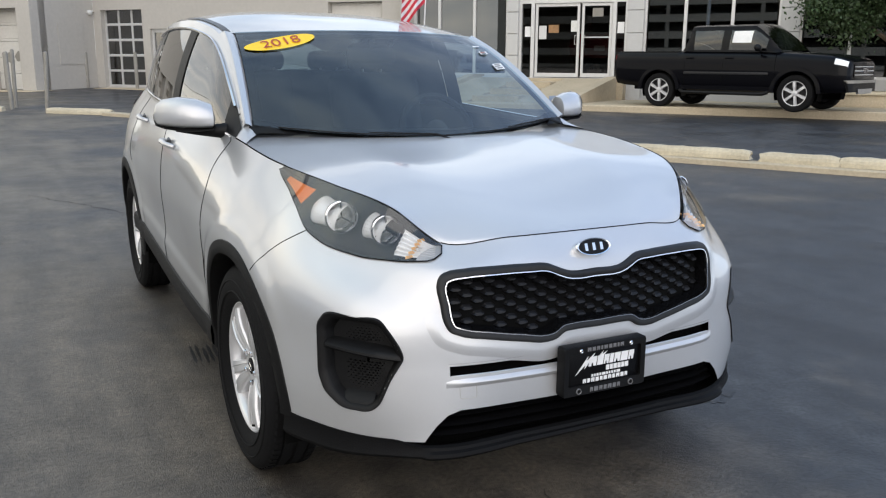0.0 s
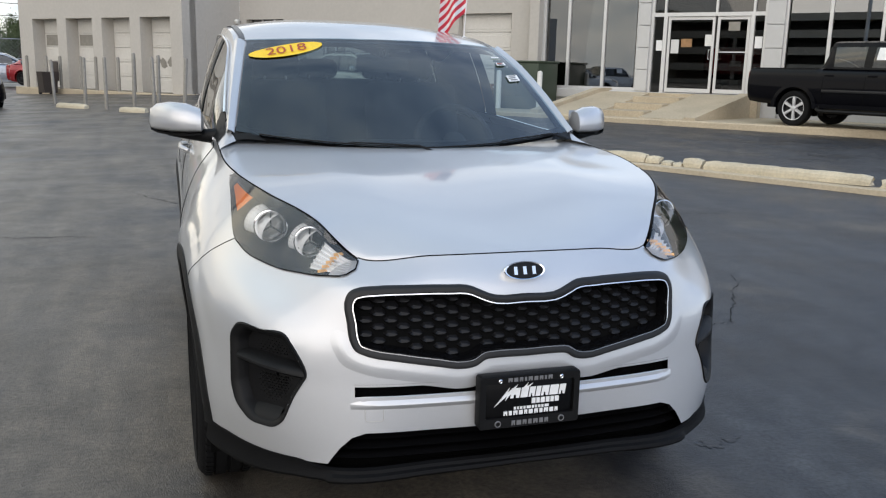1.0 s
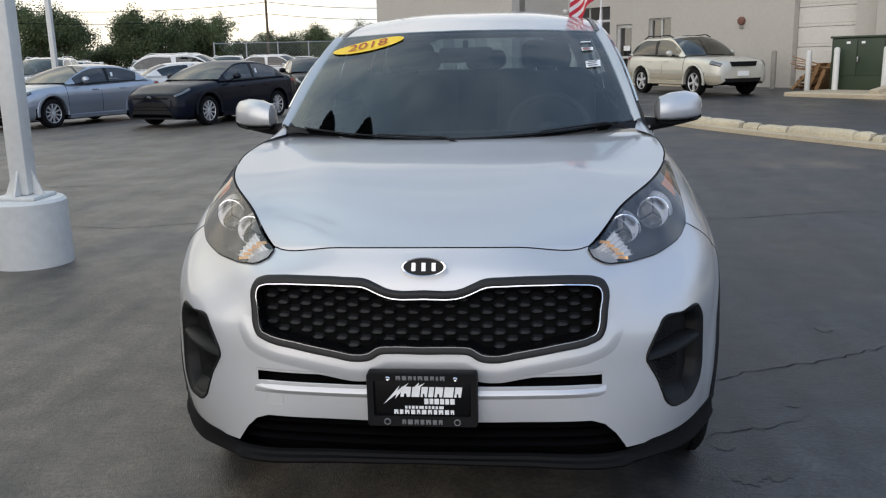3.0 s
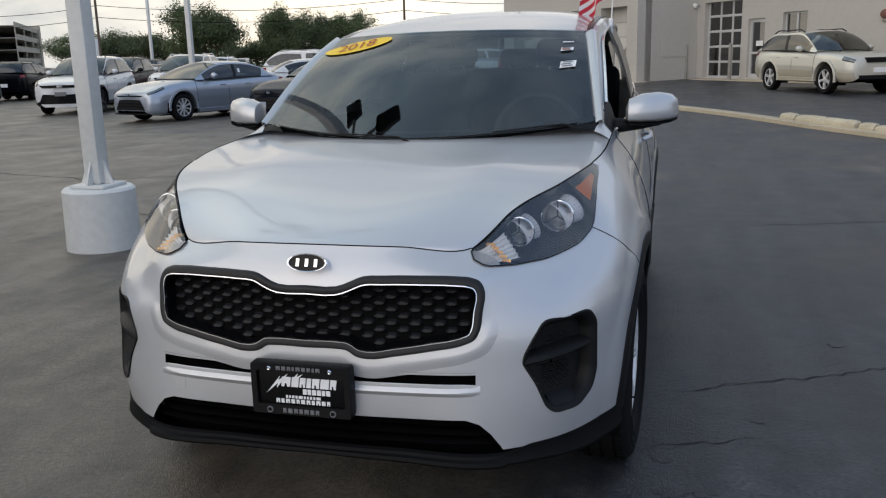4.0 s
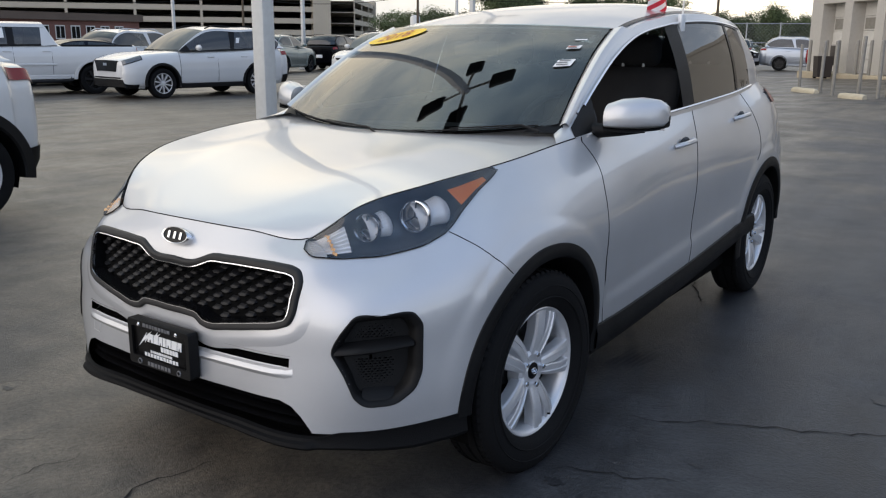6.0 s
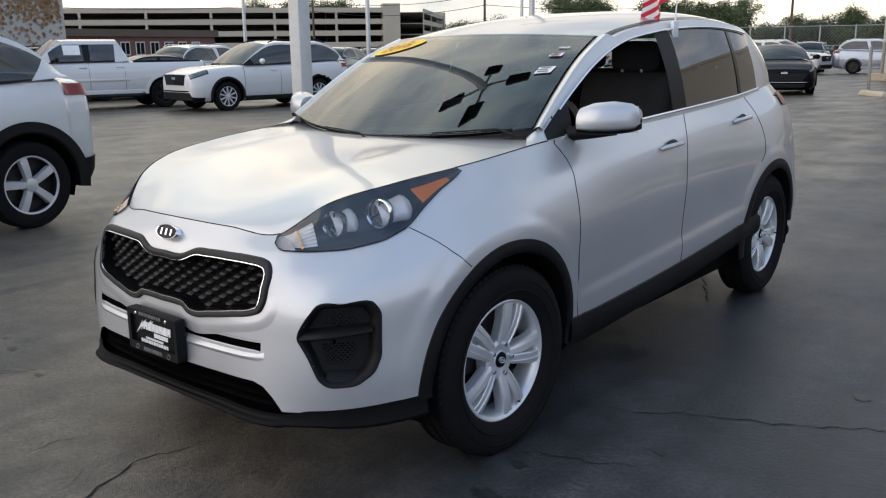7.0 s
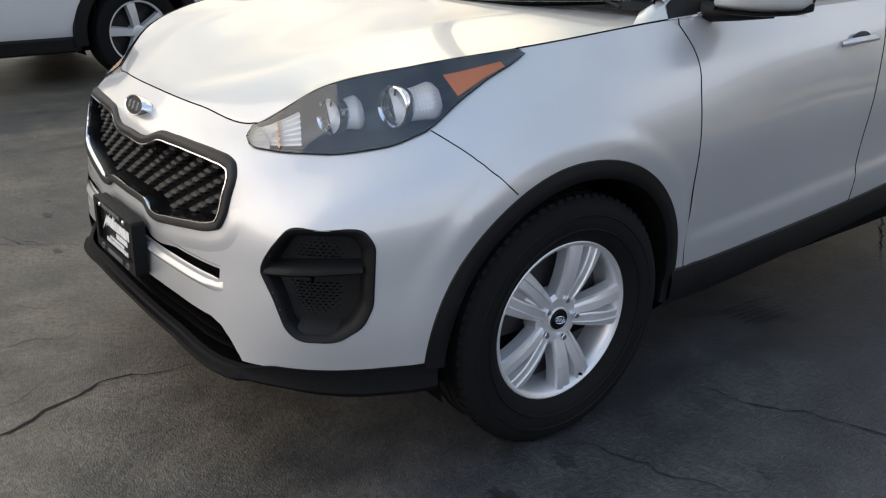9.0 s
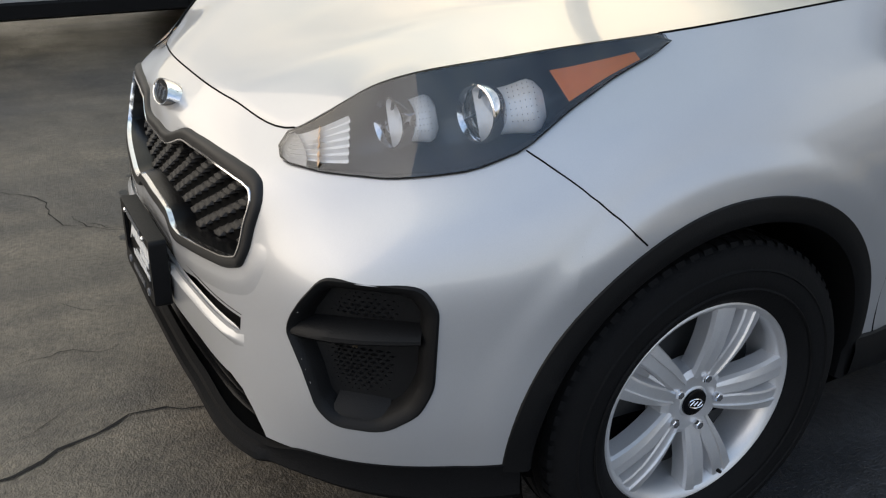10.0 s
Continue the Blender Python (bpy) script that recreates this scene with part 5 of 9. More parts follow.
# lower lip: a chin that stands forward and low between the corners, and a tighter skirt round to the arches
bm = bmesh.new()
for s in (1, -1):
    rows = []
    for i in range(61):
        u = 4.12 * i / 60
        p = skin(u, 0.0)
        n = Vector((skin_normal(u, 0.3).x, skin_normal(u, 0.3).y, 0)).normalized()
        if n.y > 0:
            n = -n
        chin = sm(2.32, 2.16, u)
        k = sm(2.7, 2.2, u)
        fore = 0.013 * chin + 0.006
        low = 0.048 - 0.010 * chin * (1 - u / 2.2) + 0.020 * sm(2.6, 3.7, u)
        top = 0.008 - 0.020 * k
        r = [p + Vector((0, 0, top)) - n * 0.008, p + n * 0.004 + Vector((0, 0, top - 0.004)), p + n * (0.4 * fore) + Vector((0, 0, top - 0.012)), p + n * fore + Vector((0, 0, -low * 0.62)), p + n * (fore + 0.004) + Vector((0, 0, -low * 0.82)), p + n * (fore - 0.002) + Vector((0, 0, -low)), p - n * 0.05 + Vector((0, 0, -low + 0.001)), p - n * (0.16 - 0.08 * sm(2.6, 3.6, u)) + Vector((0, 0.1 * sm(3.4, 2.4, u), -low + 0.004))]
        rows.append(r if s > 0 else [flip(q) for q in r])
    grid(bm, rows)
part("front_lip", bm, LIP_BLACK, hero, "black plastic lower lip")
# lower intake: dark back and louvres
bm = bmesh.new()
rows = [[Vector((x, skin_y(x, 0.38) + 0.09, z)) for z in (0.28, 0.36, 0.44)] for x in (-0.56 + 1.12 * i / 28 for i in range(29))]
grid(bm, rows)
intake = part("lower_intake", bm, DARK_GAP, hero)
for z in (0.335, 0.362, 0.39):
    bm = bmesh.new()
    w = 0.47 + (0.414 - z) * 0.8
    rows = [[Vector((x, skin_y(x, 0.40) + dy, z + dz)) for dy, dz in ((0.02, 0.0), (0.035, 0.007), (0.09, 0.004), (0.09, -0.006), (0.03, -0.007))] for x in (-w + 2 * w * i / 24 for i in range(25))]
    grid(bm, rows, close_j=True)
    part("louvre", bm, GLOSS_BLACK, intake)
# slot behind the plate
bm = bmesh.new()
grid(bm, [[Vector((x, skin_y(x, 0.53) + dy, z)) for dy, z in ((-0.001, 0.547), (0.03, 0.542), (0.045, 0.525), (0.03, 0.508), (0.012, 0.502))] for x in (-0.478 + 0.956 * i / 30 for i in range(31))])
part("bumper_slot", bm, GLOSS_BLACK, hero)
bm = bmesh.new()          # painted ledge under the slot
grid(bm, [[Vector((x, skin_y(x, z) + dy * sm(0.49, 0.44, abs(x)), z)) for dy, z in ((0.0005, 0.478), (-0.006, 0.487), (-0.0085, 0.492), (-0.007, 0.496), (0.008, 0.5115))] for x in (-0.487 + 0.974 * i / 40 for i in range(41))])
part("slot_ledge", bm, SILVER, hero)

# grille: outer frame, bright trim, recessed mesh
def on_nose(x, z, out=0.0):
    return Vector((x, skin_y(x, z) - out, z))


def ring(bm, specs):
    """A closed moulding round the grille: (set-in, stand-out) pairs."""
    loops = []
    for grow, out in specs:
        lp = grille_loop(grow)
        n = len(lp)
        k = np.array([(a, b, 0.0) for a, b in lp])
        ext = np.vstack([k[-2:], k, k[:3]])
        dense = [hermite(ext, 2 + n * i / 140)[:2] for i in range(140)]
        loops.append([on_nose(a, b, out) for a, b in dense])
    grid(bm, loops, close_j=True)
    return bm


grille = part("grille", ring(bmesh.new(), ((0.001, -0.004), (0.0, 0.005), (-0.003, 0.009), (-0.009, 0.010), (-0.0185, 0.006), (-0.0195, 0.001))), SURROUND_BLACK, hero, "dark grille surround with bright inner trim")
part("bright_trim", ring(bmesh.new(), ((-0.0190, 0.002), (-0.0195, 0.0075), (-0.0222, 0.0075), (-0.0232, 0.003), (-0.0235, -0.010))), CHROME, grille, "thin bright trim")
part("grille_wall", ring(bmesh.new(), ((-0.0225, 0.002), (-0.025, -0.012), (-0.029, -0.046))), GLOSS_BLACK, grille)


def valance(x, z, out):
    """Silver roll of the bumper under the grille, dying out up its sides."""
    return on_nose(x, z, out * sm(0.72, 0.63, z) - 0.002 * sm(0.66, 0.74, z))


bm = bmesh.new()
loops = []
for grow, out in ((-0.002, 0.0005), (0.006, 0.0015), (0.012, 0.0022), (0.020, 0.0032), (0.025, 0.0035), (0.036, 0.0026), (0.056, -0.001)):
    lp = grille_loop(grow)
    k = np.array([(a, b, 0.0) for a, b in lp])
    ext = np.vstack([k[-2:], k, k[:3]])
    loops.append([valance(*hermite(ext, 2 + len(lp) * i / 160)[:2], out) for i in range(160)])
grid(bm, loops, close_j=True)
part("grille_valance", bm, SILVER, hero)
bm = bmesh.new()
grid(bm, [[on_nose(x, z, -0.044) for z in (0.57, 0.62, 0.66, 0.73, 0.80, 0.84)] for x in (-0.52 + 1.04 * i / 30 for i in range(31))])
part("grille_back", bm, DARK_GAP, grille)
# honeycomb: each cell a faceted boss, bedded deeper towards the foot of the grille
bm = bmesh.new()
inner = grille_loop(-0.026)
cell_w, row_h = 0.0670, 0.0187
for row_i in range(-1, 14):
    for col in range(-8, 9):
        cx = (col + (0.5 if row_i % 2 else 0)) * cell_w
        cz = 0.580 + row_i * row_h
        w, h = 0.0235, 0.0104
        hexa = [(cx - w, cz - 0.001), (cx - w * 0.5, cz + h), (cx + w * 0.5, cz + h), (cx + w, cz - 0.001), (cx + w * 0.5, cz - h), (cx - w * 0.5, cz - h)]
        if sum(inside(a, b, inner) for a, b in hexa) < 4:
            continue
        sink = -0.018 - 0.016 * sm(0.775, 0.70, cz)
        lo = [bm.verts.new(on_nose(a, b, sink - 0.016)) for a, b in hexa]
        hi = [bm.verts.new(on_nose(cx + (a - cx) * 0.66, cz - 0.0035 + (b - cz) * 0.42, sink + (0.0 if b < cz else -0.004))) for a, b in hexa]
        for i in range(6):
            bm.faces.new((lo[i], lo[(i + 1) % 6], hi[(i + 1) % 6], hi[i]))
        bm.faces.new(hi)
tagged(part("grille_mesh", bm, GRILLE_BLACK, grille, smooth=False), "gloss black honeycomb grille mesh", kind="stuff")

# fog lamp bezels
for s in (1, -1):
    def bez(x, z, out, s=s):
        p = on_nose(abs(x), z, 0)
        q = SKIN_TREE.find_nearest(p)
        n = q[1] if q[1].y < 0 else -q[1]
        n = Vector((n.x, n.y, 0)).normalized()
        r = p + n * out
        return Vector((r.x * s, r.y, r.z))
    loop = rounded(FOG, 0.016, 4)
    cx, cz = 0.692, 0.545
    bm = bmesh.new()
    prof = ((1.012, -0.004), (1.008, 0.002), (0.985, 0.0045), (0.955, 0.003), (0.90, -0.003), (0.86, -0.012), (0.825, -0.038), (0.4, -0.046), (0.05, -0.046))
    grid(bm, [[bez(cx + (a - cx) * k, cz + (b - cz) * k, o) for a, b in loop] for k, o in prof], close_j=True)
    bezel = part("fog_lamp_bezel", bm, BLACK_PLASTIC, hero, "black textured plastic bezel")
    bm = bmesh.new()      # fin across the pocket, thin at its rear, with a sharp lower edge
    grid(bm, [[bez(x, 0.570 + dz * (1 - 0.25 * (x - 0.60) / 0.17) + 0.020 * ((x - 0.60) / 0.17), o) for dz, o in ((-0.022, -0.044), (-0.016, -0.014), (-0.013, -0.003), (-0.008, 0.001), (0.000, 0.000), (0.010, -0.010), (0.018, -0.044))] for x in (0.599 + 0.166 * i / 12 for i in range(13))])
    part("bezel_fin", bm, BLACK_PLASTIC, bezel)
    bm = bmesh.new()      # sloping shelf at the foot of the pocket
    grid(bm, [[bez(x, z, o) for z, o in ((0.428, -0.008), (0.436, -0.012), (0.458, -0.044))] for x in (0.672 + 0.070 * i / 6 for i in range(7))])
    part("bezel_shelf", bm, BLACK_PLASTIC, bezel)
    for (x0, x1, z0, z1) in ((0.640, 0.745, 0.604, 0.656), (0.650, 0.745, 0.464, 0.548)):
        bm = bmesh.new()
        for j in range(round((z1 - z0) / 0.0075)):
            z = z0 + 0.0075 * j
            for q in range(round((x1 - x0) / 0.0105)):
                x = x0 + 0.0105 * q + 0.005 * (j % 2)
                base_ = [bm.verts.new(bez(x + a, z + b, -0.0452)) for a, b in ((-0.0045, 0), (0, -0.003), (0.0045, 0), (0, 0.003))]
                tip_ = bm.verts.new(bez(x, z + 0.0012, -0.0405))
                for e in range(4):
                    bm.faces.new((base_[e], base_[(e + 1) % 4], tip_))
        tagged(part("bezel_texture", bm, BLACK_PLASTIC, bezel, smooth=False), kind="stuff")

# headlights
def lamp_point(a, b, out):
    """a 0 at the inner end to 1 at the outer tip, b 0 bottom to 1 top."""
    u = 1.98 + 2.95 * a
    lo, hi = lamp_v(LAMP_BOT, max(u, 2.0)), lamp_v(LAMP_TOP, max(u, 2.0))
    end = 0.70 + 0.30 * math.sqrt(max(a, 0.0) / 0.03) if a < 0.03 else 1.0
    mid = lo + (hi - lo) * 0.65
    v = mid + (lo + (hi - lo) * b - mid) * max(end, 0.05)
    v = min(v, 4.99)
    n = skin_normal(u, min(v, 4.8))
    if n.x * 0.5 - n.y < 0:
        n = -n
    return skin(u, v) + n * out


for s in (1, -1):
    fx = (lambda p: p) if s > 0 else flip
    lamp = new("headlight")
    lamp.parent = hero
    tagged(lamp, "clear headlight with dark housing and amber marker")

    def lamp_patch(name, a0, a1, b0, b1, out0, mat_, na=30, nb=10, curve_in=0.0, label=""):
        b = bmesh.new()
        grid(b, [[fx(lamp_point(a0 + (a1 - a0) * i / na, b0 + (b1 - b0) * j / nb, out0 - curve_in * (math.sin(math.pi * j / nb) * math.sin(math.pi * min(1, i / na))) ** 0.6)) for j in range(nb + 1)] for i in range(na + 1)])
        return part(name, b, mat_, lamp, label)

    lamp_patch("lamp_housing", 0.0, 1.0, 0.0, 1.0, 0.001, LAMP_DARK, 40, 14, 0.085)
    cover = lamp_patch("lamp_cover", 0.0, 1.0, 0.0, 1.0, 0.006, CLEAR, 40, 10)
    cover.visible_shadow = False
    bm = bmesh.new()
    rim = [lamp_point(i / 30, 0.0, 0.004) for i in range(31)] + [lamp_point(1 - i / 30, 1.0, 0.004) for i in range(1, 31)]
    tube(bm, [fx(p) for p in rim + rim[:1]], 0.0022, 5, caps=False)
    part("lamp_seal", bm, GLOSS_BLACK, lamp)
    bm = bmesh.new()          # amber marker narrowing outwards
    grid(bm, [[fx(lamp_point(0.735 + 0.185 * i / 12, 0.13 + (0.58 - 0.20 * i / 12) * j / 6, -0.005)) for j in range(7)] for i in range(13)])
    part("amber_marker", bm, AMBER, lamp, "amber side marker")
    bm = bmesh.new()          # ribbed bright bowl at the inner end
    for k in range(6):
        b0 = 0.16 + 0.66 * k / 6
        grid(bm, [[fx(lamp_point(0.035 + 0.20 * i / 10, b0 + 0.66 / 6 * j / 3, 0.001 - 0.009 * math.sin(math.pi * j / 3) - 0.004 * (i / 10))) for j in range(4)] for i in range(11)])
    part("reflector_ribs", bm, LAMP_SILVER, lamp, "bright ribbed turn signal bowl")
    bm = bmesh.new()          # amber strips stand in for the bulb's reflection in the ribs, facing forward
    for k in range(5):
        c = lamp_point(0.15 - 0.006 * k, 0.20 + 0.155 * k, -0.004)
        wide, up = Vector((0.94, -0.34, 0)) * (0.022 - 0.0015 * k), Vector((0, 0.002, 0.0038))
        bm.faces.new([bm.verts.new(fx(q)) for q in (c - wide - up, c + wide - up, c + wide + up, c - wide + up)])
    part("amber_signal", bm, AMBER_PALE, lamp, "pale amber strips for the signal bulb's reflection")
    bm = bmesh.new()
    lathe(bm, [(-0.01, 0.012), (0.006, 0.012), (0.012, 0.006), (0.013, 0.0005)], 14, "z")
    c = lamp_point(0.13, 0.5, -0.014)
    bmesh.ops.transform(bm, matrix=Matrix.Translation(c) @ Vector((0.1, -1, 0)).to_track_quat("Z", "Y").to_matrix().to_4x4(), verts=bm.verts)
    if s < 0:
        bmesh.ops.scale(bm, vec=(-1, 1, 1), verts=bm.verts)
    part("signal_bulb", bm, CLEAR, lamp)
    for centre, r, long in (((0.551, -0.518, 0.886), 0.044, 0.080), ((0.647, -0.408, 0.914), 0.048, 0.112)):
        base = Matrix.Translation(centre) @ Vector((0.16, -1, 0.03)).to_track_quat("Z", "Y").to_matrix().to_4x4()
        back = Vector((0.46, 0.86, 0.20)).normalized()
        outer = Vector((0.62, -0.50, 0.60)).normalized()
        outer = (outer - back * outer.dot(back)).normalized()
        third = back.cross(outer)

        def sleeve(t, a, lift=0.0, centre=centre, r=r, long=long, back=back, outer=outer, third=third):
            rad = r * (0.93 - 0.12 * math.sin(math.pi * min(t * 1.3, 1)) + 0.08 * t) * math.sqrt(1 - 0.75 * max(0.0, (t - 0.75) / 0.25) ** 2) + lift
            return Vector(centre) - outer * 0.006 + back * (t * long - 0.004) + (outer * math.cos(a) * 0.58 + third * math.sin(a)) * rad
        for nm, prof, mt in (("projector_ring", [(-0.020, r * 0.98), (0.0, r * 1.05), (0.007, r * 1.02), (0.008, r * 0.95), (0.002, r * 0.84), (-0.016, r * 0.74)], CHROME),
                             ("projector_lens", [(-0.014, r * 0.78), (-0.004, r * 0.62), (0.003, r * 0.36), (0.006, 0.0005)], CLEAR),
                             ("reflector_bowl", [(-0.016, r * 0.80), (-0.030, r * 0.50), (-0.036, r * 0.12), (-0.036, 0.0005)], LAMP_SILVER)):
            b_ = bmesh.new()
            lathe(b_, prof, 40, "z")
            bmesh.ops.transform(b_, matrix=base, verts=b_.verts)
            if s < 0:
                bmesh.ops.scale(b_, vec=(-1, 1, 1), verts=b_.verts)
            part(nm, b_, mt, lamp)
        b_ = bmesh.new()      # three-armed bulb shield
        for k in range(3):
            ang = math.pi / 2 + k * 2 * math.pi / 3
            tube(b_, [(0, 0, 0.004), (math.cos(ang) * r * 0.8, math.sin(ang) * r * 0.8, -0.002)], 0.0028, 5)
        bmesh.ops.transform(b_, matrix=base, verts=b_.verts)
        if s < 0:
            bmesh.ops.scale(b_, vec=(-1, 1, 1), verts=b_.verts)
        part("bulb_shield", b_, LAMP_DARK, lamp)
        b_ = bmesh.new()
        rows_ = [[fx(sleeve(i / 10, 2 * math.pi * k / 28)) for k in range(28)] for i in range(11)]
        vs_ = grid(b_, rows_, close_j=True)
        b_.faces.new(vs_[-1])
        sl = part("reflector_sleeve", b_, LAMP_SILVER, lamp, "bright reflector sleeve")
        b_ = bmesh.new()
        for i in range(6):
            for k in range(7):
                q = fx(sleeve(0.50 + 0.075 * i, -0.75 + 0.25 * k, 0.0012))
                b_.faces.new([b_.verts.new(q + Vector((dx, 0, dz))) for dx, dz in ((-0.0011, 0), (0, -0.0014), (0.0011, 0), (0, 0.0014))])
        tagged(part("sleeve_dots", b_, LAMP_DARK, sl, smooth=False), kind="stuff")

# towing eye cover in the bumper
bm = bmesh.new()
tube(bm, [on_nose(-0.425 + a, 0.470 + b, 0.0) for a, b in rounded([(-0.024, -0.024), (0.024, -0.024), (0.024, 0.024), (-0.024, 0.024)], 0.008)] + [on_nose(-0.425 - 0.024, 0.470 - 0.016, 0.0)], 0.0012, 4, caps=False)
part("towing_eye_cover", bm, CABIN_GREY, hero)

# number plate with dealer frame: bars in place of words and numbers
plate = part("number_plate", box(bmesh.new(), -0.148, 0.140, -0.856, -0.836, 0.428, 0.560, 0.004), GLOSS_BLACK, hero, "black dealer plate in a dark frame")
bm = bmesh.new()
loop = rounded([(-0.152, 0.417), (0.144, 0.417), (0.144, 0.567), (-0.152, 0.567)], 0.010)
inn = rounded([(-0.134, 0.446), (0.126, 0.446), (0.126, 0.545), (-0.134, 0.545)], 0.006)
grid(bm, [[Vector((a, -0.828, b)) for a, b in loop], [Vector((a, -0.861, b)) for a, b in loop], [Vector((a * 0.99, -0.864, 0.492 + (b - 0.492) * 0.98)) for a, b in loop], [Vector((a, -0.863, b)) for a, b in inn], [Vector((a, -0.8565, b)) for a, b in inn]], close_j=True)
part("plate_frame", bm, BLACK_PLASTIC, plate)


def plate_bars(name, x0, x1, z0, z1, widths, mat_, y, lean=0.0, gap=0.004, notch=0.0):
    """A line of bars as wide as letters; every other one is notched."""
    x, k = x0, 0
    while x < x1 - 0.003:
        w, b = min(widths[k % len(widths)], x1 - x), bmesh.new()
        h = z1 - z0
        pts = [(x, z0), (x + w, z0), (x + w + lean, z1), (x + lean, z1)] if not notch or k % 2 else [(x, z0), (x + w * 0.34, z0), (x + w * 0.40, z0 + h * notch), (x + w * 0.62, z0 + h * notch), (x + w * 0.66, z0), (x + w, z0), (x + w + lean, z1), (x + lean, z1)]
        prism(b, pts, lambda a, c, e: Vector((a, e, c)), y, y + 0.002)
        part(name, b, mat_, plate, smooth=False)
        x += w + gap
        k += 1


plate_bars("plate_bar", -0.062, 0.100, 0.500, 0.528, (0.026, 0.021, 0.017, 0.013, 0.021, 0.025), WHITE_PRINT, -0.8590, 0.004, 0.0035, 0.34)
plate_bars("plate_bar", 0.002, 0.086, 0.480, 0.495, (0.011, 0.010, 0.012), WHITE_PRINT, -0.8590, 0.0, 0.003)
plate_bars("plate_bar", -0.050, 0.060, 0.4665, 0.474, (0.006, 0.005, 0.007, 0.006, 0.012), WHITE_PRINT, -0.8590, 0.0, 0.0035)
plate_bars("plate_bar", -0.080, 0.084, 0.4510, 0.463, (0.011, 0.009, 0.012), WHITE_PRINT, -0.8590, 0.0, 0.0045, 0.4)
plate_bars("frame_bar", -0.072, 0.066, 0.5495, 0.5605, (0.012, 0.011, 0.010, 0.006), GREY_PRINT, -0.8660, 0.0, 0.005, 0.4)
plate_bars("frame_bar", -0.058, 0.050, 0.4245, 0.4375, (0.010, 0.013, 0.011), GREY_PRINT, -0.8660, 0.0, 0.005, 0.4)
for x in (-0.098, 0.090):
    bm = bmesh.new()
    lathe(bm, [(-0.866, 0.006), (-0.867, 0.008), (-0.864, 0.0095), (-0.862, 0.0095)], 20, "y", (x, 0, 0.431))
    part("frame_ring", bm, GREY_PRINT, plate)
for pts in ([(-0.108, 0.478), (-0.064, 0.531), (-0.070, 0.517), (-0.040, 0.538), (-0.076, 0.494), (-0.072, 0.508)], [(-0.030, 0.522), (-0.010, 0.541), (-0.014, 0.530), (0.004, 0.539), (-0.016, 0.520), (-0.015, 0.529)]):
    bm = bmesh.new()
    prism(bm, pts, lambda a, b, d: Vector((a, d, b)), -0.8585, -0.8568)
    part("plate_flash", bm, WHITE_PRINT, plate)
for x in (-0.094, 0.086):
    bm = bmesh.new()
    lathe(bm, [(-0.867, 0.0005), (-0.868, 0.004), (-0.865, 0.0065), (-0.860, 0.0065)], 12, "y", (x, 0, 0.553))
    part("screw", bm, CHROME, plate)

# badge: oval with plain bars
def oval(w, h, n=40):
    return [(w * math.cos(2 * math.pi * i / n), h * math.sin(2 * math.pi * i / n)) for i in range(n)]


BADGE = Matrix.Translation((0, -0.772, 0.834)) @ Matrix.Rotation(radians(-22), 4, "X")
bm = bmesh.new()
grid(bm, [[BADGE @ Vector((a * k, d, b * k)) for a, b in oval(0.062, 0.0265)] for k, d in ((1.0, 0.03), (1.0, -0.004), (0.96, -0.007), (0.88, -0.006), (0.87, -0.002))], close_j=True)
badge = part("badge", bm, CHROME, hero, "oval badge with chrome rim")
bm = bmesh.new()
prism(bm, oval(0.055, 0.0235), lambda a, b, d: BADGE @ Vector((a, d, b)), -0.003, 0.0)
part("badge_field", bm, GLOSS_BLACK, badge)
bm = bmesh.new()
for x0 in (-0.032, -0.005, 0.022):
    bm = bmesh.new()
    prism(bm, [(x0, -0.011), (x0 + 0.010, -0.011), (x0 + 0.010, 0.011), (x0, 0.011)], lambda a, b, d: BADGE @ Vector((a, d, b)), -0.0065, -0.002)
    part("badge_bar", bm, CHROME, badge)


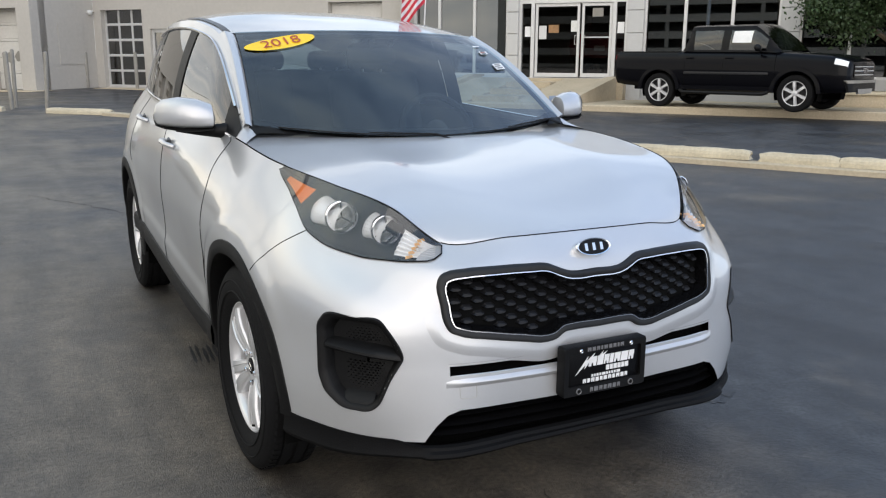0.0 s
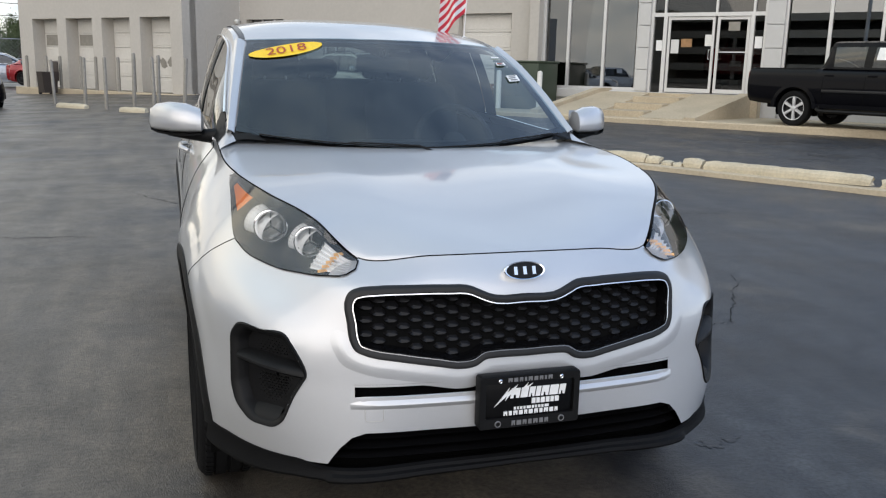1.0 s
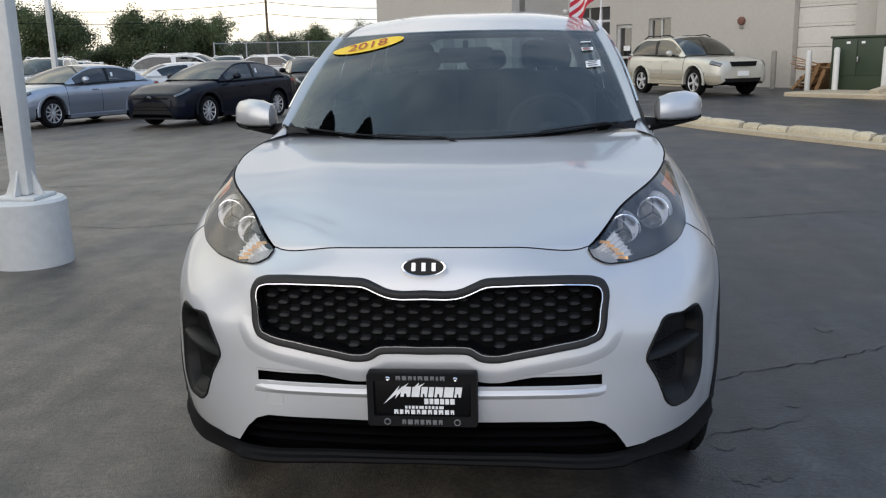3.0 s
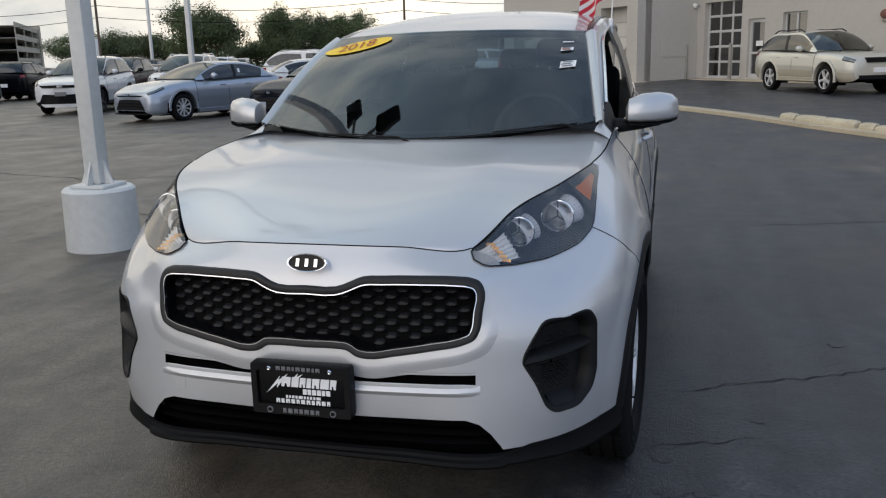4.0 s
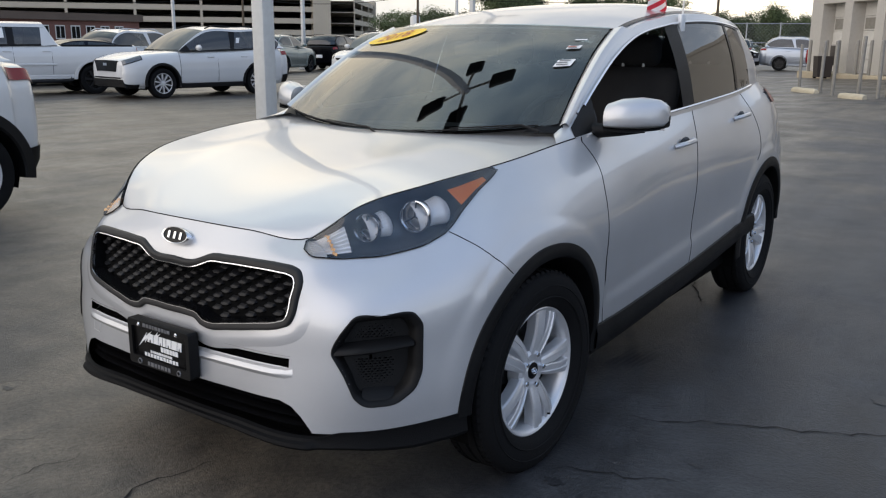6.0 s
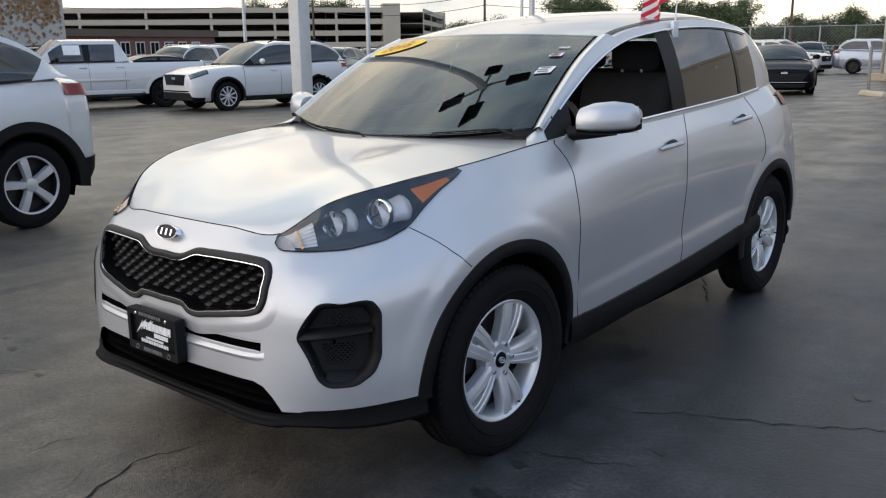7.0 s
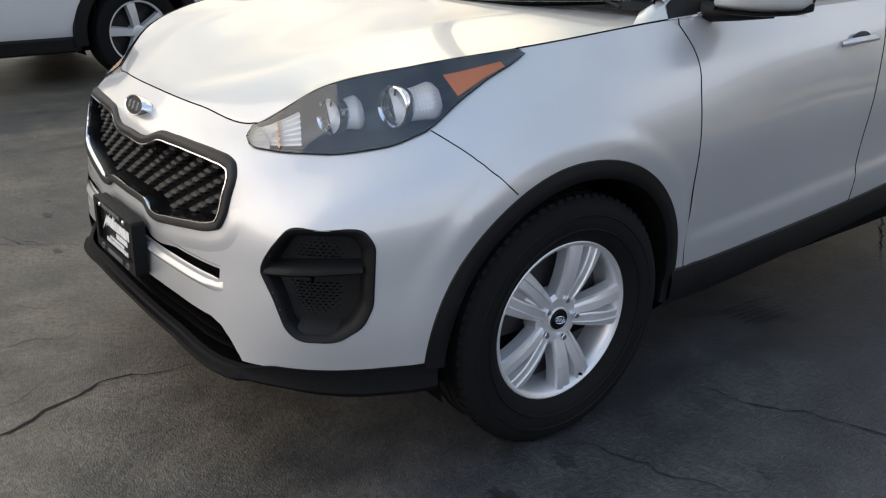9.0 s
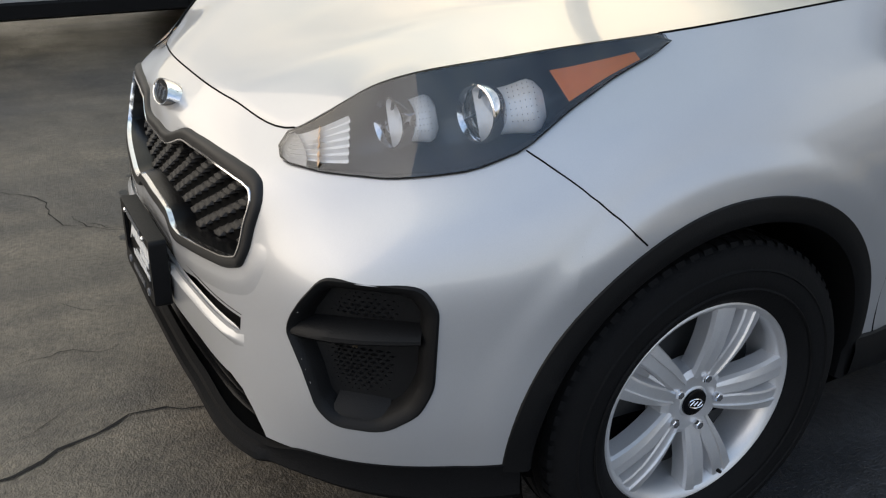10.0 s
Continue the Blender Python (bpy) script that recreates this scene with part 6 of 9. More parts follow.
# wheels
def build_wheel():
    w = new("wheel")
    bm = bmesh.new()
    R, hw = WHEEL_R, 0.093
    prof = [(-hw * 0.72, 0.222), (-hw * 0.95, 0.245), (-hw * 1.02, 0.285), (-hw * 0.98, 0.320), (-hw * 0.86, 0.338), (-hw * 0.70, R - 0.002), (-hw * 0.52, R), (-hw * 0.50, R - 0.008), (-hw * 0.44, R - 0.008), (-hw * 0.42, R), (-hw * 0.08, R), (-hw * 0.06, R - 0.008), (hw * 0.06, R - 0.008), (hw * 0.08, R), (hw * 0.42, R), (hw * 0.44, R - 0.008), (hw * 0.50, R - 0.008), (hw * 0.52, R), (hw * 0.70, R - 0.002), (hw * 0.86, 0.338), (hw * 0.98, 0.320), (hw * 1.02, 0.285), (hw * 0.95, 0.245), (hw * 0.72, 0.222)]
    lathe(bm, prof, 72, "x")
    tyre = part("tyre", bm, RUBBER, w, "black all-season tyre")
    for ring_r in (0.300, 0.262):
        bm = bmesh.new()
        lathe(bm, [(hw * 1.0, ring_r - 0.003), (hw * 1.035, ring_r), (hw * 1.0, ring_r + 0.003)], 72, "x")
        part("sidewall_rib", bm, RUBBER, tyre)
    bm = bmesh.new()          # tread blocks along the shoulders
    for k in range(72):
        a = 2 * math.pi * k / 72
        for sx in (1, -1):
            pts = [(sx * hw * 0.98, R - 0.030), (sx * hw * 0.74, R + 0.0015), (sx * hw * 0.53, R + 0.003)]
            lo = [Vector((x, math.cos(a) * r, math.sin(a) * r)) for x, r in pts]
            hi = [Vector((x, math.cos(a + 0.055) * r, math.sin(a + 0.055) * r)) for x, r in pts]
            ins = [Vector((x, math.cos(a + 0.0275) * (r - 0.012), math.sin(a + 0.0275) * (r - 0.012))) for x, r in pts]
            grid(bm, [ins, lo, hi, ins])
    tagged(part("tread", bm, RUBBER, tyre, smooth=False), kind="stuff")
    bm = bmesh.new()          # barrel and outer flange
    lathe(bm, [(-0.09, 0.222), (-0.08, 0.205), (0.03, 0.200), (0.060, 0.207), (0.067, 0.214), (0.070, 0.220), (0.067, 0.226), (0.055, 0.227)], 64, "x")
    rim = part("rim", bm, ALLOY, w, "silver alloy rim with five twin spokes")
    # disc near-black instead of steel: shade behind the spokes is in its colour
    bm = bmesh.new()
    lathe(bm, [(-0.02, 0.20), (-0.022, 0.10), (-0.02, 0.02)], 40, "x")
    part("brake_disc", bm, CABIN_DARK, rim)
    bm = bmesh.new()
    lathe(bm, [(0.0, 0.078), (0.042, 0.074), (0.050, 0.062), (0.047, 0.034), (0.050, 0.031), (0.051, 0.0005)], 40, "x")
    part("hub", bm, ALLOY, rim)
    for k in range(5):
        a = 2 * math.pi * k / 5 + math.pi / 2
        bm = bmesh.new()
        rows = []
        for i in range(7):
            t = i / 6
            r = 0.052 + (0.216 - 0.052) * t
            half = 0.031 + 0.034 * t**0.9
            slot = 0.0005 + 0.0115 * sm(0.22, 0.85, t)
            deep = 0.034 * sm(0.25, 0.55, t)
            x = 0.052 + 0.014 * math.sin(math.pi * t * 0.85) + 0.006 * t
            edge = 0.010 + 0.014 * t
            sec = [(-half, -0.045), (-half, -0.010), (-half + 0.003, -0.003), (-half + edge, 0.001), (-half + edge + 0.002, -0.003), (-slot - 0.004, -0.001), (-slot, -0.003), (-slot * 0.7, -0.003 - deep), (slot * 0.7, -0.003 - deep), (slot, -0.003), (slot + 0.004, -0.001), (half - edge - 0.002, -0.003), (half - edge, 0.001), (half - 0.003, -0.003), (half, -0.012), (half, -0.045)]
            rows.append([Vector((x + dx, r * math.cos(a) - o * math.sin(a), r * math.sin(a) + o * math.cos(a))) for o, dx in sec])
        grid(bm, rows)
        part("spoke", bm, ALLOY, rim, smooth=False)
        bm = bmesh.new()
        lathe(bm, [(0.044, 0.0105), (0.058, 0.0105), (0.062, 0.008), (0.062, 0.0005)], 6, "x", (0, 0.057 * math.cos(a), 0.057 * math.sin(a)))
        part("lug_nut", bm, CHROME, rim)
    bm = bmesh.new()
    lathe(bm, [(0.050, 0.029), (0.054, 0.028), (0.056, 0.024), (0.0555, 0.0005)], 32, "x")
    part("centre_cap", bm, GLOSS_BLACK, rim, "black centre cap")
    bm = bmesh.new()
    tube(bm, [(0.057, 0.019 * math.cos(t) , 0.010 * math.sin(t)) for t in (2 * math.pi * i / 24 for i in range(25))], 0.0012, 4, caps=False)
    for y in (-0.010, 0.0, 0.010):
        tube(bm, [(0.057, y - 0.003, -0.005), (0.057, y + 0.003, 0.005)], 0.0012, 4)
    part("cap_mark", bm, CHROME, rim)
    bm = bmesh.new()
    tube(bm, [(0.05, 0.14, -0.15), (0.075, 0.135, -0.145)], 0.004, 6)
    part("valve", bm, RUBBER, rim)
    return w


wheel = build_wheel()
wheel.parent = hero
wheel.matrix_basis = pose(0.788, AXLES[0], HUB_Z - 0.004, -18, 0, -3)
for x, y, rz, rx in ((0.762, AXLES[1], 0, 40), (-0.782, AXLES[0], 181, 25), (-0.762, AXLES[1], 180, 60)):
    w = copy_thing(wheel, pose(x, y, HUB_Z, rx if abs(rz) < 90 else -rx, 0, rz))
    w.parent = hero

# door mirrors
for s in (1, -1):
    fx = (lambda p: Vector(p)) if s > 0 else (lambda p: flip(p))
    bm = bmesh.new()
    secs, low = [], []
    for t, yy, cz, ry_, rz_ in ((0.0, 0.60, 1.140, 0.03, 0.030), (0.06, 0.60, 1.144, 0.060, 0.054), (0.3, 0.615, 1.149, 0.078, 0.066), (0.6, 0.645, 1.151, 0.078, 0.069), (0.85, 0.68, 1.151, 0.060, 0.060), (0.97, 0.70, 1.148, 0.034, 0.044), (1.0, 0.712, 1.146, 0.008, 0.012)):
        x = 0.788 + 0.203 * t
        secs.append([fx((x, yy + ry_ * math.copysign(abs(math.cos(a)) ** 0.85, math.cos(a)), cz + rz_ * (1.08 * abs(math.sin(a)) ** 0.9 if math.sin(a) > 0 else -0.62 * abs(math.sin(a)) ** 0.5))) for a in (2 * math.pi * k / 28 for k in range(28))])
        low.append([fx((x, yy + ry_ * 0.94 * math.cos(a), cz + rz_ * (-0.62 - 0.16 * (math.sin(a) < 0) * abs(math.sin(a)) ** 0.5))) for a in (math.pi + math.pi * k / 14 for k in range(15))])
    v = grid(bm, secs, close_j=True)
    bm.faces.new(v[0])
    mirror = part("door_mirror", bm, SILVER, hero, "silver door mirror")
    bm = bmesh.new()
    grid(bm, low)
    part("mirror_underside", bm, BLACK_PLASTIC, mirror, "black lower shell")
    bm = bmesh.new()
    tube(bm, [fx(p) for p in ((0.725, 0.58, 1.100), (0.77, 0.59, 1.098), (0.84, 0.615, 1.100), (0.92, 0.65, 1.106))], [0.03, 0.028, 0.020, 0.012], 10)
    part("mirror_arm", bm, BLACK_PLASTIC, mirror)
    bm = bmesh.new()
    grid(bm, [[fx((0.818 + 0.145 * i / 6, 0.694 + 0.045 * (i / 6), 1.098 + 0.105 * j / 4)) for j in range(5)] for i in range(7)])
    part("mirror_glass", bm, CHROME, mirror)
    # door handles
    for u, nm in ((7.70, "front"), (9.82, "rear")):
        bm = bmesh.new()
        c = skin(u, 4.03 if nm == "front" else 4.20)
        n = Vector((1, 0, 0.25)).normalized()
        for_h = [c + n * 0.004 + Vector((0, -0.10, -0.006)), c + n * 0.030 + Vector((0, -0.075, -0.003)), c + n * 0.036, c + n * 0.030 + Vector((0, 0.075, 0.004)), c + n * 0.004 + Vector((0, 0.10, 0.008))]
        tube(bm, [fx(p) for p in curve([tuple(p) for p in for_h], 14)], [0.009] + [0.0118] * 12 + [0.009], 8)
        handle = part("door_handle", bm, SILVER, hero)
        # flat dark oval on the skin, painted for the shade in the handle's cup
        bm = bmesh.new()
        grid(bm, [[fx(c + n * (0.0035 - 0.0 * r) + Vector((0, 0.070 * r * math.cos(a) + 0.02, 0.033 * r * math.sin(a) - 0.004))) for a in (2 * math.pi * k / 20 for k in range(20))] for r in (1.0, 0.6, 0.05)], close_j=True)
        part("handle_recess", bm, LAMP_DARK, handle)

# wipers and cowl
bm = bmesh.new()
rows = [[Vector((x, 0.225 + 0.24 * (abs(x) / 0.7) ** 2.2 + dy, 1.050 + 0.035 * (abs(x) / 0.7) ** 2 + dz)) for dy, dz in ((0.0, -0.002), (0.05, 0.004), (0.11, 0.010))] for x in (-0.7 + 1.4 * i / 28 for i in range(29))]
grid(bm, rows)
part("cowl", bm, BLACK_PLASTIC, hero)
for x0, x1, nm in ((0.62, 0.02, 1), (0.02, -0.60, 1)):
    bm = bmesh.new()
    pts = []
    for i in range(13):
        x = x0 + (x1 - x0) * i / 12
        u = abs(x) / 0.68
        p = screen(min(u, 1.0), 0.004 + 0.010 * math.sin(math.pi * i / 12))
        pts.append(Vector((x, p.y - 0.007, p.z + 0.007)))
    tube(bm, pts, 0.0030, 6)
    wiper = part("wiper", bm, BLACK_PLASTIC, hero)
    bm = bmesh.new()
    tube(bm, [pts[0] + Vector((0.02, -0.03, -0.02)), pts[1] + Vector((0, -0.008, 0.006)), pts[6] + Vector((0, -0.004, 0.006))], [0.006, 0.0038, 0.0025], 6)
    part("wiper_arm", bm, BLACK_PLASTIC, wiper)

for s in (1, -1):          # black end caps of the cowl at the foot of the pillars
    bm = bmesh.new()
    a, b, c = Vector((0.575, 0.345, 1.098)), Vector((0.715, 0.400, 1.092)), Vector((0.668, 0.470, 1.150))
    rows = []
    for i in range(7):
        f = i / 6
        rows.append([(a.lerp(b, f).lerp(a.lerp(c, f), j / 4) + Vector((0, -0.004, 0.014 * math.sin(math.pi * min(f, 0.85)) * (0.5 + 0.5 * math.sin(math.pi * j / 4))))) for j in range(5)])
    grid(bm, rows if s > 0 else [[flip(p) for p in r] for r in rows])
    part("cowl_end", bm, BLACK_PLASTIC, hero)

# cabin
bm = bmesh.new()
grid(bm, [[Vector((x, y, z - 0.03 * (x / 0.68) ** 2)) for y, z in ((0.30, 1.055), (0.55, 1.075), (0.85, 1.06), (0.98, 1.00), (1.02, 0.80), (1.0, 0.6))] for x in (-0.68 + 1.36 * i / 16 for i in range(17))])
part("dashboard", bm, CABIN_DARK, hero)
bm = bmesh.new()
box(bm, -0.72, 0.72, 0.5, 3.2, 0.36, 0.46, 0.02)
part("cabin_floor", bm, CABIN_DARK, hero)
bm = both(lambda u, v: roof(u * 0.97, v) - Vector((0, 0, 0.035)), 10, 14)
part("headliner", bm, CABIN_GREY, hero)
for s in (1, -1):
    bm = bmesh.new()
    rows = [[Vector((s * (0.80 - 0.05 * (z > 0.9) - 0.02 * (y > 1.5)), y, z)) for z in (0.42, 0.7, 0.95, 1.07 + 0.03 * (y - 0.6))] for y in (0.6, 1.2, 1.8, 2.4, 3.0)]
    grid(bm, rows)
    part("door_trim", bm, CABIN_DARK, hero)


def seat(x, y, bench=0.0):
    s_ = bmesh.new()
    w = 0.26 if not bench else bench
    box(s_, x - w, x + w, y - 0.27, y + 0.24, 0.62, 0.78, 0.05, 3)
    o = part("seat", s_, CABIN_CLOTH, hero, "dark cloth seat")
    b_ = bmesh.new()
    box(b_, x - w, x + w, -0.07, 0.07, 0.0, 0.60, 0.055, 3)
    bmesh.ops.rotate(b_, cent=(x, 0, 0), matrix=Matrix.Rotation(radians(-16), 3, "X"), verts=b_.verts)
    bmesh.ops.translate(b_, vec=(0, y + 0.22, 0.72), verts=b_.verts)
    part("seat_back", b_, CABIN_CLOTH, o)
    for hx in ((x,) if not bench else (x - 0.42, x, x + 0.42)):
        b_ = bmesh.new()
        box(b_, hx - 0.13, hx + 0.13, y + 0.375, y + 0.475, 1.30, 1.46 if not bench else 1.42, 0.045, 3)
        part("headrest", b_, CABIN_CLOTH, o)
        for px in (-0.055, 0.055):
            b_ = bmesh.new()
            tube(b_, [(hx + px, y + 0.38, 1.20), (hx + px, y + 0.395, 1.33)], 0.008, 8)
            part("headrest_post", b_, ALLOY, o)
    return o


seat(0.37, 1.42), seat(-0.37, 1.42), seat(0.0, 2.28, 0.64)
bm = bmesh.new()
WHEEL_M = Matrix.Translation((0.37, 0.98, 1.03)) @ Matrix.Rotation(radians(64), 4, "X")
tube(bm, [WHEEL_M @ Vector((0.185 * math.cos(a), 0.185 * math.sin(a), 0)) for a in (2 * math.pi * i / 40 for i in range(41))], 0.016, 8, caps=False)
for a in (radians(0), radians(180), radians(270)):
    tube(bm, [WHEEL_M @ Vector((0, 0, -0.03)), WHEEL_M @ Vector((0.18 * math.cos(a), 0.18 * math.sin(a), 0))], 0.016, 6)
lathe_v = bmesh.ops.create_uvsphere(bm, u_segments=16, v_segments=8, radius=0.06)["verts"]
bmesh.ops.transform(bm, matrix=WHEEL_M @ Matrix.Diagonal((1, 1, 0.5, 1)), verts=lathe_v)
part("steering_wheel", bm, CABIN_DARK, hero)
bm = bmesh.new()
box(bm, -0.12, 0.12, 0.90, 0.93, 1.355, 1.42, 0.015, 3)
tube(bm, [(0, 0.92, 1.41), (0, 0.90, 1.45)], 0.012, 8)
part("interior_mirror", bm, CABIN_DARK, hero)

# tail lamps
for s in (1, -1):
    bm = bmesh.new()
    rows = [[(skin(u, v) + skin_normal(u, v) * 0.008 * (1 if skin_normal(u, v).x > 0 else -1)) for v in (4.05, 4.3, 4.6)] for u in (12.0 + 1.0 * i / 10 for i in range(11))]
    grid(bm, rows if s > 0 else [[flip(p) for p in r] for r in rows])
    part("tail_lamp", bm, RED_PLASTIC, hero, "red tail lamp")

for s in (1, -1):          # black strip along the edge of the roof
    bm = bmesh.new()
    rows = []
    for i in range(31):
        v = 0.005 + 0.90 * i / 30
        rows.append([roof(u, v) + Vector((0, 0, 0.004)) for u in (0.925, 0.945, 0.965)])
    grid(bm, rows if s > 0 else [[flip(p) for p in r] for r in rows])
    part("roof_strip", bm, GLOSS_BLACK, hero)

# antenna fin
bm = bmesh.new()
grid(bm, [[Vector((x * (1 - t), 2.85 + y, 1.565 + t * 0.06)) for x, y in ((0.02, 0.10 * 1), (0.025, 0.0), (0.0, -0.10 + t * 0.12), (-0.025, 0.0), (-0.02, 0.10))] for t in (0, 0.5, 0.9)], close_j=True)
part("roof_fin", bm, SILVER, hero)


# stickers on the windscreen
def on_screen(x, v, out=0.008):
    u = min(abs(x) / hermite(SCREEN_EDGE, 3 * v)[0], 1.0)
    p = screen(u, v)
    return Vector((x, p.y - out, p.z + out * 0.8))


def screen_text(body_text, size):
    cu = bpy.data.curves.new("lettering", "FONT")
    cu.body, cu.size, cu.align_x, cu.align_y, cu.extrude = body_text, size, "CENTER", "CENTER", 0.0
    ob = bpy.data.objects.new("lettering", cu)
    scene.collection.objects.link(ob)
    bpy.context.view_layer.update()
    me = bpy.data.meshes.new_from_object(ob.evaluated_get(bpy.context.evaluated_depsgraph_get()))
    b_ = bmesh.new()
    b_.from_mesh(me)
    bpy.data.objects.remove(ob)
    bpy.data.curves.remove(cu)
    bpy.data.meshes.remove(me)
    return b_


bm = bmesh.new()
STICK_X, STICK_V, TILT_S = -0.430, 0.822, 0.60


def sticker_place(a, b, out):
    """a across, b up the glass, in metres from the sticker's middle."""
    return on_screen(STICK_X + a, STICK_V + b / 0.85 + a * TILT_S, out)


rings = [[sticker_place(0.158 * k * math.cos(t), 0.064 * k * math.sin(t), 0.009) for t in (2 * math.pi * i / 40 for i in range(40))] for k in (1.0, 0.66, 0.33, 0.02)]
grid(bm, rings, close_j=True)
sticker = part("year_sticker", bm, YELLOW_VINYL, hero, "yellow oval year sticker")
bm = screen_text("2018", 0.062)
bmesh.ops.triangulate(bm, faces=bm.faces)
for v in bm.verts:
    x, y = v.co.x * 1.42, v.co.y * 1.80
    v.co = sticker_place(x, y, 0.0125)
part("year_lettering", bm, RED_PRINT, sticker, "red numerals", smooth=False)
for x, v, w, h, m_ in ((0.528, 0.70, 0.050, 0.040, WHITE_PRINT), (0.545, 0.53, 0.062, 0.062, WHITE_PRINT), (0.525, 0.80, 0.045, 0.012, WHITE_PRINT)):
    bm = bmesh.new()
    grid(bm, [[on_screen(x + w * i, v + h * j / 0.96, 0.009) for j in (-0.5, 0, 0.5)] for i in (-0.5, 0, 0.5)])
    lab = part("screen_label", bm, m_, hero, "small white paper label")
    for k in range(3 if h > 0.02 else 0):
        bm = bmesh.new()
        grid(bm, [[on_screen(x + w * (i - 0.1 * (k % 2)), v + (h * (0.3 - 0.3 * k) + 0.004 * j) / 0.96, 0.0115) for j in (-1, 1)] for i in (-0.35, 0.0, 0.3)])
        part("label_bar", bm, (GREY_PRINT, RED_PRINT, GREY_PRINT)[k] if h < 0.05 else GREY_PRINT, lab)

# clip-on flag over the rear side window
CLOTH_RED = material("flag_red", (0.55, 0.03, 0.05), 0.8, spread=0.1)
CLOTH_WHITE = material("flag_white", (0.78, 0.76, 0.74), 0.8, spread=0.05)
CLOTH_BLUE = material("flag_blue", (0.03, 0.04, 0.16), 0.8, spread=0.1)
foot = flank(4.42, 0.93)
flag = thing("clip_on_flag", pose(foot.x + 0.014, foot.y, foot.z), "small striped red, white and blue flag on a white clip pole", "flag")
bm = bmesh.new()
box(bm, -0.012, 0.008, -0.028, 0.028, -0.05, 0.03, 0.004)
part("window_clip", bm, WHITE_PRINT, flag)
bm = bmesh.new()
tube(bm, [(0.0, 0.0, 0.02), (0.012, -0.004, 0.26), (0.02, -0.01, 0.50)], 0.0045, 8)
part("flag_pole", bm, WHITE_PRINT, flag)


def cloth(a, b):
    """a along the fly, b down the hoist: a limp flag hanging from its pole."""
    top = Vector((0.018, -0.01, 0.49)).lerp(Vector((0.006, -0.003, 0.16)), b)
    fold = 0.030 * math.sin(a * 9 + b * 1.5) * min(1, a * 3)
    return top + Vector((-0.16 * a + fold * 0.5, -0.02 * a + fold, -0.17 * a**1.1))


for k in range(13):
    bm = bmesh.new()
    a0 = 0.42 if k < 7 else 0.0
    grid(bm, [[cloth(a0 + (1 - a0) * i / 16, (k + j) / 13) for j in (0, 0.5, 1)] for i in range(17)])
    part("stripe", bm, CLOTH_RED if k % 2 == 0 else CLOTH_WHITE, flag)
bm = bmesh.new()
grid(bm, [[cloth(0.42 * i / 8, 7 / 13 * j / 6) for j in range(7)] for i in range(9)])
canton = part("canton", bm, CLOTH_BLUE, flag, "blue canton with white dots")
bm = bmesh.new()
for i in range(5):
    for j in range(4):
        c = cloth(0.05 + 0.075 * i, 0.06 + 0.12 * j)
        for side_ in (-0.003, 0.003):
            vs_ = [bm.verts.new(c + Vector((side_ * 0.5 + 0.006 * math.cos(t), side_, 0.006 * math.sin(t)))) for t in (0, 1.57, 3.14, 4.71)]
            bm.faces.new(vs_)
tagged(part("stars", bm, CLOTH_WHITE, canton), kind="stuff")


# ---- the other vehicles ----
HEAD_GLASS = material("lamp_glass", (0.11, 0.115, 0.12), 0.15, 0.2, spread=0.4, fine=40.0, coat=1.0)
RIM_DARK = material("rim_dark", (0.018, 0.018, 0.020), 0.4, 0.3)
WHITE_CAR = car_paint("white_paint", (0.60, 0.60, 0.59), 0.0, 0.25, 0.02)
BLACK_CAR = car_paint("black_paint", (0.0025, 0.0025, 0.004), 0.0, 0.25, 0.1, 0.10, 0.10)
NAVY_CAR = car_paint("dark_blue_paint", (0.004, 0.006, 0.013), 0.0, 0.25, 0.1, 0.14, 0.12)
GREY_CAR = car_paint("grey_blue_paint", (0.36, 0.40, 0.46), 0.6, 0.3, 0.05)
PEARL_CAR = car_paint("pearl_paint", (0.54, 0.52, 0.45), 0.2, 0.3, 0.03)
GREEN_CAR = car_paint("green_grey_paint", (0.16, 0.20, 0.19), 0.6, 0.3, 0.05)
RED_CAR = car_paint("red_paint", (0.30, 0.015, 0.02), 0.3, 0.25, 0.05)
GOLD_CLAD = material("tan_cladding", (0.40, 0.36, 0.28), 0.5)


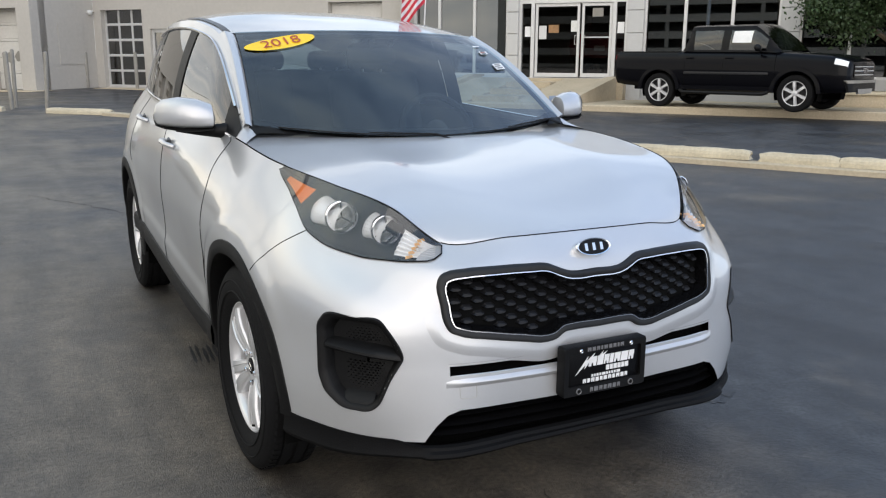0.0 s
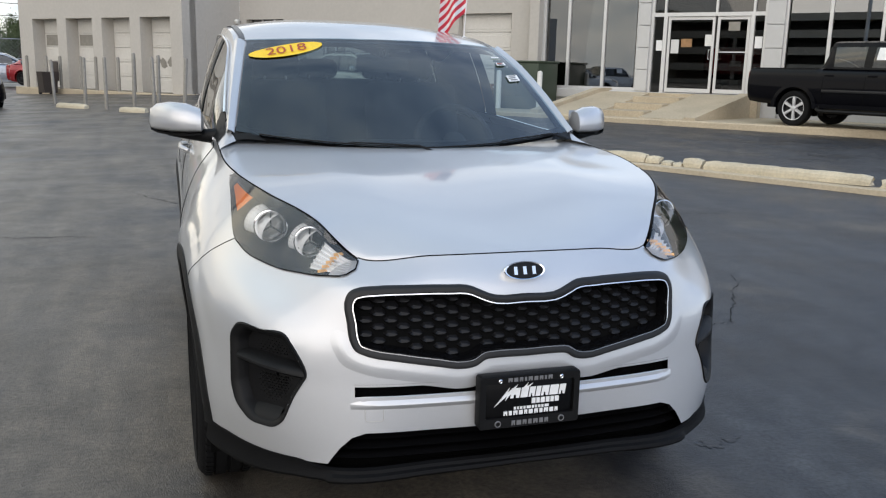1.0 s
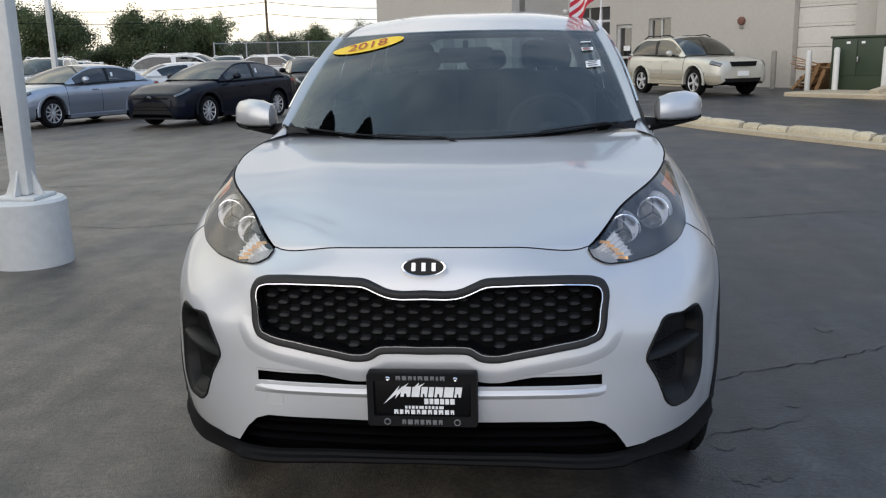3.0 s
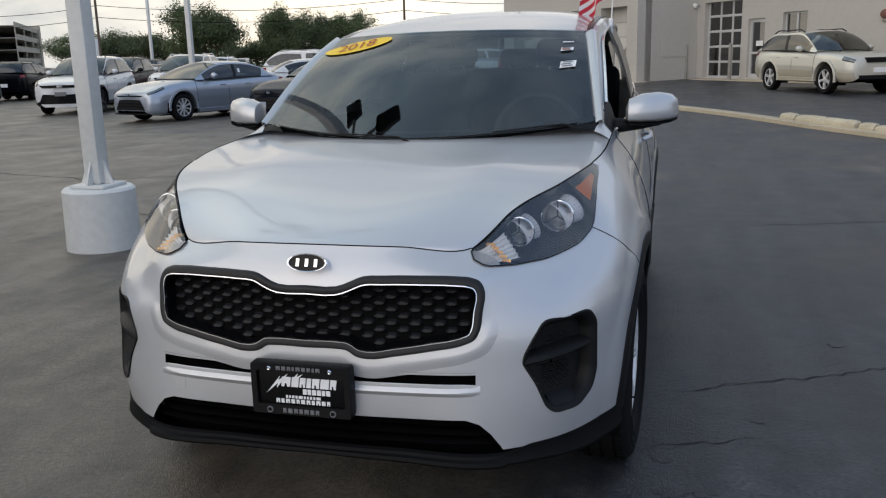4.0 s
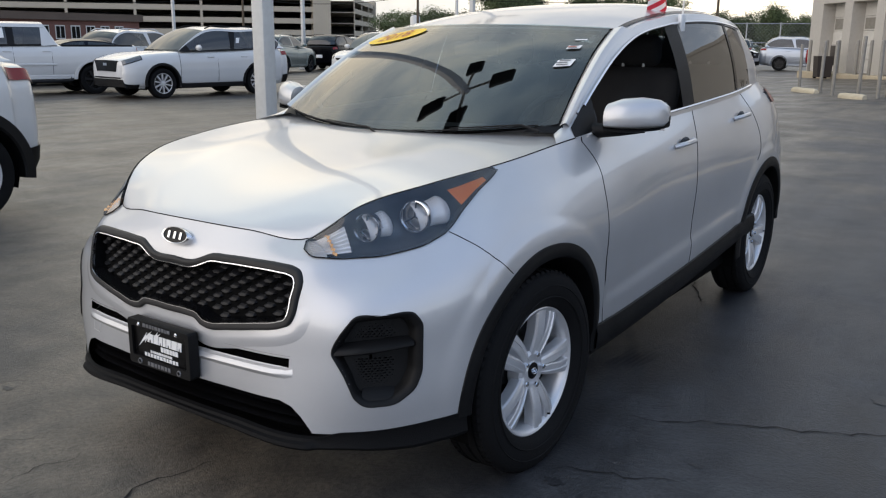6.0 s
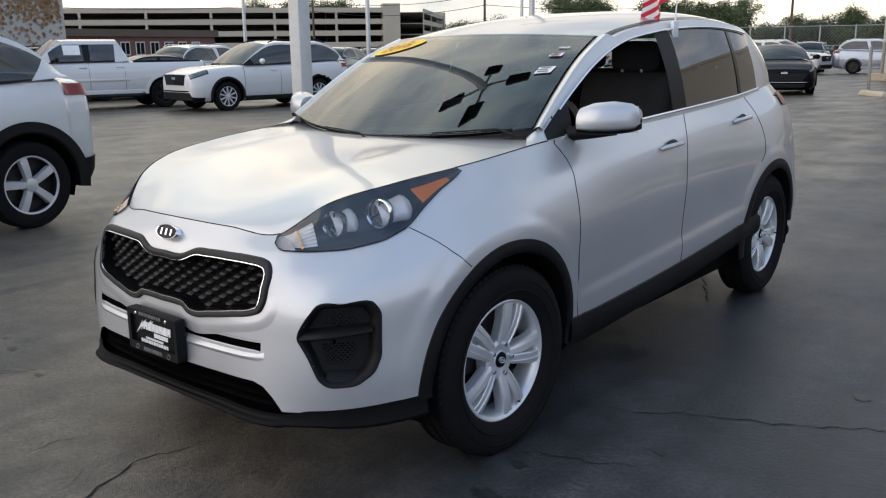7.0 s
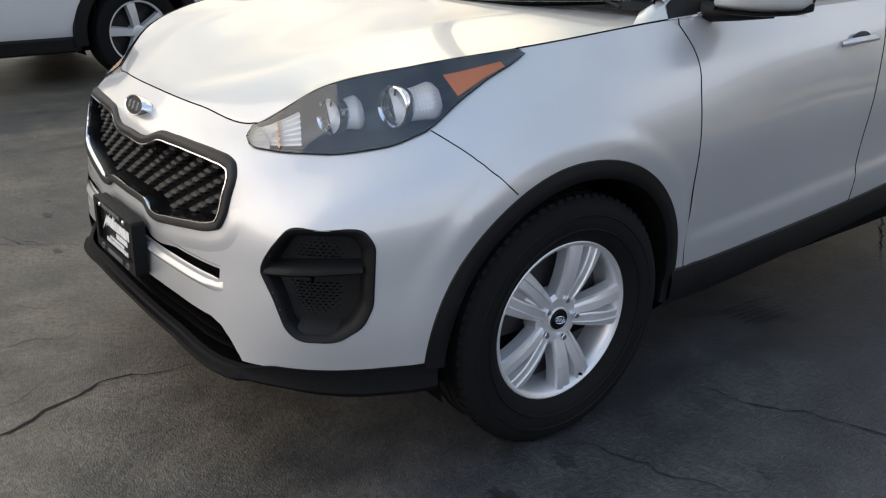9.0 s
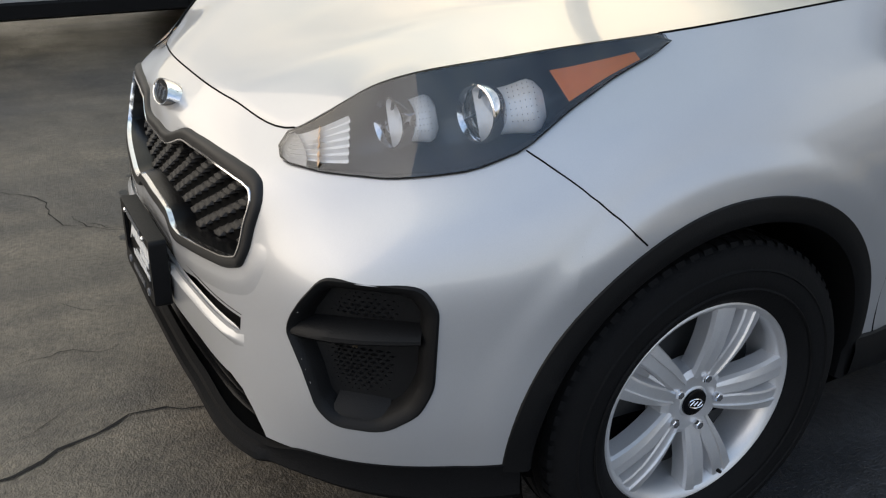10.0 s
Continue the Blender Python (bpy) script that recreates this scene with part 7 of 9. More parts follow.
def plain_wheel(parent, x, y, r, w, rim_m, spokes, turn):
    """A wheel with tyre, rim, spokes and hub, its face towards positive x."""
    o = new("wheel")
    o.parent = parent
    o.matrix_basis = pose(x, y, r, turn, 0, 0 if x > 0 else 180)
    b = bmesh.new()
    h = w / 2
    lathe(b, [(-h * 0.8, r * 0.66), (-h, r * 0.80), (-h * 0.9, r * 0.95), (-h * 0.6, r), (h * 0.6, r), (h * 0.9, r * 0.95), (h, r * 0.80), (h * 0.8, r * 0.66), (h * 0.5, r * 0.64)], 40, "x")
    part("tyre", b, RUBBER, o)
    b = bmesh.new()
    lathe(b, [(h * 0.5, r * 0.64), (h * 0.78, r * 0.66), (h * 0.80, r * 0.69), (h * 0.7, r * 0.62), (0.0, r * 0.60), (-0.02, 0.0005)], 40, "x")
    rim = part("rim", b, RIM_DARK, o)
    b = bmesh.new()
    lathe(b, [(h * 0.70, r * 0.625), (h * 0.80, r * 0.64), (h * 0.82, r * 0.67), (h * 0.78, r * 0.69)], 40, "x")
    part("rim_edge", b, rim_m, rim)
    b = bmesh.new()
    lathe(b, [(-0.01, r * 0.58), (0.0, r * 0.30), (0.0, 0.0005)], 24, "x")
    part("brake_disc", b, RIM_DARK, rim)
    for k in range(spokes):
        a = 2 * math.pi * k / spokes
        b = bmesh.new()
        rows = []
        for i in range(5):
            t = i / 4
            rr = r * (0.10 + 0.54 * t)
            hw = r * (0.085 + 0.03 * t) * 5 / spokes
            xx = h * (0.72 + 0.06 * math.sin(math.pi * t))
            rows.append([Vector((xx + dx, rr * math.cos(a) - oo * math.sin(a), rr * math.sin(a) + oo * math.cos(a))) for oo, dx in ((-hw, -0.04), (-hw * 0.8, 0), (hw * 0.8, 0), (hw, -0.04))])
        grid(b, rows)
        part("spoke", b, rim_m, rim)
    b = bmesh.new()
    lathe(b, [(0.0, r * 0.17), (h * 0.78, r * 0.15), (h * 0.84, r * 0.08), (h * 0.84, 0.0005)], 20, "x")
    part("hub_cap", b, rim_m, rim)
    return o


def merge(target, others):
    """Joins meshes of one car into one part."""
    b = bmesh.new()
    mats = []
    for ob in [target] + others:
        n0 = len(b.faces)
        b.from_mesh(ob.data)
        b.faces.ensure_lookup_table()
        m_ = ob.data.materials[0]
        if m_ not in mats:
            mats.append(m_)
        for f in b.faces[n0:]:
            f.material_index = mats.index(m_)
    b.to_mesh(target.data)
    b.free()
    target.data.materials.clear()
    for m_ in mats:
        target.data.materials.append(m_)
    for ob in others:
        me_ = ob.data
        bpy.data.objects.remove(ob)
        bpy.data.meshes.remove(me_)


SMALL_PARTS = ("door_gap", "door_handle", "window_trim", "window_frame", "rear_pillar", "front_corner", "sill", "wheel_arch", "wheel_well", "underbody", "rear_cladding", "front_cladding", "centre_pillar", "headlight_edge", "roof_rail", "bumper_trim", "chin_trim", "splitter")


def simplify_parts(o):
    """A car in a far row keeps body, glass, lamps, mirrors, nose and wheels apart."""
    kids = list(o.children)
    body_ = [k for k in kids if k.name.split(".")[0] == "body"][0]
    for k in kids:
        if k.name.split(".")[0] == "wheel":
            rim_ = [c for c in k.children if c.name.split(".")[0] == "rim"][0]
            merge(rim_, list(rim_.children))
        elif k.name.split(".")[0] == "door_mirror":
            merge(k, list(k.children))
    merge(body_, [k for k in kids if k.name.split(".")[0] in SMALL_PARTS])


def vehicle(name, label, category, m, S, group=""):
    """A car by its main sizes: nose towards -y, front axle at y = 0. S holds the sizes and materials."""
    o = thing(name, m, label, category, group)
    wb, fo, ro, W, H = S["wb"], S["fo"], S["ro"], S["W"] / 2, S["H"]
    zb, hood0, hood1, belt0, belt1 = S["zb"], S["hood0"], S["hood1"], S["belt0"], S["belt1"]
    yc, yrf, yrr, yrb, tail = S["yc"], S["yrf"], S["yrr"], S["yrb"], S["tail"]
    R, paint = S["R"], S["paint"]
    y0, y1 = -fo, wb + ro
    boxy = S.get("boxy", 0.0)
    # stations: y, width factor, top height, bottom height
    st = [(y0, 0.66 + 0.14 * boxy, hood0 - 0.10, zb + 0.10), (y0 + 0.05, 0.80 + 0.10 * boxy, hood0 - 0.05, zb + 0.03), (y0 + 0.20, 0.91 + 0.05 * boxy, hood0, zb), (y0 + 0.45, 0.965, hood0 + (hood1 - hood0) * 0.45, zb), (0.0, 0.99, hood0 + (hood1 - hood0) * 0.80, zb), (yc, 1.0, hood1, zb), (yc + 0.5, 1.0, belt0, zb), ((yc + yrb) / 2, 1.0, (belt0 + belt1) / 2, zb), (yrb - 0.3, 1.0, belt1, zb), (min(yrb + 0.02, y1 - 0.38), 0.99, max(tail, belt1 if not S.get("bed") else tail), zb), (min(max(wb + 0.1, yrb + 0.15), y1 - 0.34), 0.985, tail + 0.02, zb), (y1 - 0.30, 0.96, tail, zb + 0.02), (y1 - 0.08, 0.90 + 0.05 * boxy, tail - 0.02, zb + 0.06), (y1, 0.80 + 0.12 * boxy, tail - 0.08, zb + 0.12)]
    if S.get("bed"):
        st[8:] = [(yrb - 0.02, 1.0, belt1, zb), (yrb + 0.02, 1.0, tail, zb), (wb, 1.0, tail, zb + 0.02), (y1 - 0.3, 1.0, tail, zb + 0.06), (y1 - 0.03, 0.99, tail, zb + 0.10), (y1, 0.97, tail - 0.02, zb + 0.14)]
    n_st = len(st)

    def section(p):
        i = min(int(p), n_st - 2)
        f = p - i
        f = f if S.get("bed") and 7 <= i <= 9 else f
        y, k, zt, zl = (st[i][q] + (st[i + 1][q] - st[i][q]) * f for q in range(4)) if S.get("bed") else hermite(st, p)
        w, h = W * k, zt - zl
        crown = 0.03 if not S.get("bed") or y < yrb else 0.0
        return [Vector((w * a, y, zl + h * b)) for a, b in ((0.88, 0.0), (0.955, 0.10), (0.985, 0.25), (1.0, 0.48), (0.985, 0.70), (0.955, 0.86), (0.90, 0.96))] + [Vector((w * 0.80, y, zt + 0.003)), Vector((w * 0.4, y, zt + crown * 0.8)), Vector((0, y, zt + crown))]

    def body(p, q):
        s = section(p)
        i = min(int(q), 8)
        return s[i].lerp(s[i + 1], q - i)

    fx = {1: lambda v: v, -1: flip}
    arch = R + 0.075
    b = bmesh.new()
    ps = [i / 4 for i in range(4 * (n_st - 1) + 1)]
    extra = []
    for a, c in zip(ps, ps[1:]):
        ya, yb_ = section(a)[0].y, section(c)[0].y
        k = max(1, int((yb_ - ya) / 0.06))
        extra += [a + (c - a) * j / k for j in range(k)]
    ps = extra + [ps[-1]]
    q_list = [0, 0.25, 0.5, 0.75, 1, 1.5, 2, 2.33, 2.66, 3, 3.25, 3.5, 3.75, 4, 4.5, 5, 6, 7, 8, 9]
    for sgn in (1, -1):
        vs = grid(b, [[fx[sgn](body(p, q)) for q in q_list] for p in ps])
        for row in (vs[0], vs[-1]):
            foot = b.verts.new((0, row[0].co.y, row[0].co.z))
            b.faces.new([foot] + row)
    bmesh.ops.remove_doubles(b, verts=b.verts, dist=1e-4)
    dead = [f for f in b.faces if len(f.verts) < 6 and any((f.calc_center_median().y - a) ** 2 + (f.calc_center_median().z - R) ** 2 < (arch + 0.028) ** 2 for a in (0, wb)) and abs(f.calc_center_median().x) > W * 0.6]
    if S.get("bed"):
        dead += [f for f in b.faces if f not in dead and f.calc_center_median().y > yrb + 0.06 and f.calc_center_median().y < y1 - 0.09 and f.calc_center_median().z > tail - 0.02 and abs(f.calc_center_median().x) < W * 0.86]
    bmesh.ops.delete(b, geom=list(set(dead)), context="FACES")
    part("body", b, paint, o)
    if S.get("bed"):
        b = bmesh.new()
        for pts in (((-1, 0.86), (-1, 0.86)),):
            w_, z_ = W * 0.86, tail - 0.45
            rows = [[Vector((-w_, y, tail + 0.002)), Vector((-w_, y, z_)), Vector((w_, y, z_)), Vector((w_, y, tail + 0.002))] for y in (yrb + 0.07, (yrb + y1) / 2, y1 - 0.10)]
            vs = grid(b, rows)
            b.faces.new(vs[0])
            b.faces.new(vs[-1][::-1])
        part("cargo_bed", b, BLACK_PLASTIC, o, "dark open cargo bed")
    clad = S.get("clad")
    for a in (0.0, wb):
        for sgn in (1, -1):
            b = bmesh.new()
            rows = []
            for i in range(31):
                t = radians(-8 + 196 * i / 30)
                xw = W * (0.985 if a == 0 else 0.985)
                rows.append([fx[sgn](Vector((xw + out, a - math.cos(t) * rr, max(R + math.sin(t) * rr, zb - 0.02)))) for rr, out in ((arch + S.get("lip", 0.055), -0.01), (arch + S.get("lip", 0.055) - 0.005, 0.018), (arch + 0.005, 0.024), (arch - 0.012, 0.012), (arch - 0.005, -0.25))])
            grid(b, rows)
            part("wheel_arch", b, BLACK_PLASTIC if clad else paint, o)
            b = bmesh.new()
            rows = [[fx[sgn](Vector((xx, a - math.cos(t) * arch, R + math.sin(t) * arch))) for t in (radians(-20 + 220 * i / 20) for i in range(21))] for xx in (W * 0.9, W * 0.6)]
            vs = grid(b, rows)
            b.faces.new(vs[-1])
            part("wheel_well", b, DARK_GAP, o)
            plain_wheel(o, sgn * (W - 0.125), a, R, 0.225, S["rim"], S.get("spokes", 5), 17 * (a + 1) + 40 * sgn)
    for sgn in (1, -1):
        b = bmesh.new()
        rows = [[fx[sgn](Vector((W * 0.98 + dx, y, zb + dz))) for dx, dz in ((-0.02, 0.10), (0.008, 0.085), (0.006, 0.0), (-0.1, -0.03))] for y in (arch + 0.04, wb * 0.5, wb - arch - 0.04)]
        grid(b, rows)
        part("sill", b, BLACK_PLASTIC if clad else S.get("two_tone", paint), o)
    b = bmesh.new()
    box(b, -W * 0.85, W * 0.85, -fo * 0.6, wb + ro * 0.6, zb - 0.03, zb + 0.10, 0.02)
    part("underbody", b, DARK_GAP, o)
    # greenhouse
    tw = S.get("tw", 0.70)
    rail = [(W * 0.85, yc - 0.02, hood1 + 0.03), (W * (0.85 + tw) / 2 + 0.015, (yc + yrf) / 2 - 0.03, (hood1 + H) / 2 + 0.01), (W * tw, yrf, H - (0.055 if S.get("bed") else 0.075)), (W * tw * 1.01, (yrf + yrr) / 2, H - 0.045), (W * tw * 0.99, yrr, H - (0.055 if S.get("bed") else 0.095)), (W * (tw + 0.80) / 2, (yrr + yrb) / 2 + S.get("bulge", 0.04), (H + max(belt1, tail)) / 2 - 0.01), (W * 0.80, yrb, max(belt1, tail if not S.get("bed") else 0) + 0.02)]

    def rail_at(s):
        p = Vector(hermite(rail, 2 * s))
        if S.get("bed"):
            p.z = min(p.z, H - 0.052)
        return p

    def belt_at(s):
        y = float(np.interp(s, (0, 1, 2, 3), (yc, yrf + 0.02, yrr - 0.02, yrb))) if S.get("bed") else yc + (yrb - yc) * s / 3
        z = hood1 + (belt0 - hood1) * sm(yc, yc + 0.5, y) if y < yc + 0.5 else belt0 + (belt1 - belt0) * (y - yc - 0.5) / (yrb - yc - 0.5)
        return Vector((W * 0.915, y, z + 0.0))

    def side(s, t):
        p = belt_at(s).lerp(rail_at(s), t)
        p.x += 0.02 * math.sin(math.pi * t) * min(1, s)
        return p

    def across(s, u, crown):
        e = rail_at(s)
        return Vector((e.x * u, e.y + S.get("bow", 0.10) * (-1 if s < 1.5 else 1) * (1 - u * u) * (1 if (s < 1.01 or s > 1.99) else 0), e.z + crown * (1 - abs(u) ** 2.4)))

    def top_part(nm, s0, s1, c0, c1, mat_, lb=""):
        bb = bmesh.new()
        n = 8
        rows = []
        for i in range(n + 1):
            s = s0 + (s1 - s0) * i / n
            rows.append([across(s, -1 + j / 8, c0 + (c1 - c0) * i / n) for j in range(17)])
        if nm == "roof":
            for i in range(n + 1):
                f = i / n
                k = max(0, 1 - f / 0.2) * -1 + max(0, 1 - (1 - f) / 0.2)
                for j in range(17):
                    u = -1 + j / 8
                    rows[i][j].y += S.get("bow", 0.10) * (1 - u * u) * k * (1 if True else 0) * (1 if i not in (0, n) else 0)
        grid(bb, rows)
        return part(nm, bb, mat_, o, lb)

    top_part("windscreen", 0.03, 1.0, 0.0, 0.055, S.get("glass", TINTED))
    top_part("roof", 1.0, 2.0, 0.055, 0.055, paint)
    top_part("rear_window", 2.0, 2.97, 0.055, 0.0, TINTED)
    for sgn in (1, -1):
        def strip(nm, s0, s1, t0, t1, mat_, out=0.0):
            bb = bmesh.new()
            n = max(3, int((s1 - s0) * 9))
            grid(bb, [[fx[sgn](side(s0 + (s1 - s0) * i / n, t0 + (t1 - t0) * j / 5) + Vector((out, 0, 0))) for j in range(6)] for i in range(n + 1)])
            return part(nm, bb, mat_, o)
        e = S.get("glass_end", 2.6)
        bp = S.get("pillar", 1.42)
        pw, wt, w0 = S.get("pillar_w", 0.05), S.get("win_top", 0.90), S.get("win_start", 0.28)
        strip("front_window", w0, bp - pw, 0.05, wt, S.get("glass", TINTED))
        strip("rear_side_window", bp + pw, e, 0.05, wt, TINTED)
        strip("centre_pillar", bp - pw, bp + pw, 0.05, wt, GLOSS_BLACK, 0.003)
        strip("window_frame", 0.0, 3.0, wt, 1.0, paint, 0.002)
        strip("window_trim", 0.0, e, -0.03, 0.05, BLACK_PLASTIC, 0.004)
        strip("rear_pillar", e, 3.0, -0.03, wt, paint, 0.002)
        strip("front_corner", 0.0, w0, 0.05, wt, paint if not clad else BLACK_PLASTIC, 0.002)
        # mirror
        bb = bmesh.new()
        r_ = bmesh.ops.create_uvsphere(bb, u_segments=14, v_segments=8, radius=1.0)["verts"]
        bmesh.ops.transform(bb, matrix=Matrix.Translation((sgn * (W + 0.10), yc + 0.42, hood1 + 0.10)) @ Matrix.Diagonal((0.11, 0.07, 0.075, 1)), verts=r_)
        mir = part("door_mirror", bb, S.get("mirror", paint), o)
        bb = bmesh.new()
        tube(bb, [(sgn * W * 0.93, yc + 0.42, hood1 + 0.03), (sgn * (W + 0.06), yc + 0.42, hood1 + 0.05)], 0.022, 6)
        part("mirror_arm", bb, BLACK_PLASTIC, mir)
        # door seams and handles
        for ys in S["seams"]:
            bb = bmesh.new()
            pts = []
            for i in range(9):
                z = zb + 0.12 + (belt0 - zb - 0.14) * i / 8
                h = (z - zb) / (belt0 - zb)
                xx = W * float(np.interp(h, [0, 0.10, 0.25, 0.48, 0.70, 0.86, 0.96], [0.88, 0.955, 0.985, 1.0, 0.985, 0.955, 0.90]))
                pts.append((sgn * (xx + 0.0005), ys, z))
            tube(bb, pts, 0.005, 4)
            part("door_gap", bb, DARK_GAP, o)
        for yh in S["handles"]:
            bb = bmesh.new()
            box(bb, sgn * W * 0.965 - 0.02, sgn * W * 0.965 + 0.02, yh - 0.10, yh + 0.10, belt0 - 0.155, belt0 - 0.12, 0.012)
            part("door_handle", bb, S.get("handle", paint), o)
        # lamps follow the skin
        def skin_patch(nm, p0, p1, q0, q1, mat_, out=0.008, slant=0.0):
            bb = bmesh.new()
            rows = []
            for i in range(9):
                p = p0 + (p1 - p0) * i / 8
                r = []
                for j in range(5):
                    q = q0 + (q1 - q0) * j / 4 + slant * i / 8
                    v = body(p, q)
                    e_ = 0.05
                    d = (body(min(p + e_, n_st - 1.001), q) - body(max(p - e_, 0), q)).cross(body(p, q + e_) - body(p, max(q - e_, 0))).normalized()
                    if d.x * v.x + d.y * (v.y - wb * 0.5) * 0.3 < 0:
                        d = -d
                    r.append(fx[sgn](v + d * out))
                rows.append(r)
            grid(bb, rows)
            return part(nm, bb, mat_, o)
        hl = S["head"]
        skin_patch("headlight", hl[0], hl[1], hl[2], hl[3], S.get("head_mat", HEAD_GLASS), 0.012, hl[4])
        skin_patch("headlight_edge", hl[0] - 0.03, hl[1] + 0.04, hl[2] - 0.15, hl[3] + 0.12, GLOSS_BLACK, 0.007, hl[4])
        tl = S["tail_lamp"]
        skin_patch("tail_lamp", tl[0], tl[1], tl[2], tl[3], RED_PLASTIC, 0.012)
        if S.get("two_tone"):          # lower body in a second colour, broken at the wheels
            for ya, yb_ in ((y0 + 0.02, -arch - 0.06), (arch + 0.06, wb - arch - 0.06), (wb + arch + 0.06, y1 - 0.02)):
                ys = [section(p)[0].y for p in ps]
                pa, pb = float(np.interp(ya, ys, ps)), float(np.interp(yb_, ys, ps))
                skin_patch("lower_body", pa, pb, 0.05, 2.55, S["two_tone"], 0.010)
        if clad:
            skin_patch("rear_cladding", n_st - 3.2, n_st - 1.001, 0.0, 2.0, BLACK_PLASTIC, 0.014)
            skin_patch("front_cladding", 0.0, 2.6, 0.0, 1.3, BLACK_PLASTIC, 0.014)
    # nose: grille, lower intake, plate
    def nose(nm, w0, w1, z0, z1, mat_, out, arch_=0.0, lb=""):
        bb = bmesh.new()
        rows = []
        for i in range(17):
            u = -1 + i / 8
            r = []
            for j in range(4):
                z = z0 + (z1 - z0) * j / 3
                w = w0 + (w1 - w0) * j / 3
                x = w * u
                # front face follows the widths of the first stations
                k = abs(x) / W
                y = y0 + float(np.interp(k, [0, 0.62 + 0.14 * boxy, 0.80 + 0.1 * boxy, 0.91 + 0.05 * boxy, 0.97], [-0.02, 0.0, 0.05, 0.20, 0.45])) - out
                r.append(Vector((x, y, z + arch_ * (1 - u * u))))
            rows.append(r)
        front = grid(bb, rows)
        back = [[v.co + Vector((0, 0.05, 0)) for v in r] for r in front]
        ring_a = [front[i][0] for i in range(17)] + [front[16][j] for j in range(1, 4)] + [front[i][3] for i in range(15, -1, -1)] + [front[0][j] for j in (2, 1)]
        ring_b = [bb.verts.new(v.co + Vector((0, 0.05, 0))) for v in ring_a]
        for i in range(len(ring_a)):
            k = (i + 1) % len(ring_a)
            bb.faces.new((ring_a[i], ring_a[k], ring_b[k], ring_b[i]))
        return part(nm, bb, mat_, o, lb)
    for spec in S["nose"]:
        nose(*spec)
    # tail plate and rear bumper step
    b = bmesh.new()
    box(b, -0.16, 0.16, y1 + 0.001, y1 + 0.012, zb + 0.35, zb + 0.50, 0.004)
    part("rear_plate", b, WHITE_PRINT, o)
    for sgn in (1, -1):
        if S.get("rails"):
            b = bmesh.new()
            pts = [rail_at(1.05 + 0.9 * i / 8) + Vector((-0.05, 0, 0.03 + (0.045 if 0 < i < 8 else 0))) for i in range(9)]
            tube(b, [fx[sgn](p) for p in pts], 0.017, 6)
            part("roof_rail", b, BLACK_PLASTIC, o)
    if S.get("notice"):
        b = bmesh.new()
        rows = [[side(S["notice"] + S.get("notice_w", 0.07) * i / 4, 0.34 + S.get("notice_h", 0.26) * j / 4) + Vector((0.006, 0, 0.002)) for j in range(5)] for i in range(5)]
        grid(b, rows if S.get("notice_side", 1) > 0 else [[flip(p) for p in r] for r in rows])
        part("window_sticker", b, WHITE_PRINT, o, "white paper price sheet")
    if S.get("molding"):
        for sgn in (1, -1):
            b = bmesh.new()
            box(b, sgn * (W + 0.004) - 0.014, sgn * (W + 0.004) + 0.014, arch + 0.12, yrb - 0.10, zb + 0.34, zb + 0.40, 0.010)
            part("side_molding", b, RIM_DARK if S["paint"] is BLACK_CAR else paint, o)
            b = bmesh.new()
            box(b, sgn * (W - 0.10) - 0.10, sgn * (W - 0.10) + 0.10, wb - arch - 0.16, wb - arch - 0.145, zb - 0.16, zb + 0.05, 0.003)
            part("mud_flap", b, BLACK_PLASTIC, o)
    if S.get("steps"):
        for sgn in (1, -1):
            b = bmesh.new()
            tube(b, [(sgn * W * 0.99, arch + 0.1, zb - 0.02), (sgn * (W + 0.05), arch + 0.2, zb - 0.06), (sgn * (W + 0.05), wb - arch - 0.2, zb - 0.06), (sgn * W * 0.99, wb - arch - 0.1, zb - 0.02)], 0.04, 8)
            part("side_step", b, BLACK_PLASTIC, o)
    if S.get("far"):
        simplify_parts(o)
    return o


def parked(front_wheel, rear_wheel, side_x, W, r=0.0):
    """The pose from the near-side wheels' places on the ground. side_x: 1 if these are on the car's left."""
    f, b = Vector(front_wheel), Vector(rear_wheel)
    h = (f - b).normalized()
    ang = math.degrees(math.atan2(h.x, -h.y))
    left = Vector((-h.y, h.x))
    c = f - left * side_x * (W / 2 - 0.12)
    return pose(c.x, c.y, ground_z(c.x, c.y) + r, 0, 0, ang)


SUV = dict(wb=2.85, fo=0.97, ro=1.13, W=1.93, H=1.73, zb=0.26, hood0=0.98, hood1=1.13, belt0=1.14, belt1=1.22, yc=0.55, yrf=1.35, yrr=3.35, yrb=3.80, tail=1.18, R=0.37, tw=0.72, rim=ALLOY, spokes=10, paint=WHITE_CAR, clad=True, rails=True, seams=(0.50, 1.60, 2.55), handles=(1.40, 2.42), head=(0.9, 3.0, 4.9, 6.3, 0.3), tail_lamp=(10.6, 12.6, 4.9, 6.0), glass_end=2.75, notice=1.50,
           nose=[("grille", 0.46, 0.55, 0.66, 0.92, GLOSS_BLACK, 0.012, 0.01), ("badge_oval", 0.09, 0.09, 0.80, 0.86, CHROME, 0.02), ("lower_intake", 0.78, 0.70, 0.30, 0.48, BLACK_PLASTIC, 0.015), ("bumper_trim", 0.62, 0.72, 0.50, 0.53, GLOSS_BLACK, 0.012)])
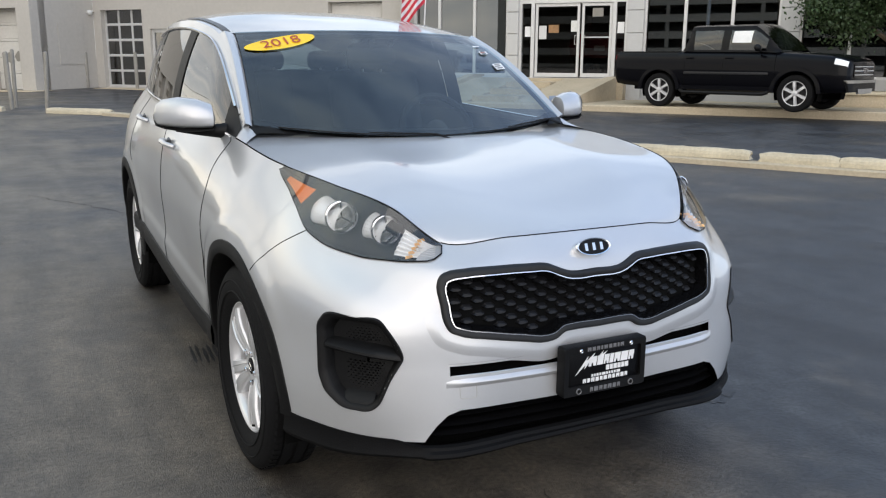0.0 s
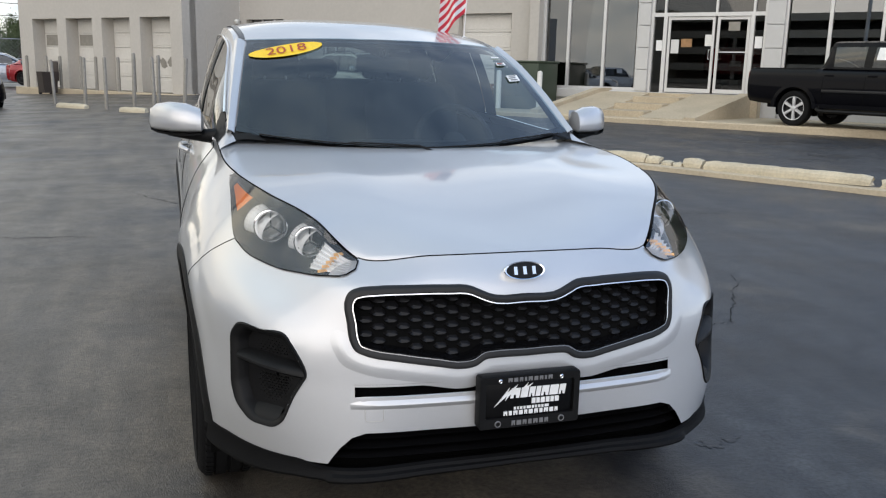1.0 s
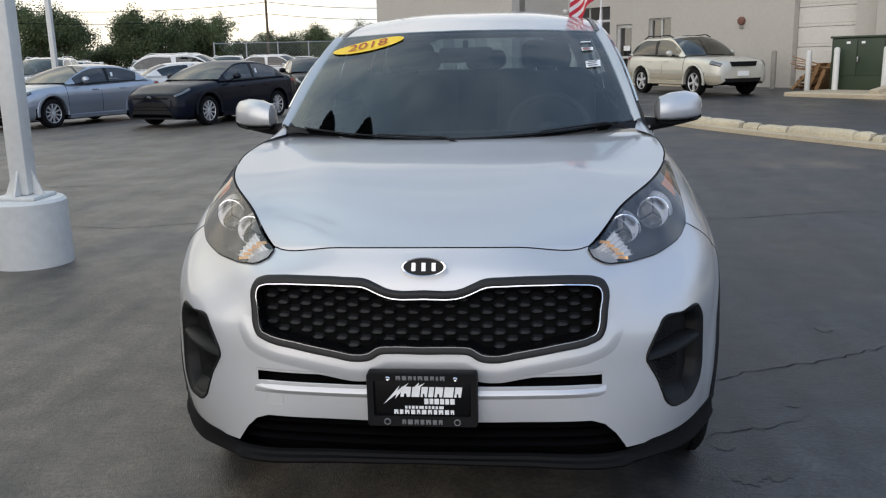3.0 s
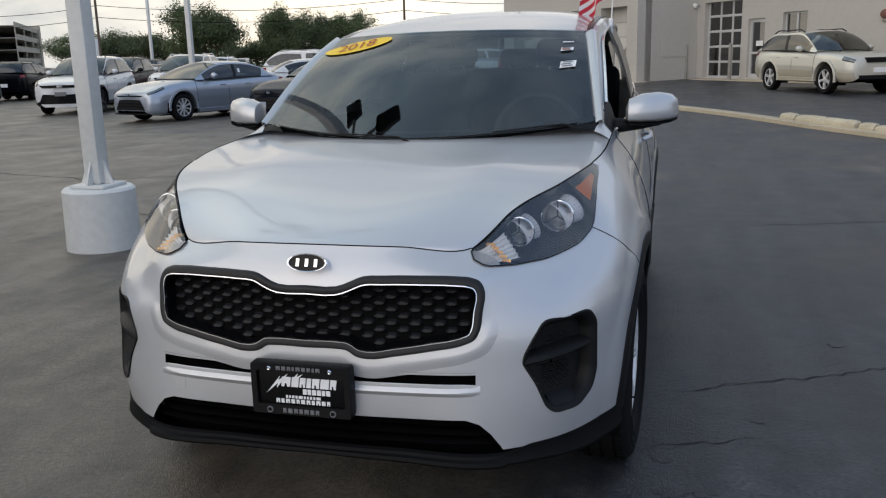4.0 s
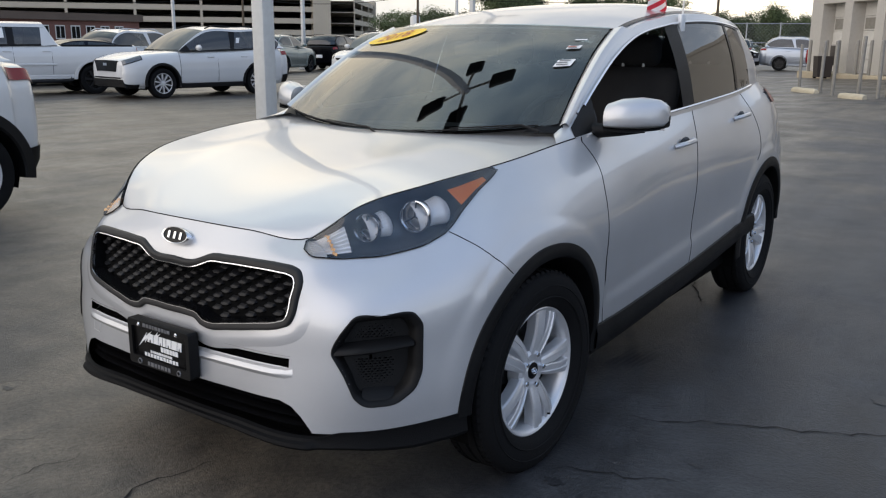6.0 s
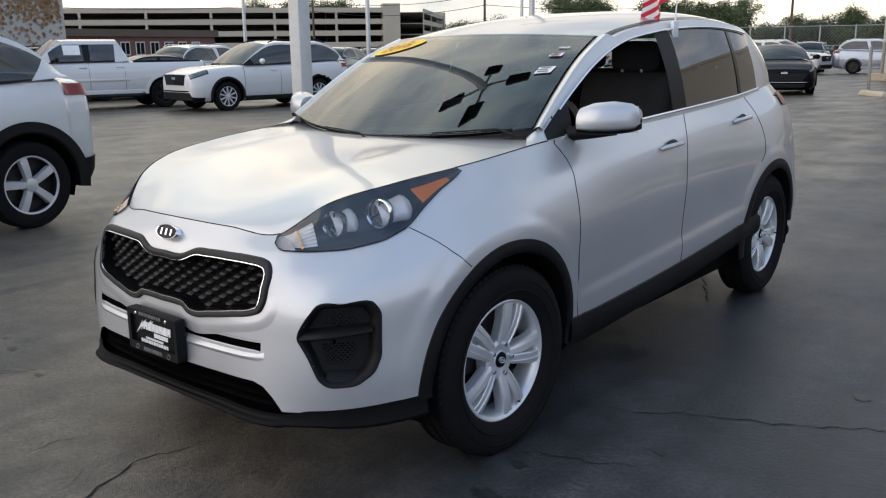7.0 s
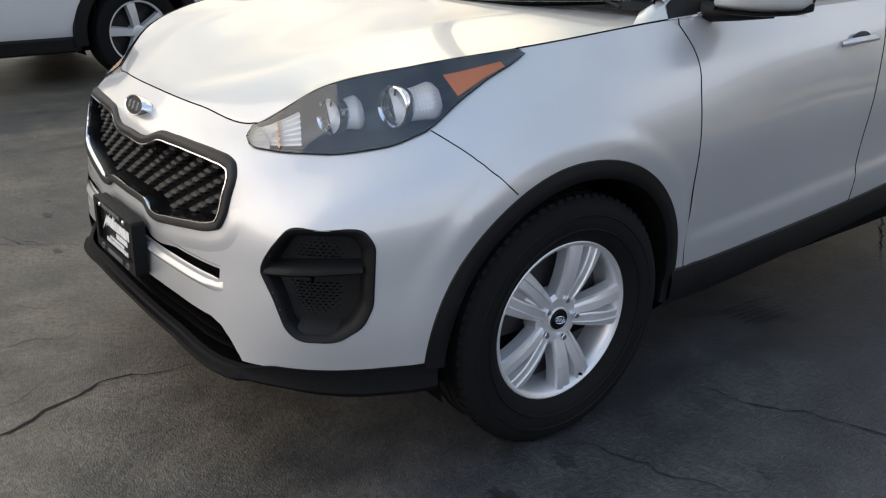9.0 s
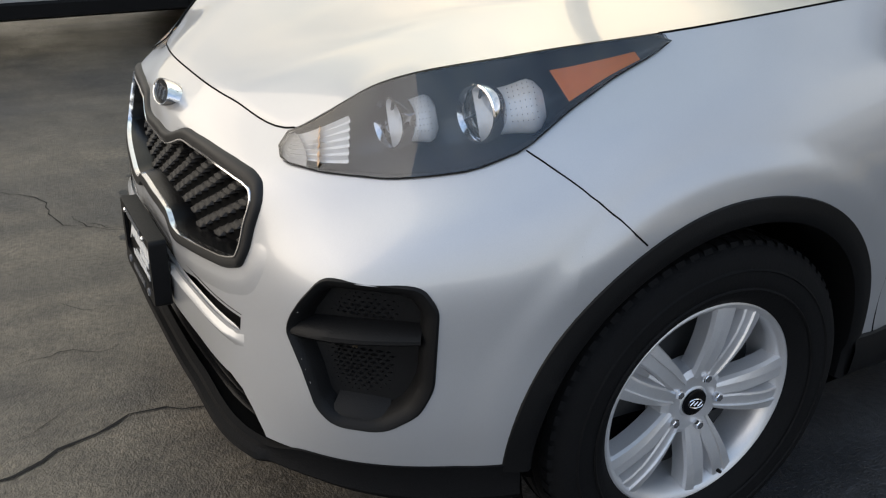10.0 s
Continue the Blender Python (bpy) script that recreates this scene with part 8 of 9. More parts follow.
SUV_SMALL = dict(SUV, wb=2.66, fo=0.93, ro=1.0, W=1.845, H=1.70, yrr=3.05, yrb=3.42, R=0.36, rim=RIM_DARK, spokes=5, seams=(0.48, 1.5, 2.35), handles=(1.32, 2.25), notice=0, head=(0.9, 2.6, 5.2, 6.2, 0.2),
                 nose=[("grille", 0.52, 0.62, 0.80, 0.88, GLOSS_BLACK, 0.012, 0.0), ("badge_oval", 0.08, 0.08, 0.81, 0.88, CHROME, 0.02), ("lower_intake", 0.66, 0.52, 0.36, 0.62, GLOSS_BLACK, 0.012, -0.02), ("front_plate", 0.16, 0.16, 0.56, 0.68, GREY_PRINT, 0.035), ("skid", 0.5, 0.6, 0.24, 0.33, ALLOY, 0.02)])
CROSSOVER = dict(SUV, wb=2.70, fo=0.94, ro=0.72, lip=0.09, W=1.86, H=1.67, zb=0.27, belt0=1.12, belt1=1.24, yrr=2.72, yrb=3.16, tail=1.22, R=0.365, rim=ALLOY, spokes=5, seams=(0.5, 1.5, 2.35), handles=(1.30, 2.12), glass_end=2.62, notice=0, tail_lamp=(10.4, 12.8, 5.0, 6.0), rails=True)
OLD_SUV = dict(SUV, wb=2.62, fo=0.90, ro=1.0, W=1.81, H=1.57, zb=0.30, hood0=0.90, hood1=1.02, belt0=1.04, belt1=1.10, tail=1.08, two_tone=GOLD_CLAD, paint=PEARL_CAR, clad=False, R=0.36, rim=ALLOY, spokes=5, glass=GLASS, yrr=3.0, yrb=3.42, seams=(0.48, 1.5, 2.3), handles=(1.32, 2.2), notice=0, head=(0.8, 2.4, 5.0, 6.2, 0.0),
               nose=[("grille", 0.36, 0.40, 0.76, 0.88, BLACK_PLASTIC, 0.012), ("lower_intake", 0.5, 0.55, 0.36, 0.46, BLACK_PLASTIC, 0.012), ("front_plate", 0.16, 0.16, 0.52, 0.64, WHITE_PRINT, 0.02)])
SEDAN = dict(wb=2.70, fo=0.93, ro=1.0, W=1.78, H=1.435, zb=0.19, hood0=0.78, hood1=0.98, belt0=0.98, belt1=1.03, yc=0.50, yrf=1.38, yrr=2.55, yrb=3.22, tail=1.02, R=0.335, tw=0.66, rim=ALLOY, spokes=10, paint=NAVY_CAR, glass=TINTED, seams=(0.45, 1.5, 2.35), handles=(1.32, 2.2), head=(0.9, 2.9, 5.35, 6.1, 0.3), tail_lamp=(11.0, 12.8, 4.8, 5.8), glass_end=2.45, notice=1.55,
             nose=[("grille", 0.56, 0.40, 0.30, 0.55, GRILLE_BLACK, 0.010, 0.015), ("grille_bar", 0.52, 0.50, 0.38, 0.395, GLOSS_BLACK, 0.020, 0.012), ("grille_bar", 0.48, 0.46, 0.45, 0.465, GLOSS_BLACK, 0.020, 0.012), ("upper_slot", 0.46, 0.50, 0.635, 0.66, GLOSS_BLACK, 0.010), ("badge_oval", 0.055, 0.055, 0.655, 0.70, CHROME, 0.018), ("splitter", 0.62, 0.66, 0.20, 0.23, BLACK_PLASTIC, 0.03)])
SEDAN_LOW = dict(SEDAN, wb=2.84, fo=0.95, ro=1.1, W=1.86, H=1.445, paint=BLACK_CAR, R=0.335, rim=RIM_DARK, notice=0, yrr=2.75, yrb=3.55,
                 nose=[("grille", 0.50, 0.64, 0.44, 0.64, GRILLE_BLACK, 0.012, 0.0), ("badge_oval", 0.085, 0.085, 0.63, 0.685, CHROME, 0.022), ("lower_intake", 0.54, 0.58, 0.25, 0.35, BLACK_PLASTIC, 0.014), ("chin_trim", 0.60, 0.66, 0.39, 0.405, CHROME, 0.014)])
PICKUP = dict(wb=3.20, fo=1.05, ro=1.20, W=1.86, H=1.86, zb=0.42, hood0=1.13, hood1=1.24, belt0=1.26, belt1=1.28, yc=0.40, yrf=1.02, yrr=2.50, yrb=2.66, tail=1.27, R=0.39, tw=0.74, rim=ALLOY, spokes=6, paint=BLACK_CAR, clad=False, bed=True, boxy=1.0, seams=(0.46, 1.64, 2.56), handles=(1.50, 2.44), head=(1.0, 2.4, 4.6, 5.9, 0.0), head_mat=LAMP_SILVER, tail_lamp=(12.1, 12.75, 4.3, 5.6), glass_end=1.93, pillar=1.42, pillar_w=0.06, win_top=0.84, win_start=0.50, notice=1.02, notice_side=-1, notice_w=0.30, notice_h=0.46, molding=True, lip=0.085, steps=True, bow=0.07, bulge=0.0, mirror=BLACK_PLASTIC,
              nose=[("grille", 0.58, 0.60, 0.74, 1.00, GLOSS_BLACK, 0.014), ("grille_bar", 0.56, 0.57, 0.78, 0.795, ALLOY, 0.022), ("grille_bar", 0.57, 0.575, 0.86, 0.88, ALLOY, 0.022), ("grille_bar", 0.575, 0.58, 0.945, 0.96, ALLOY, 0.022), ("bumper_trim", 0.84, 0.86, 0.62, 0.68, POST_GREY, 0.07), ("badge_plate", 0.14, 0.14, 0.83, 0.92, CHROME, 0.03), ("lower_bumper", 0.80, 0.86, 0.44, 0.66, BLACK_PLASTIC, 0.05), ("skid", 0.4, 0.46, 0.40, 0.50, STEEL, 0.07)])

# the pickup stands on the pad
mp = parked((13.55, 10.29), (12.43, 13.41), -1, 1.86)
truck = vehicle("pickup_truck", "black crew-cab pickup truck with a price sheet, on the tan pad", "pickup truck", Matrix.Translation((0, 0, 0.31 - mp.translation.z)) @ mp, PICKUP)
q = FRONT0 + ALONG * 17.95 - OUT * 5.9
vehicle("pickup_truck", "dark red pickup truck inside the showroom behind the doors", "pickup truck", pose(q.x, q.y, FLOOR_Z - 0.01, 0, 0, 129.8), dict(PICKUP, paint=RED_CAR, notice=0, steps=False))
vehicle("old_suv", "pearl white older sport utility car with tan lower cladding", "car", parked((4.68, 20.75), (3.62, 23.15), -1, 1.81), OLD_SUV)
vehicle("sedan", "dark blue compact sedan with alloy wheels, parked", "car", parked((-7.05, 16.2), (-6.20, 18.75), 1, 1.78), dict(SEDAN, rim=ALLOY), "parked cars")
vehicle("sedan", "silver blue compact sedan with dark grille, parked", "car", parked((-10.9, 16.4), (-10.0, 18.95), 1, 1.78), dict(SEDAN, paint=GREY_CAR), "parked cars")
vehicle("sedan", "glossy black sedan with a wide grille, parked", "car", pose(-6.25, 23.9, ground_z(-6.25, 23.9), 0, 0, 23), SEDAN_LOW, "parked cars")
vehicle("sport_utility_car", "white compact sport utility car facing the lane", "car", pose(-16.9, 20.1, ground_z(-16.9, 20.1), 0, 0, 17), SUV_SMALL, "parked cars")
vehicle("sport_utility_car", "white three-row sport utility car with price sheet", "car", parked((-15.99, 11.30), (-15.66, 14.12), 1, 1.93), SUV, "parked cars")
vehicle("sport_utility_car", "white crossover with black lower cladding, tail towards the lane", "car", parked((-4.72 + 2.7 * 0.11, 0.90 - 2.7 * 0.994), (-4.72, 0.90), 1, 1.86), dict(CROSSOVER, rim=ALLOY), "parked cars")
vehicle("pickup_truck", "white crew-cab pickup truck with dark wheels", "pickup truck", parked((-19.95, 7.95), (-19.0, 11.45), 1, 1.89), dict(PICKUP, wb=3.6, paint=WHITE_CAR, rim=RIM_DARK, W=1.89, notice_side=1, yrr=2.45, yrb=2.75), "parked cars")


# ---- trees, far buildings and the rest of the lot ----
LEAF = material("leaf", (0.080, 0.108, 0.042), 0.7, spread=0.45, scale=0.6, fine=3.0, object_random=0.2)
LEAF_BRIGHT = material("shrub_leaf", (0.035, 0.066, 0.022), 0.55, spread=0.5, scale=1.5, fine=8.0)


def build_tree(height, spread, seed, leaves, leaf, mat_, name="tree", label="broad green tree beyond the car park", stem=0.30, group="trees beyond the lot"):
    rnd_ = random.Random(seed)
    o = thing(name, pose(0, 0, -50), label, "tree", group)
    b = bmesh.new()
    tube(b, [(0, 0, -0.3), (0.05, 0.02, height * stem * 0.6), (0.0, 0.08, height * stem * 1.4), (0.1, 0.0, height * 0.75)], [height * 0.035, height * 0.028, height * 0.02, height * 0.008], 9)
    trunk = part("trunk", b, BARK, o)
    tips = []
    for k in range(9):
        a = 2 * math.pi * k / 9 + rnd_.uniform(-0.3, 0.3)
        z0 = height * rnd_.uniform(stem, 0.6)
        r = spread * rnd_.uniform(0.45, 0.95)
        z1 = min(height * 0.95, z0 + height * rnd_.uniform(0.10, 0.35))
        b = bmesh.new()
        tube(b, [(0, 0, z0), (r * 0.5 * math.cos(a), r * 0.5 * math.sin(a), z0 + (z1 - z0) * 0.6), (r * math.cos(a), r * math.sin(a), z1)], [height * 0.014, height * 0.009, height * 0.003], 6)
        part("limb", b, BARK, trunk)
        tips += [Vector((r * f * math.cos(a), r * f * math.sin(a), z0 + (z1 - z0) * f)) for f in (0.65, 1.0)]
    tips += [Vector((rnd_.uniform(-0.4, 0.4) * spread, rnd_.uniform(-0.4, 0.4) * spread, height * rnd_.uniform(0.6, 0.97))) for _ in range(12)]
    verts, faces = [], []
    for _ in range(leaves):
        c = rnd_.choice(tips)
        q = Vector((rnd_.gauss(0, 1), rnd_.gauss(0, 1), rnd_.gauss(0, 0.75)))
        p = c + q * spread * 0.165
        if p.z < height * stem * 0.75:
            continue
        n = Vector((rnd_.gauss(0, 1), rnd_.gauss(0, 1), rnd_.gauss(0.4, 1))).normalized()
        t = n.orthogonal().normalized()
        s = n.cross(t)
        l = leaf * rnd_.uniform(0.6, 1.4)
        i = len(verts)
        verts += [p - t * l, p + s * l * 0.55, p + t * l, p - s * l * 0.55]
        faces.append((i, i + 1, i + 2, i + 3))
    me = bpy.data.meshes.new("crown")
    me.from_pydata(verts, [], faces)
    me.materials.append(mat_)
    crown = new("crown", me)
    crown.parent = o
    tagged(crown, "crown of many small leaves", kind="stuff")
    return o


def bearing(az, dist, ox=1.6, oy=-2.6):
    return ox + dist * math.sin(radians(az)), oy + dist * math.cos(radians(az))


kinds = [build_tree(9.5, 4.6, 11, 15000, 0.13, LEAF), build_tree(8.0, 5.2, 12, 15000, 0.13, LEAF), build_tree(7.2, 4.2, 13, 13000, 0.13, LEAF)]
# (bearing, distance, height): the broad crowns that stand out, then the low belt between them
spots = [(-30.9, 112, 8.3, 2.0), (-29.5, 113, 8.0, 1.9), (-25.5, 112, 7.7, 1.6), (-30.2, 115, 7.4, 2.3), (-24.2, 114, 7.2, 1.7), (-22.4, 116, 6.9, 1.7), (-20.9, 116, 7.4, 1.5), (-25.0, 116, 6.6, 1.8), (-21.6, 118, 6.4, 1.9), (-17.6, 120, 5.4, 1.3), (-16.2, 121, 5.1, 1.2), (-14.3, 118, 5.9, 1.2), (-12.6, 119, 4.9, 1.1), (-11.1, 118, 6.1, 1.2), (-9.4, 118, 6.3, 1.3), (-7.2, 118, 6.5, 1.4), (-5.0, 119, 6.5, 1.4), (-3.0, 118, 6.2, 1.4), (-48.6, 305, 19.0, 1.7), (-51.0, 305, 18.0, 1.7), (-46.4, 310, 18.0, 1.7)]
rt = random.Random(21)
spots += [(-37.6 + 1.5 * k + rt.uniform(-0.4, 0.4), 128 + rt.uniform(-6, 10), rt.uniform(5.0, 6.0) if k < 4 else rt.uniform(3.6, 4.6), 1.9) for k in range(20)]
heights = (9.5, 8.0, 7.2)
for i, (az, dist, h, half) in enumerate(spots):
    x, y = bearing(az, dist)
    k = h / heights[i % 3]
    wide = dist * radians(half) / (4.6, 5.2, 4.2)[i % 3]
    m = pose(x, y, ground_z(x, y) - 0.2, 0, 0, rt.uniform(0, 360)) @ Matrix.Diagonal((wide, wide, k, 1))
    t = kinds[i % 3]
    if i < 3:
        t.matrix_basis = m
    else:
        t2 = copy_thing(t, m)
        t2.matrix_basis = m
# a dark understorey closes the gaps low down
rnd = random.Random(4)
verts, faces = [], []
for _ in range(26000):
    az = rnd.uniform(-36.5, 2)
    x, y = bearing(az, rnd.uniform(126, 150))
    p = Vector((x, y, abs(rnd.gauss(0, 1.3)) + ground_z(x, y)))
    n = Vector((rnd.gauss(0, 1), rnd.gauss(0, 1), rnd.gauss(0.3, 1))).normalized()
    t = n.orthogonal().normalized()
    s = n.cross(t)
    l = rnd.uniform(0.10, 0.24)
    i = len(verts)
    verts += [p - t * l, p + s * l * 0.6, p + t * l, p - s * l * 0.6]
    faces.append((i, i + 1, i + 2, i + 3))
me = bpy.data.meshes.new("undergrowth")
me.from_pydata(verts, [], faces)
me.materials.append(LEAF)
tagged(new("undergrowth", me), "dense green undergrowth below the far trees", "shrubs", kind="stuff")

# dense small tree before the showroom
shrub = build_tree(4.6, 1.75, 31, 78000, 0.048, LEAF_BRIGHT, "ornamental_tree", "dense leafy green ornamental tree by the showroom glass", 0.30, "")
shrub.matrix_basis = pose(17.5, 10.9, 0.30)
planter = thing("planter", pose(16.9, 11.4, 0.31, 0, 0, -50), "low tan stone planter with a flat coping", "planter")
bm = bmesh.new()
box(bm, -1.6, 1.6, -0.45, 0.45, 0.0, 0.28, 0.01)
part("planter_wall", bm, CONCRETE, planter)
bm = bmesh.new()
box(bm, -1.66, 1.66, -0.51, 0.51, 0.283, 0.36, 0.012)
part("coping", bm, PALE_CONCRETE, planter)

# parking garage: decks, parapets, columns
def deck_building(name, x0, y0, x1, y1, levels, step, depth, label):
    o = thing(name, pose(0, 0, 0), label, "parking garage")
    a, b_ = Vector((x0, y0, 0)), Vector((x1, y1, 0))
    d = (b_ - a).normalized()
    out = Vector((d.y, -d.x, 0))
    if out.dot(Vector((1.6, -2.6, 0)) - a) < 0:
        out = -out
    L = (b_ - a).length
    base = ground_z(x0, y0) - 0.2
    M = Matrix(((d.x, out.x, 0, a.x), (d.y, out.y, 0, a.y), (0, 0, 1, base), (0, 0, 0, 1)))

    def slab(nm, boxes, mat_, parent=o):
        b2 = bmesh.new()
        for q in boxes:
            box(b2, *q)
        bmesh.ops.transform(b2, matrix=M, verts=b2.verts)
        return part(nm, b2, mat_, parent, smooth=False)

    for k in range(levels):
        z = k * step
        slab("deck", [(0, L, -depth, -0.3, z - 0.2, z)], GARAGE_CONC)
        slab("parapet", [(0, L, -0.29, 0.0, z - 0.45 if k else -0.5, z + 1.0)], GARAGE_CONC)
        n = int(L / 16)
        for i in range(n + 1):
            s = L * i / n
            slab("column", [(max(0, s - 0.35), min(L, s + 0.35), -0.26, 0.04, z + 1.0, z + step - 0.45)], GARAGE_CONC)
    slab("roof_deck", [(0, L, -depth, -0.3, levels * step - 0.2, levels * step)], GARAGE_CONC)
    slab("roof_parapet", [(0, L, -0.29, 0.0, levels * step - 0.45, levels * step + 0.9)], GARAGE_CONC)
    # dark walls added inside; their colour stands in for shade in the decks
    slab("back_wall", [(0, L, -depth, -depth + 0.3, 0, levels * step)], DECK_SHADE)
    slab("end_wall", [(L - 0.3, L, -depth + 0.3, -5.0, 0, levels * step)], DECK_SHADE)
    slab("stair_tower", [(L - 4, L + 1.0, -5, 0.5, 0, levels * step + 2.0)], GARAGE_CONC)
    return o


ax, ay = bearing(-69, 268)
bx, by = bearing(-42.4, 256)
cx_, cy_ = bearing(-39.4, 325)
deck_building("parking_garage", ax, ay, bx, by, 4, 3.2, 40, "long tan concrete parking garage with open decks")
deck_building("parking_garage", bx, by + 12, cx_, cy_, 4, 3.2, 30, "further wing of the tan parking garage")

ax, ay = bearing(-140, 130)
bx, by = bearing(-104, 150)
deck_building("parking_garage", ax, ay, bx, by, 4, 3.2, 14, "banded tan parking garage across the street")

# brick building
ax, ay = bearing(-62.6, 128)
bx, by = bearing(-53.8, 142)
brick = thing("brick_building", pose(0, 0, 0), "low red brick building with white windows and a flat roof", "building")
d = (Vector((bx, by, 0)) - Vector((ax, ay, 0)))
L = d.length
d.normalize()
out = Vector((d.y, -d.x, 0))
if out.dot(Vector((1.6 - ax, -2.6 - ay, 0))) < 0:
    out = -out
MB = Matrix(((d.x, out.x, 0, ax), (d.y, out.y, 0, ay), (0, 0, 1, -0.5), (0, 0, 0, 1)))


def bpart(nm, boxes, mat_, parent, lb=""):
    b2 = bmesh.new()
    for q in boxes:
        box(b2, *q)
    bmesh.ops.transform(b2, matrix=MB, verts=b2.verts)
    return part(nm, b2, mat_, parent, lb, smooth=False)


bpart("wall", [(0, L, -10, 0, 0, 4.2)], BRICK_RED, brick)
bpart("roof", [(-0.4, L + 0.4, -10.4, 0.5, 4.2, 5.2)], ROOF_BROWN, brick, "brown roof edge")
for i in range(9):
    s = 1.2 + (L - 3.2) * i / 9
    w_ = bpart("window", [(s, s + 1.5, 0.003, 0.08, 1.6, 3.5)], WHITE_DOOR, brick)
    bpart("pane", [(s + 0.12, s + 0.70, 0.082, 0.09, 1.75, 3.35), (s + 0.80, s + 1.38, 0.082, 0.09, 1.75, 3.35)], GLOSS_BLACK, w_)
bpart("porch", [(L - 5.5, L - 2.5, 0.0, 3.0, 2.2, 2.5)], WHITE_DOOR, brick)
# grey plastered wall nearer by
ax, ay = bearing(-76, 44)
bx, by = bearing(-62.0, 52)
d = Vector((bx - ax, by - ay, 0))
L = d.length
d.normalize()
bm = bmesh.new()
box(bm, 0, L, -8, 0, -0.6, 6.0)
wall_grey = mesh_object("wall_grey", bm, WALL_PAINT, False)
wall_grey.matrix_basis = Matrix(((d.x, d.y, 0, ax), (d.y, -d.x, 0, ay), (0, 0, 1, 0), (0, 0, 0, 1)))
tagged(wall_grey, "plain grey plastered wall with scattered brown flecks", "wall", kind="structure")
# brown flecks scattered high on the wall, densest at one end
rnd = random.Random(8)
verts, faces = [], []
for _ in range(1400):
    s, z = L - abs(rnd.gauss(0, 3.0)) - 0.3, 4.6 + rnd.gauss(0, 1.0) - 0.15 * rnd.random()
    if s < 0 or z > 5.95 or rnd.random() < 0.3:
        continue
    c = wall_grey.matrix_basis @ Vector((s, 0.05, z))
    i = len(verts)
    r = rnd.uniform(0.05, 0.13)
    verts += [c + Vector((-d.x * r, -d.y * r, 0)), c + Vector((0, 0, r)), c + Vector((d.x * r, d.y * r, 0)), c + Vector((0, 0, -r))]
    faces.append((i, i + 1, i + 2, i + 3))
me = bpy.data.meshes.new("creeper")
me.from_pydata(verts, [], faces)
me.materials.append(TIMBER)
tagged(new("creeper", me), "scattered brown flecks high on the grey wall", "plant", kind="stuff")

# white tank
x, y = bearing(-36.6, 112)
tank = thing("water_tank", pose(x, y, 0), "pale upright tank far beyond the lot", "tank")
bm = bmesh.new()
box(bm, -1.0, 1.4, -0.8, 0.8, -0.5, 2.3, 0.03)
part("plinth", bm, PALE_CONCRETE, tank)
bm = bmesh.new()
lathe(bm, [(2.303, 0.62), (4.1, 0.62), (4.35, 0.50), (4.45, 0.001)], 20, "z")
part("shell", bm, POLE_WHITE, tank)

# light poles, utility poles and wires
for az, dist, h, w in ((-32.1, 29, 9, 0.15), (-43.4, 46, 9.5, 0.17), (-33.7, 62, 10, 0.17), (-10.6, 44, 9, 0.15), (-51.5, 60, 9.5, 0.17)):
    x, y = bearing(az, dist)
    light_pole(x, y, h, w, 0.25, 0.6, "tall white light pole among the parked cars", True)
poles = []
for az, dist in ((-66, 120), (-47.5, 112), (-36.4, 100), (-17.6, 96), (-3, 104)):
    x, y = bearing(az, dist)
    p = thing("utility_pole", pose(x, y, ground_z(x, y)), "dark wooden utility pole with cross arm", "utility pole", "utility poles")
    bm = bmesh.new()
    tube(bm, [(0, 0, -0.3), (0, 0, 11.0)], [0.16, 0.11], 8)
    part("pole", bm, BARK, p)
    bm = bmesh.new()
    box(bm, -1.1, 1.1, -0.06, 0.06, 9.6, 9.75)
    part("cross_arm", bm, BARK, p)
    poles.append(Vector((x, y, ground_z(x, y))))
for h, off in ((9.8, -1.0), (9.8, 1.0), (7.6, 0.12), (6.4, 0.12)):
    pts = []
    for a, c in zip(poles, poles[1:]):
        for i in range(12):
            f = i / 12
            pts.append(a.lerp(c, f) + Vector((off * 0.3, off, h - 1.4 * 4 * f * (1 - f) * 0.6)))
    bm = bmesh.new()
    tube(bm, pts, 0.03, 4)
    tagged(mesh_object("overhead_cable", bm, GLOSS_BLACK), "dark overhead cable between utility poles", "cable", "overhead cables")

# chain-link fence behind the far rows
fence = thing("chain_link_fence", pose(0, 0, 0), "galvanised chain-link fence behind the parked cars", "fence")
fa, fb = Vector((*bearing(-21.5, 58), 0)), Vector((*bearing(-4.5, 62), 0))
L = (fb - fa).length
d = (fb - fa).normalized()
for i in range(10):
    q = fa.lerp(fb, i / 9)
    z = ground_z(q.x, q.y)
    bm = bmesh.new()
    tube(bm, [(q.x, q.y, z - 0.1), (q.x, q.y, z + 2.7)], 0.04, 7)
    part("post", bm, GALVANISED, fence)
for h in (2.62, 1.45, 0.1):
    bm = bmesh.new()
    tube(bm, [fa.lerp(fb, i / 20) + Vector((0, 0, h + ground_z(*fa.lerp(fb, i / 20)[:2]))) for i in range(21)], 0.025, 6)
    part("rail", bm, GALVANISED, fence)
bm = bmesh.new()
n = int(L / 0.22)
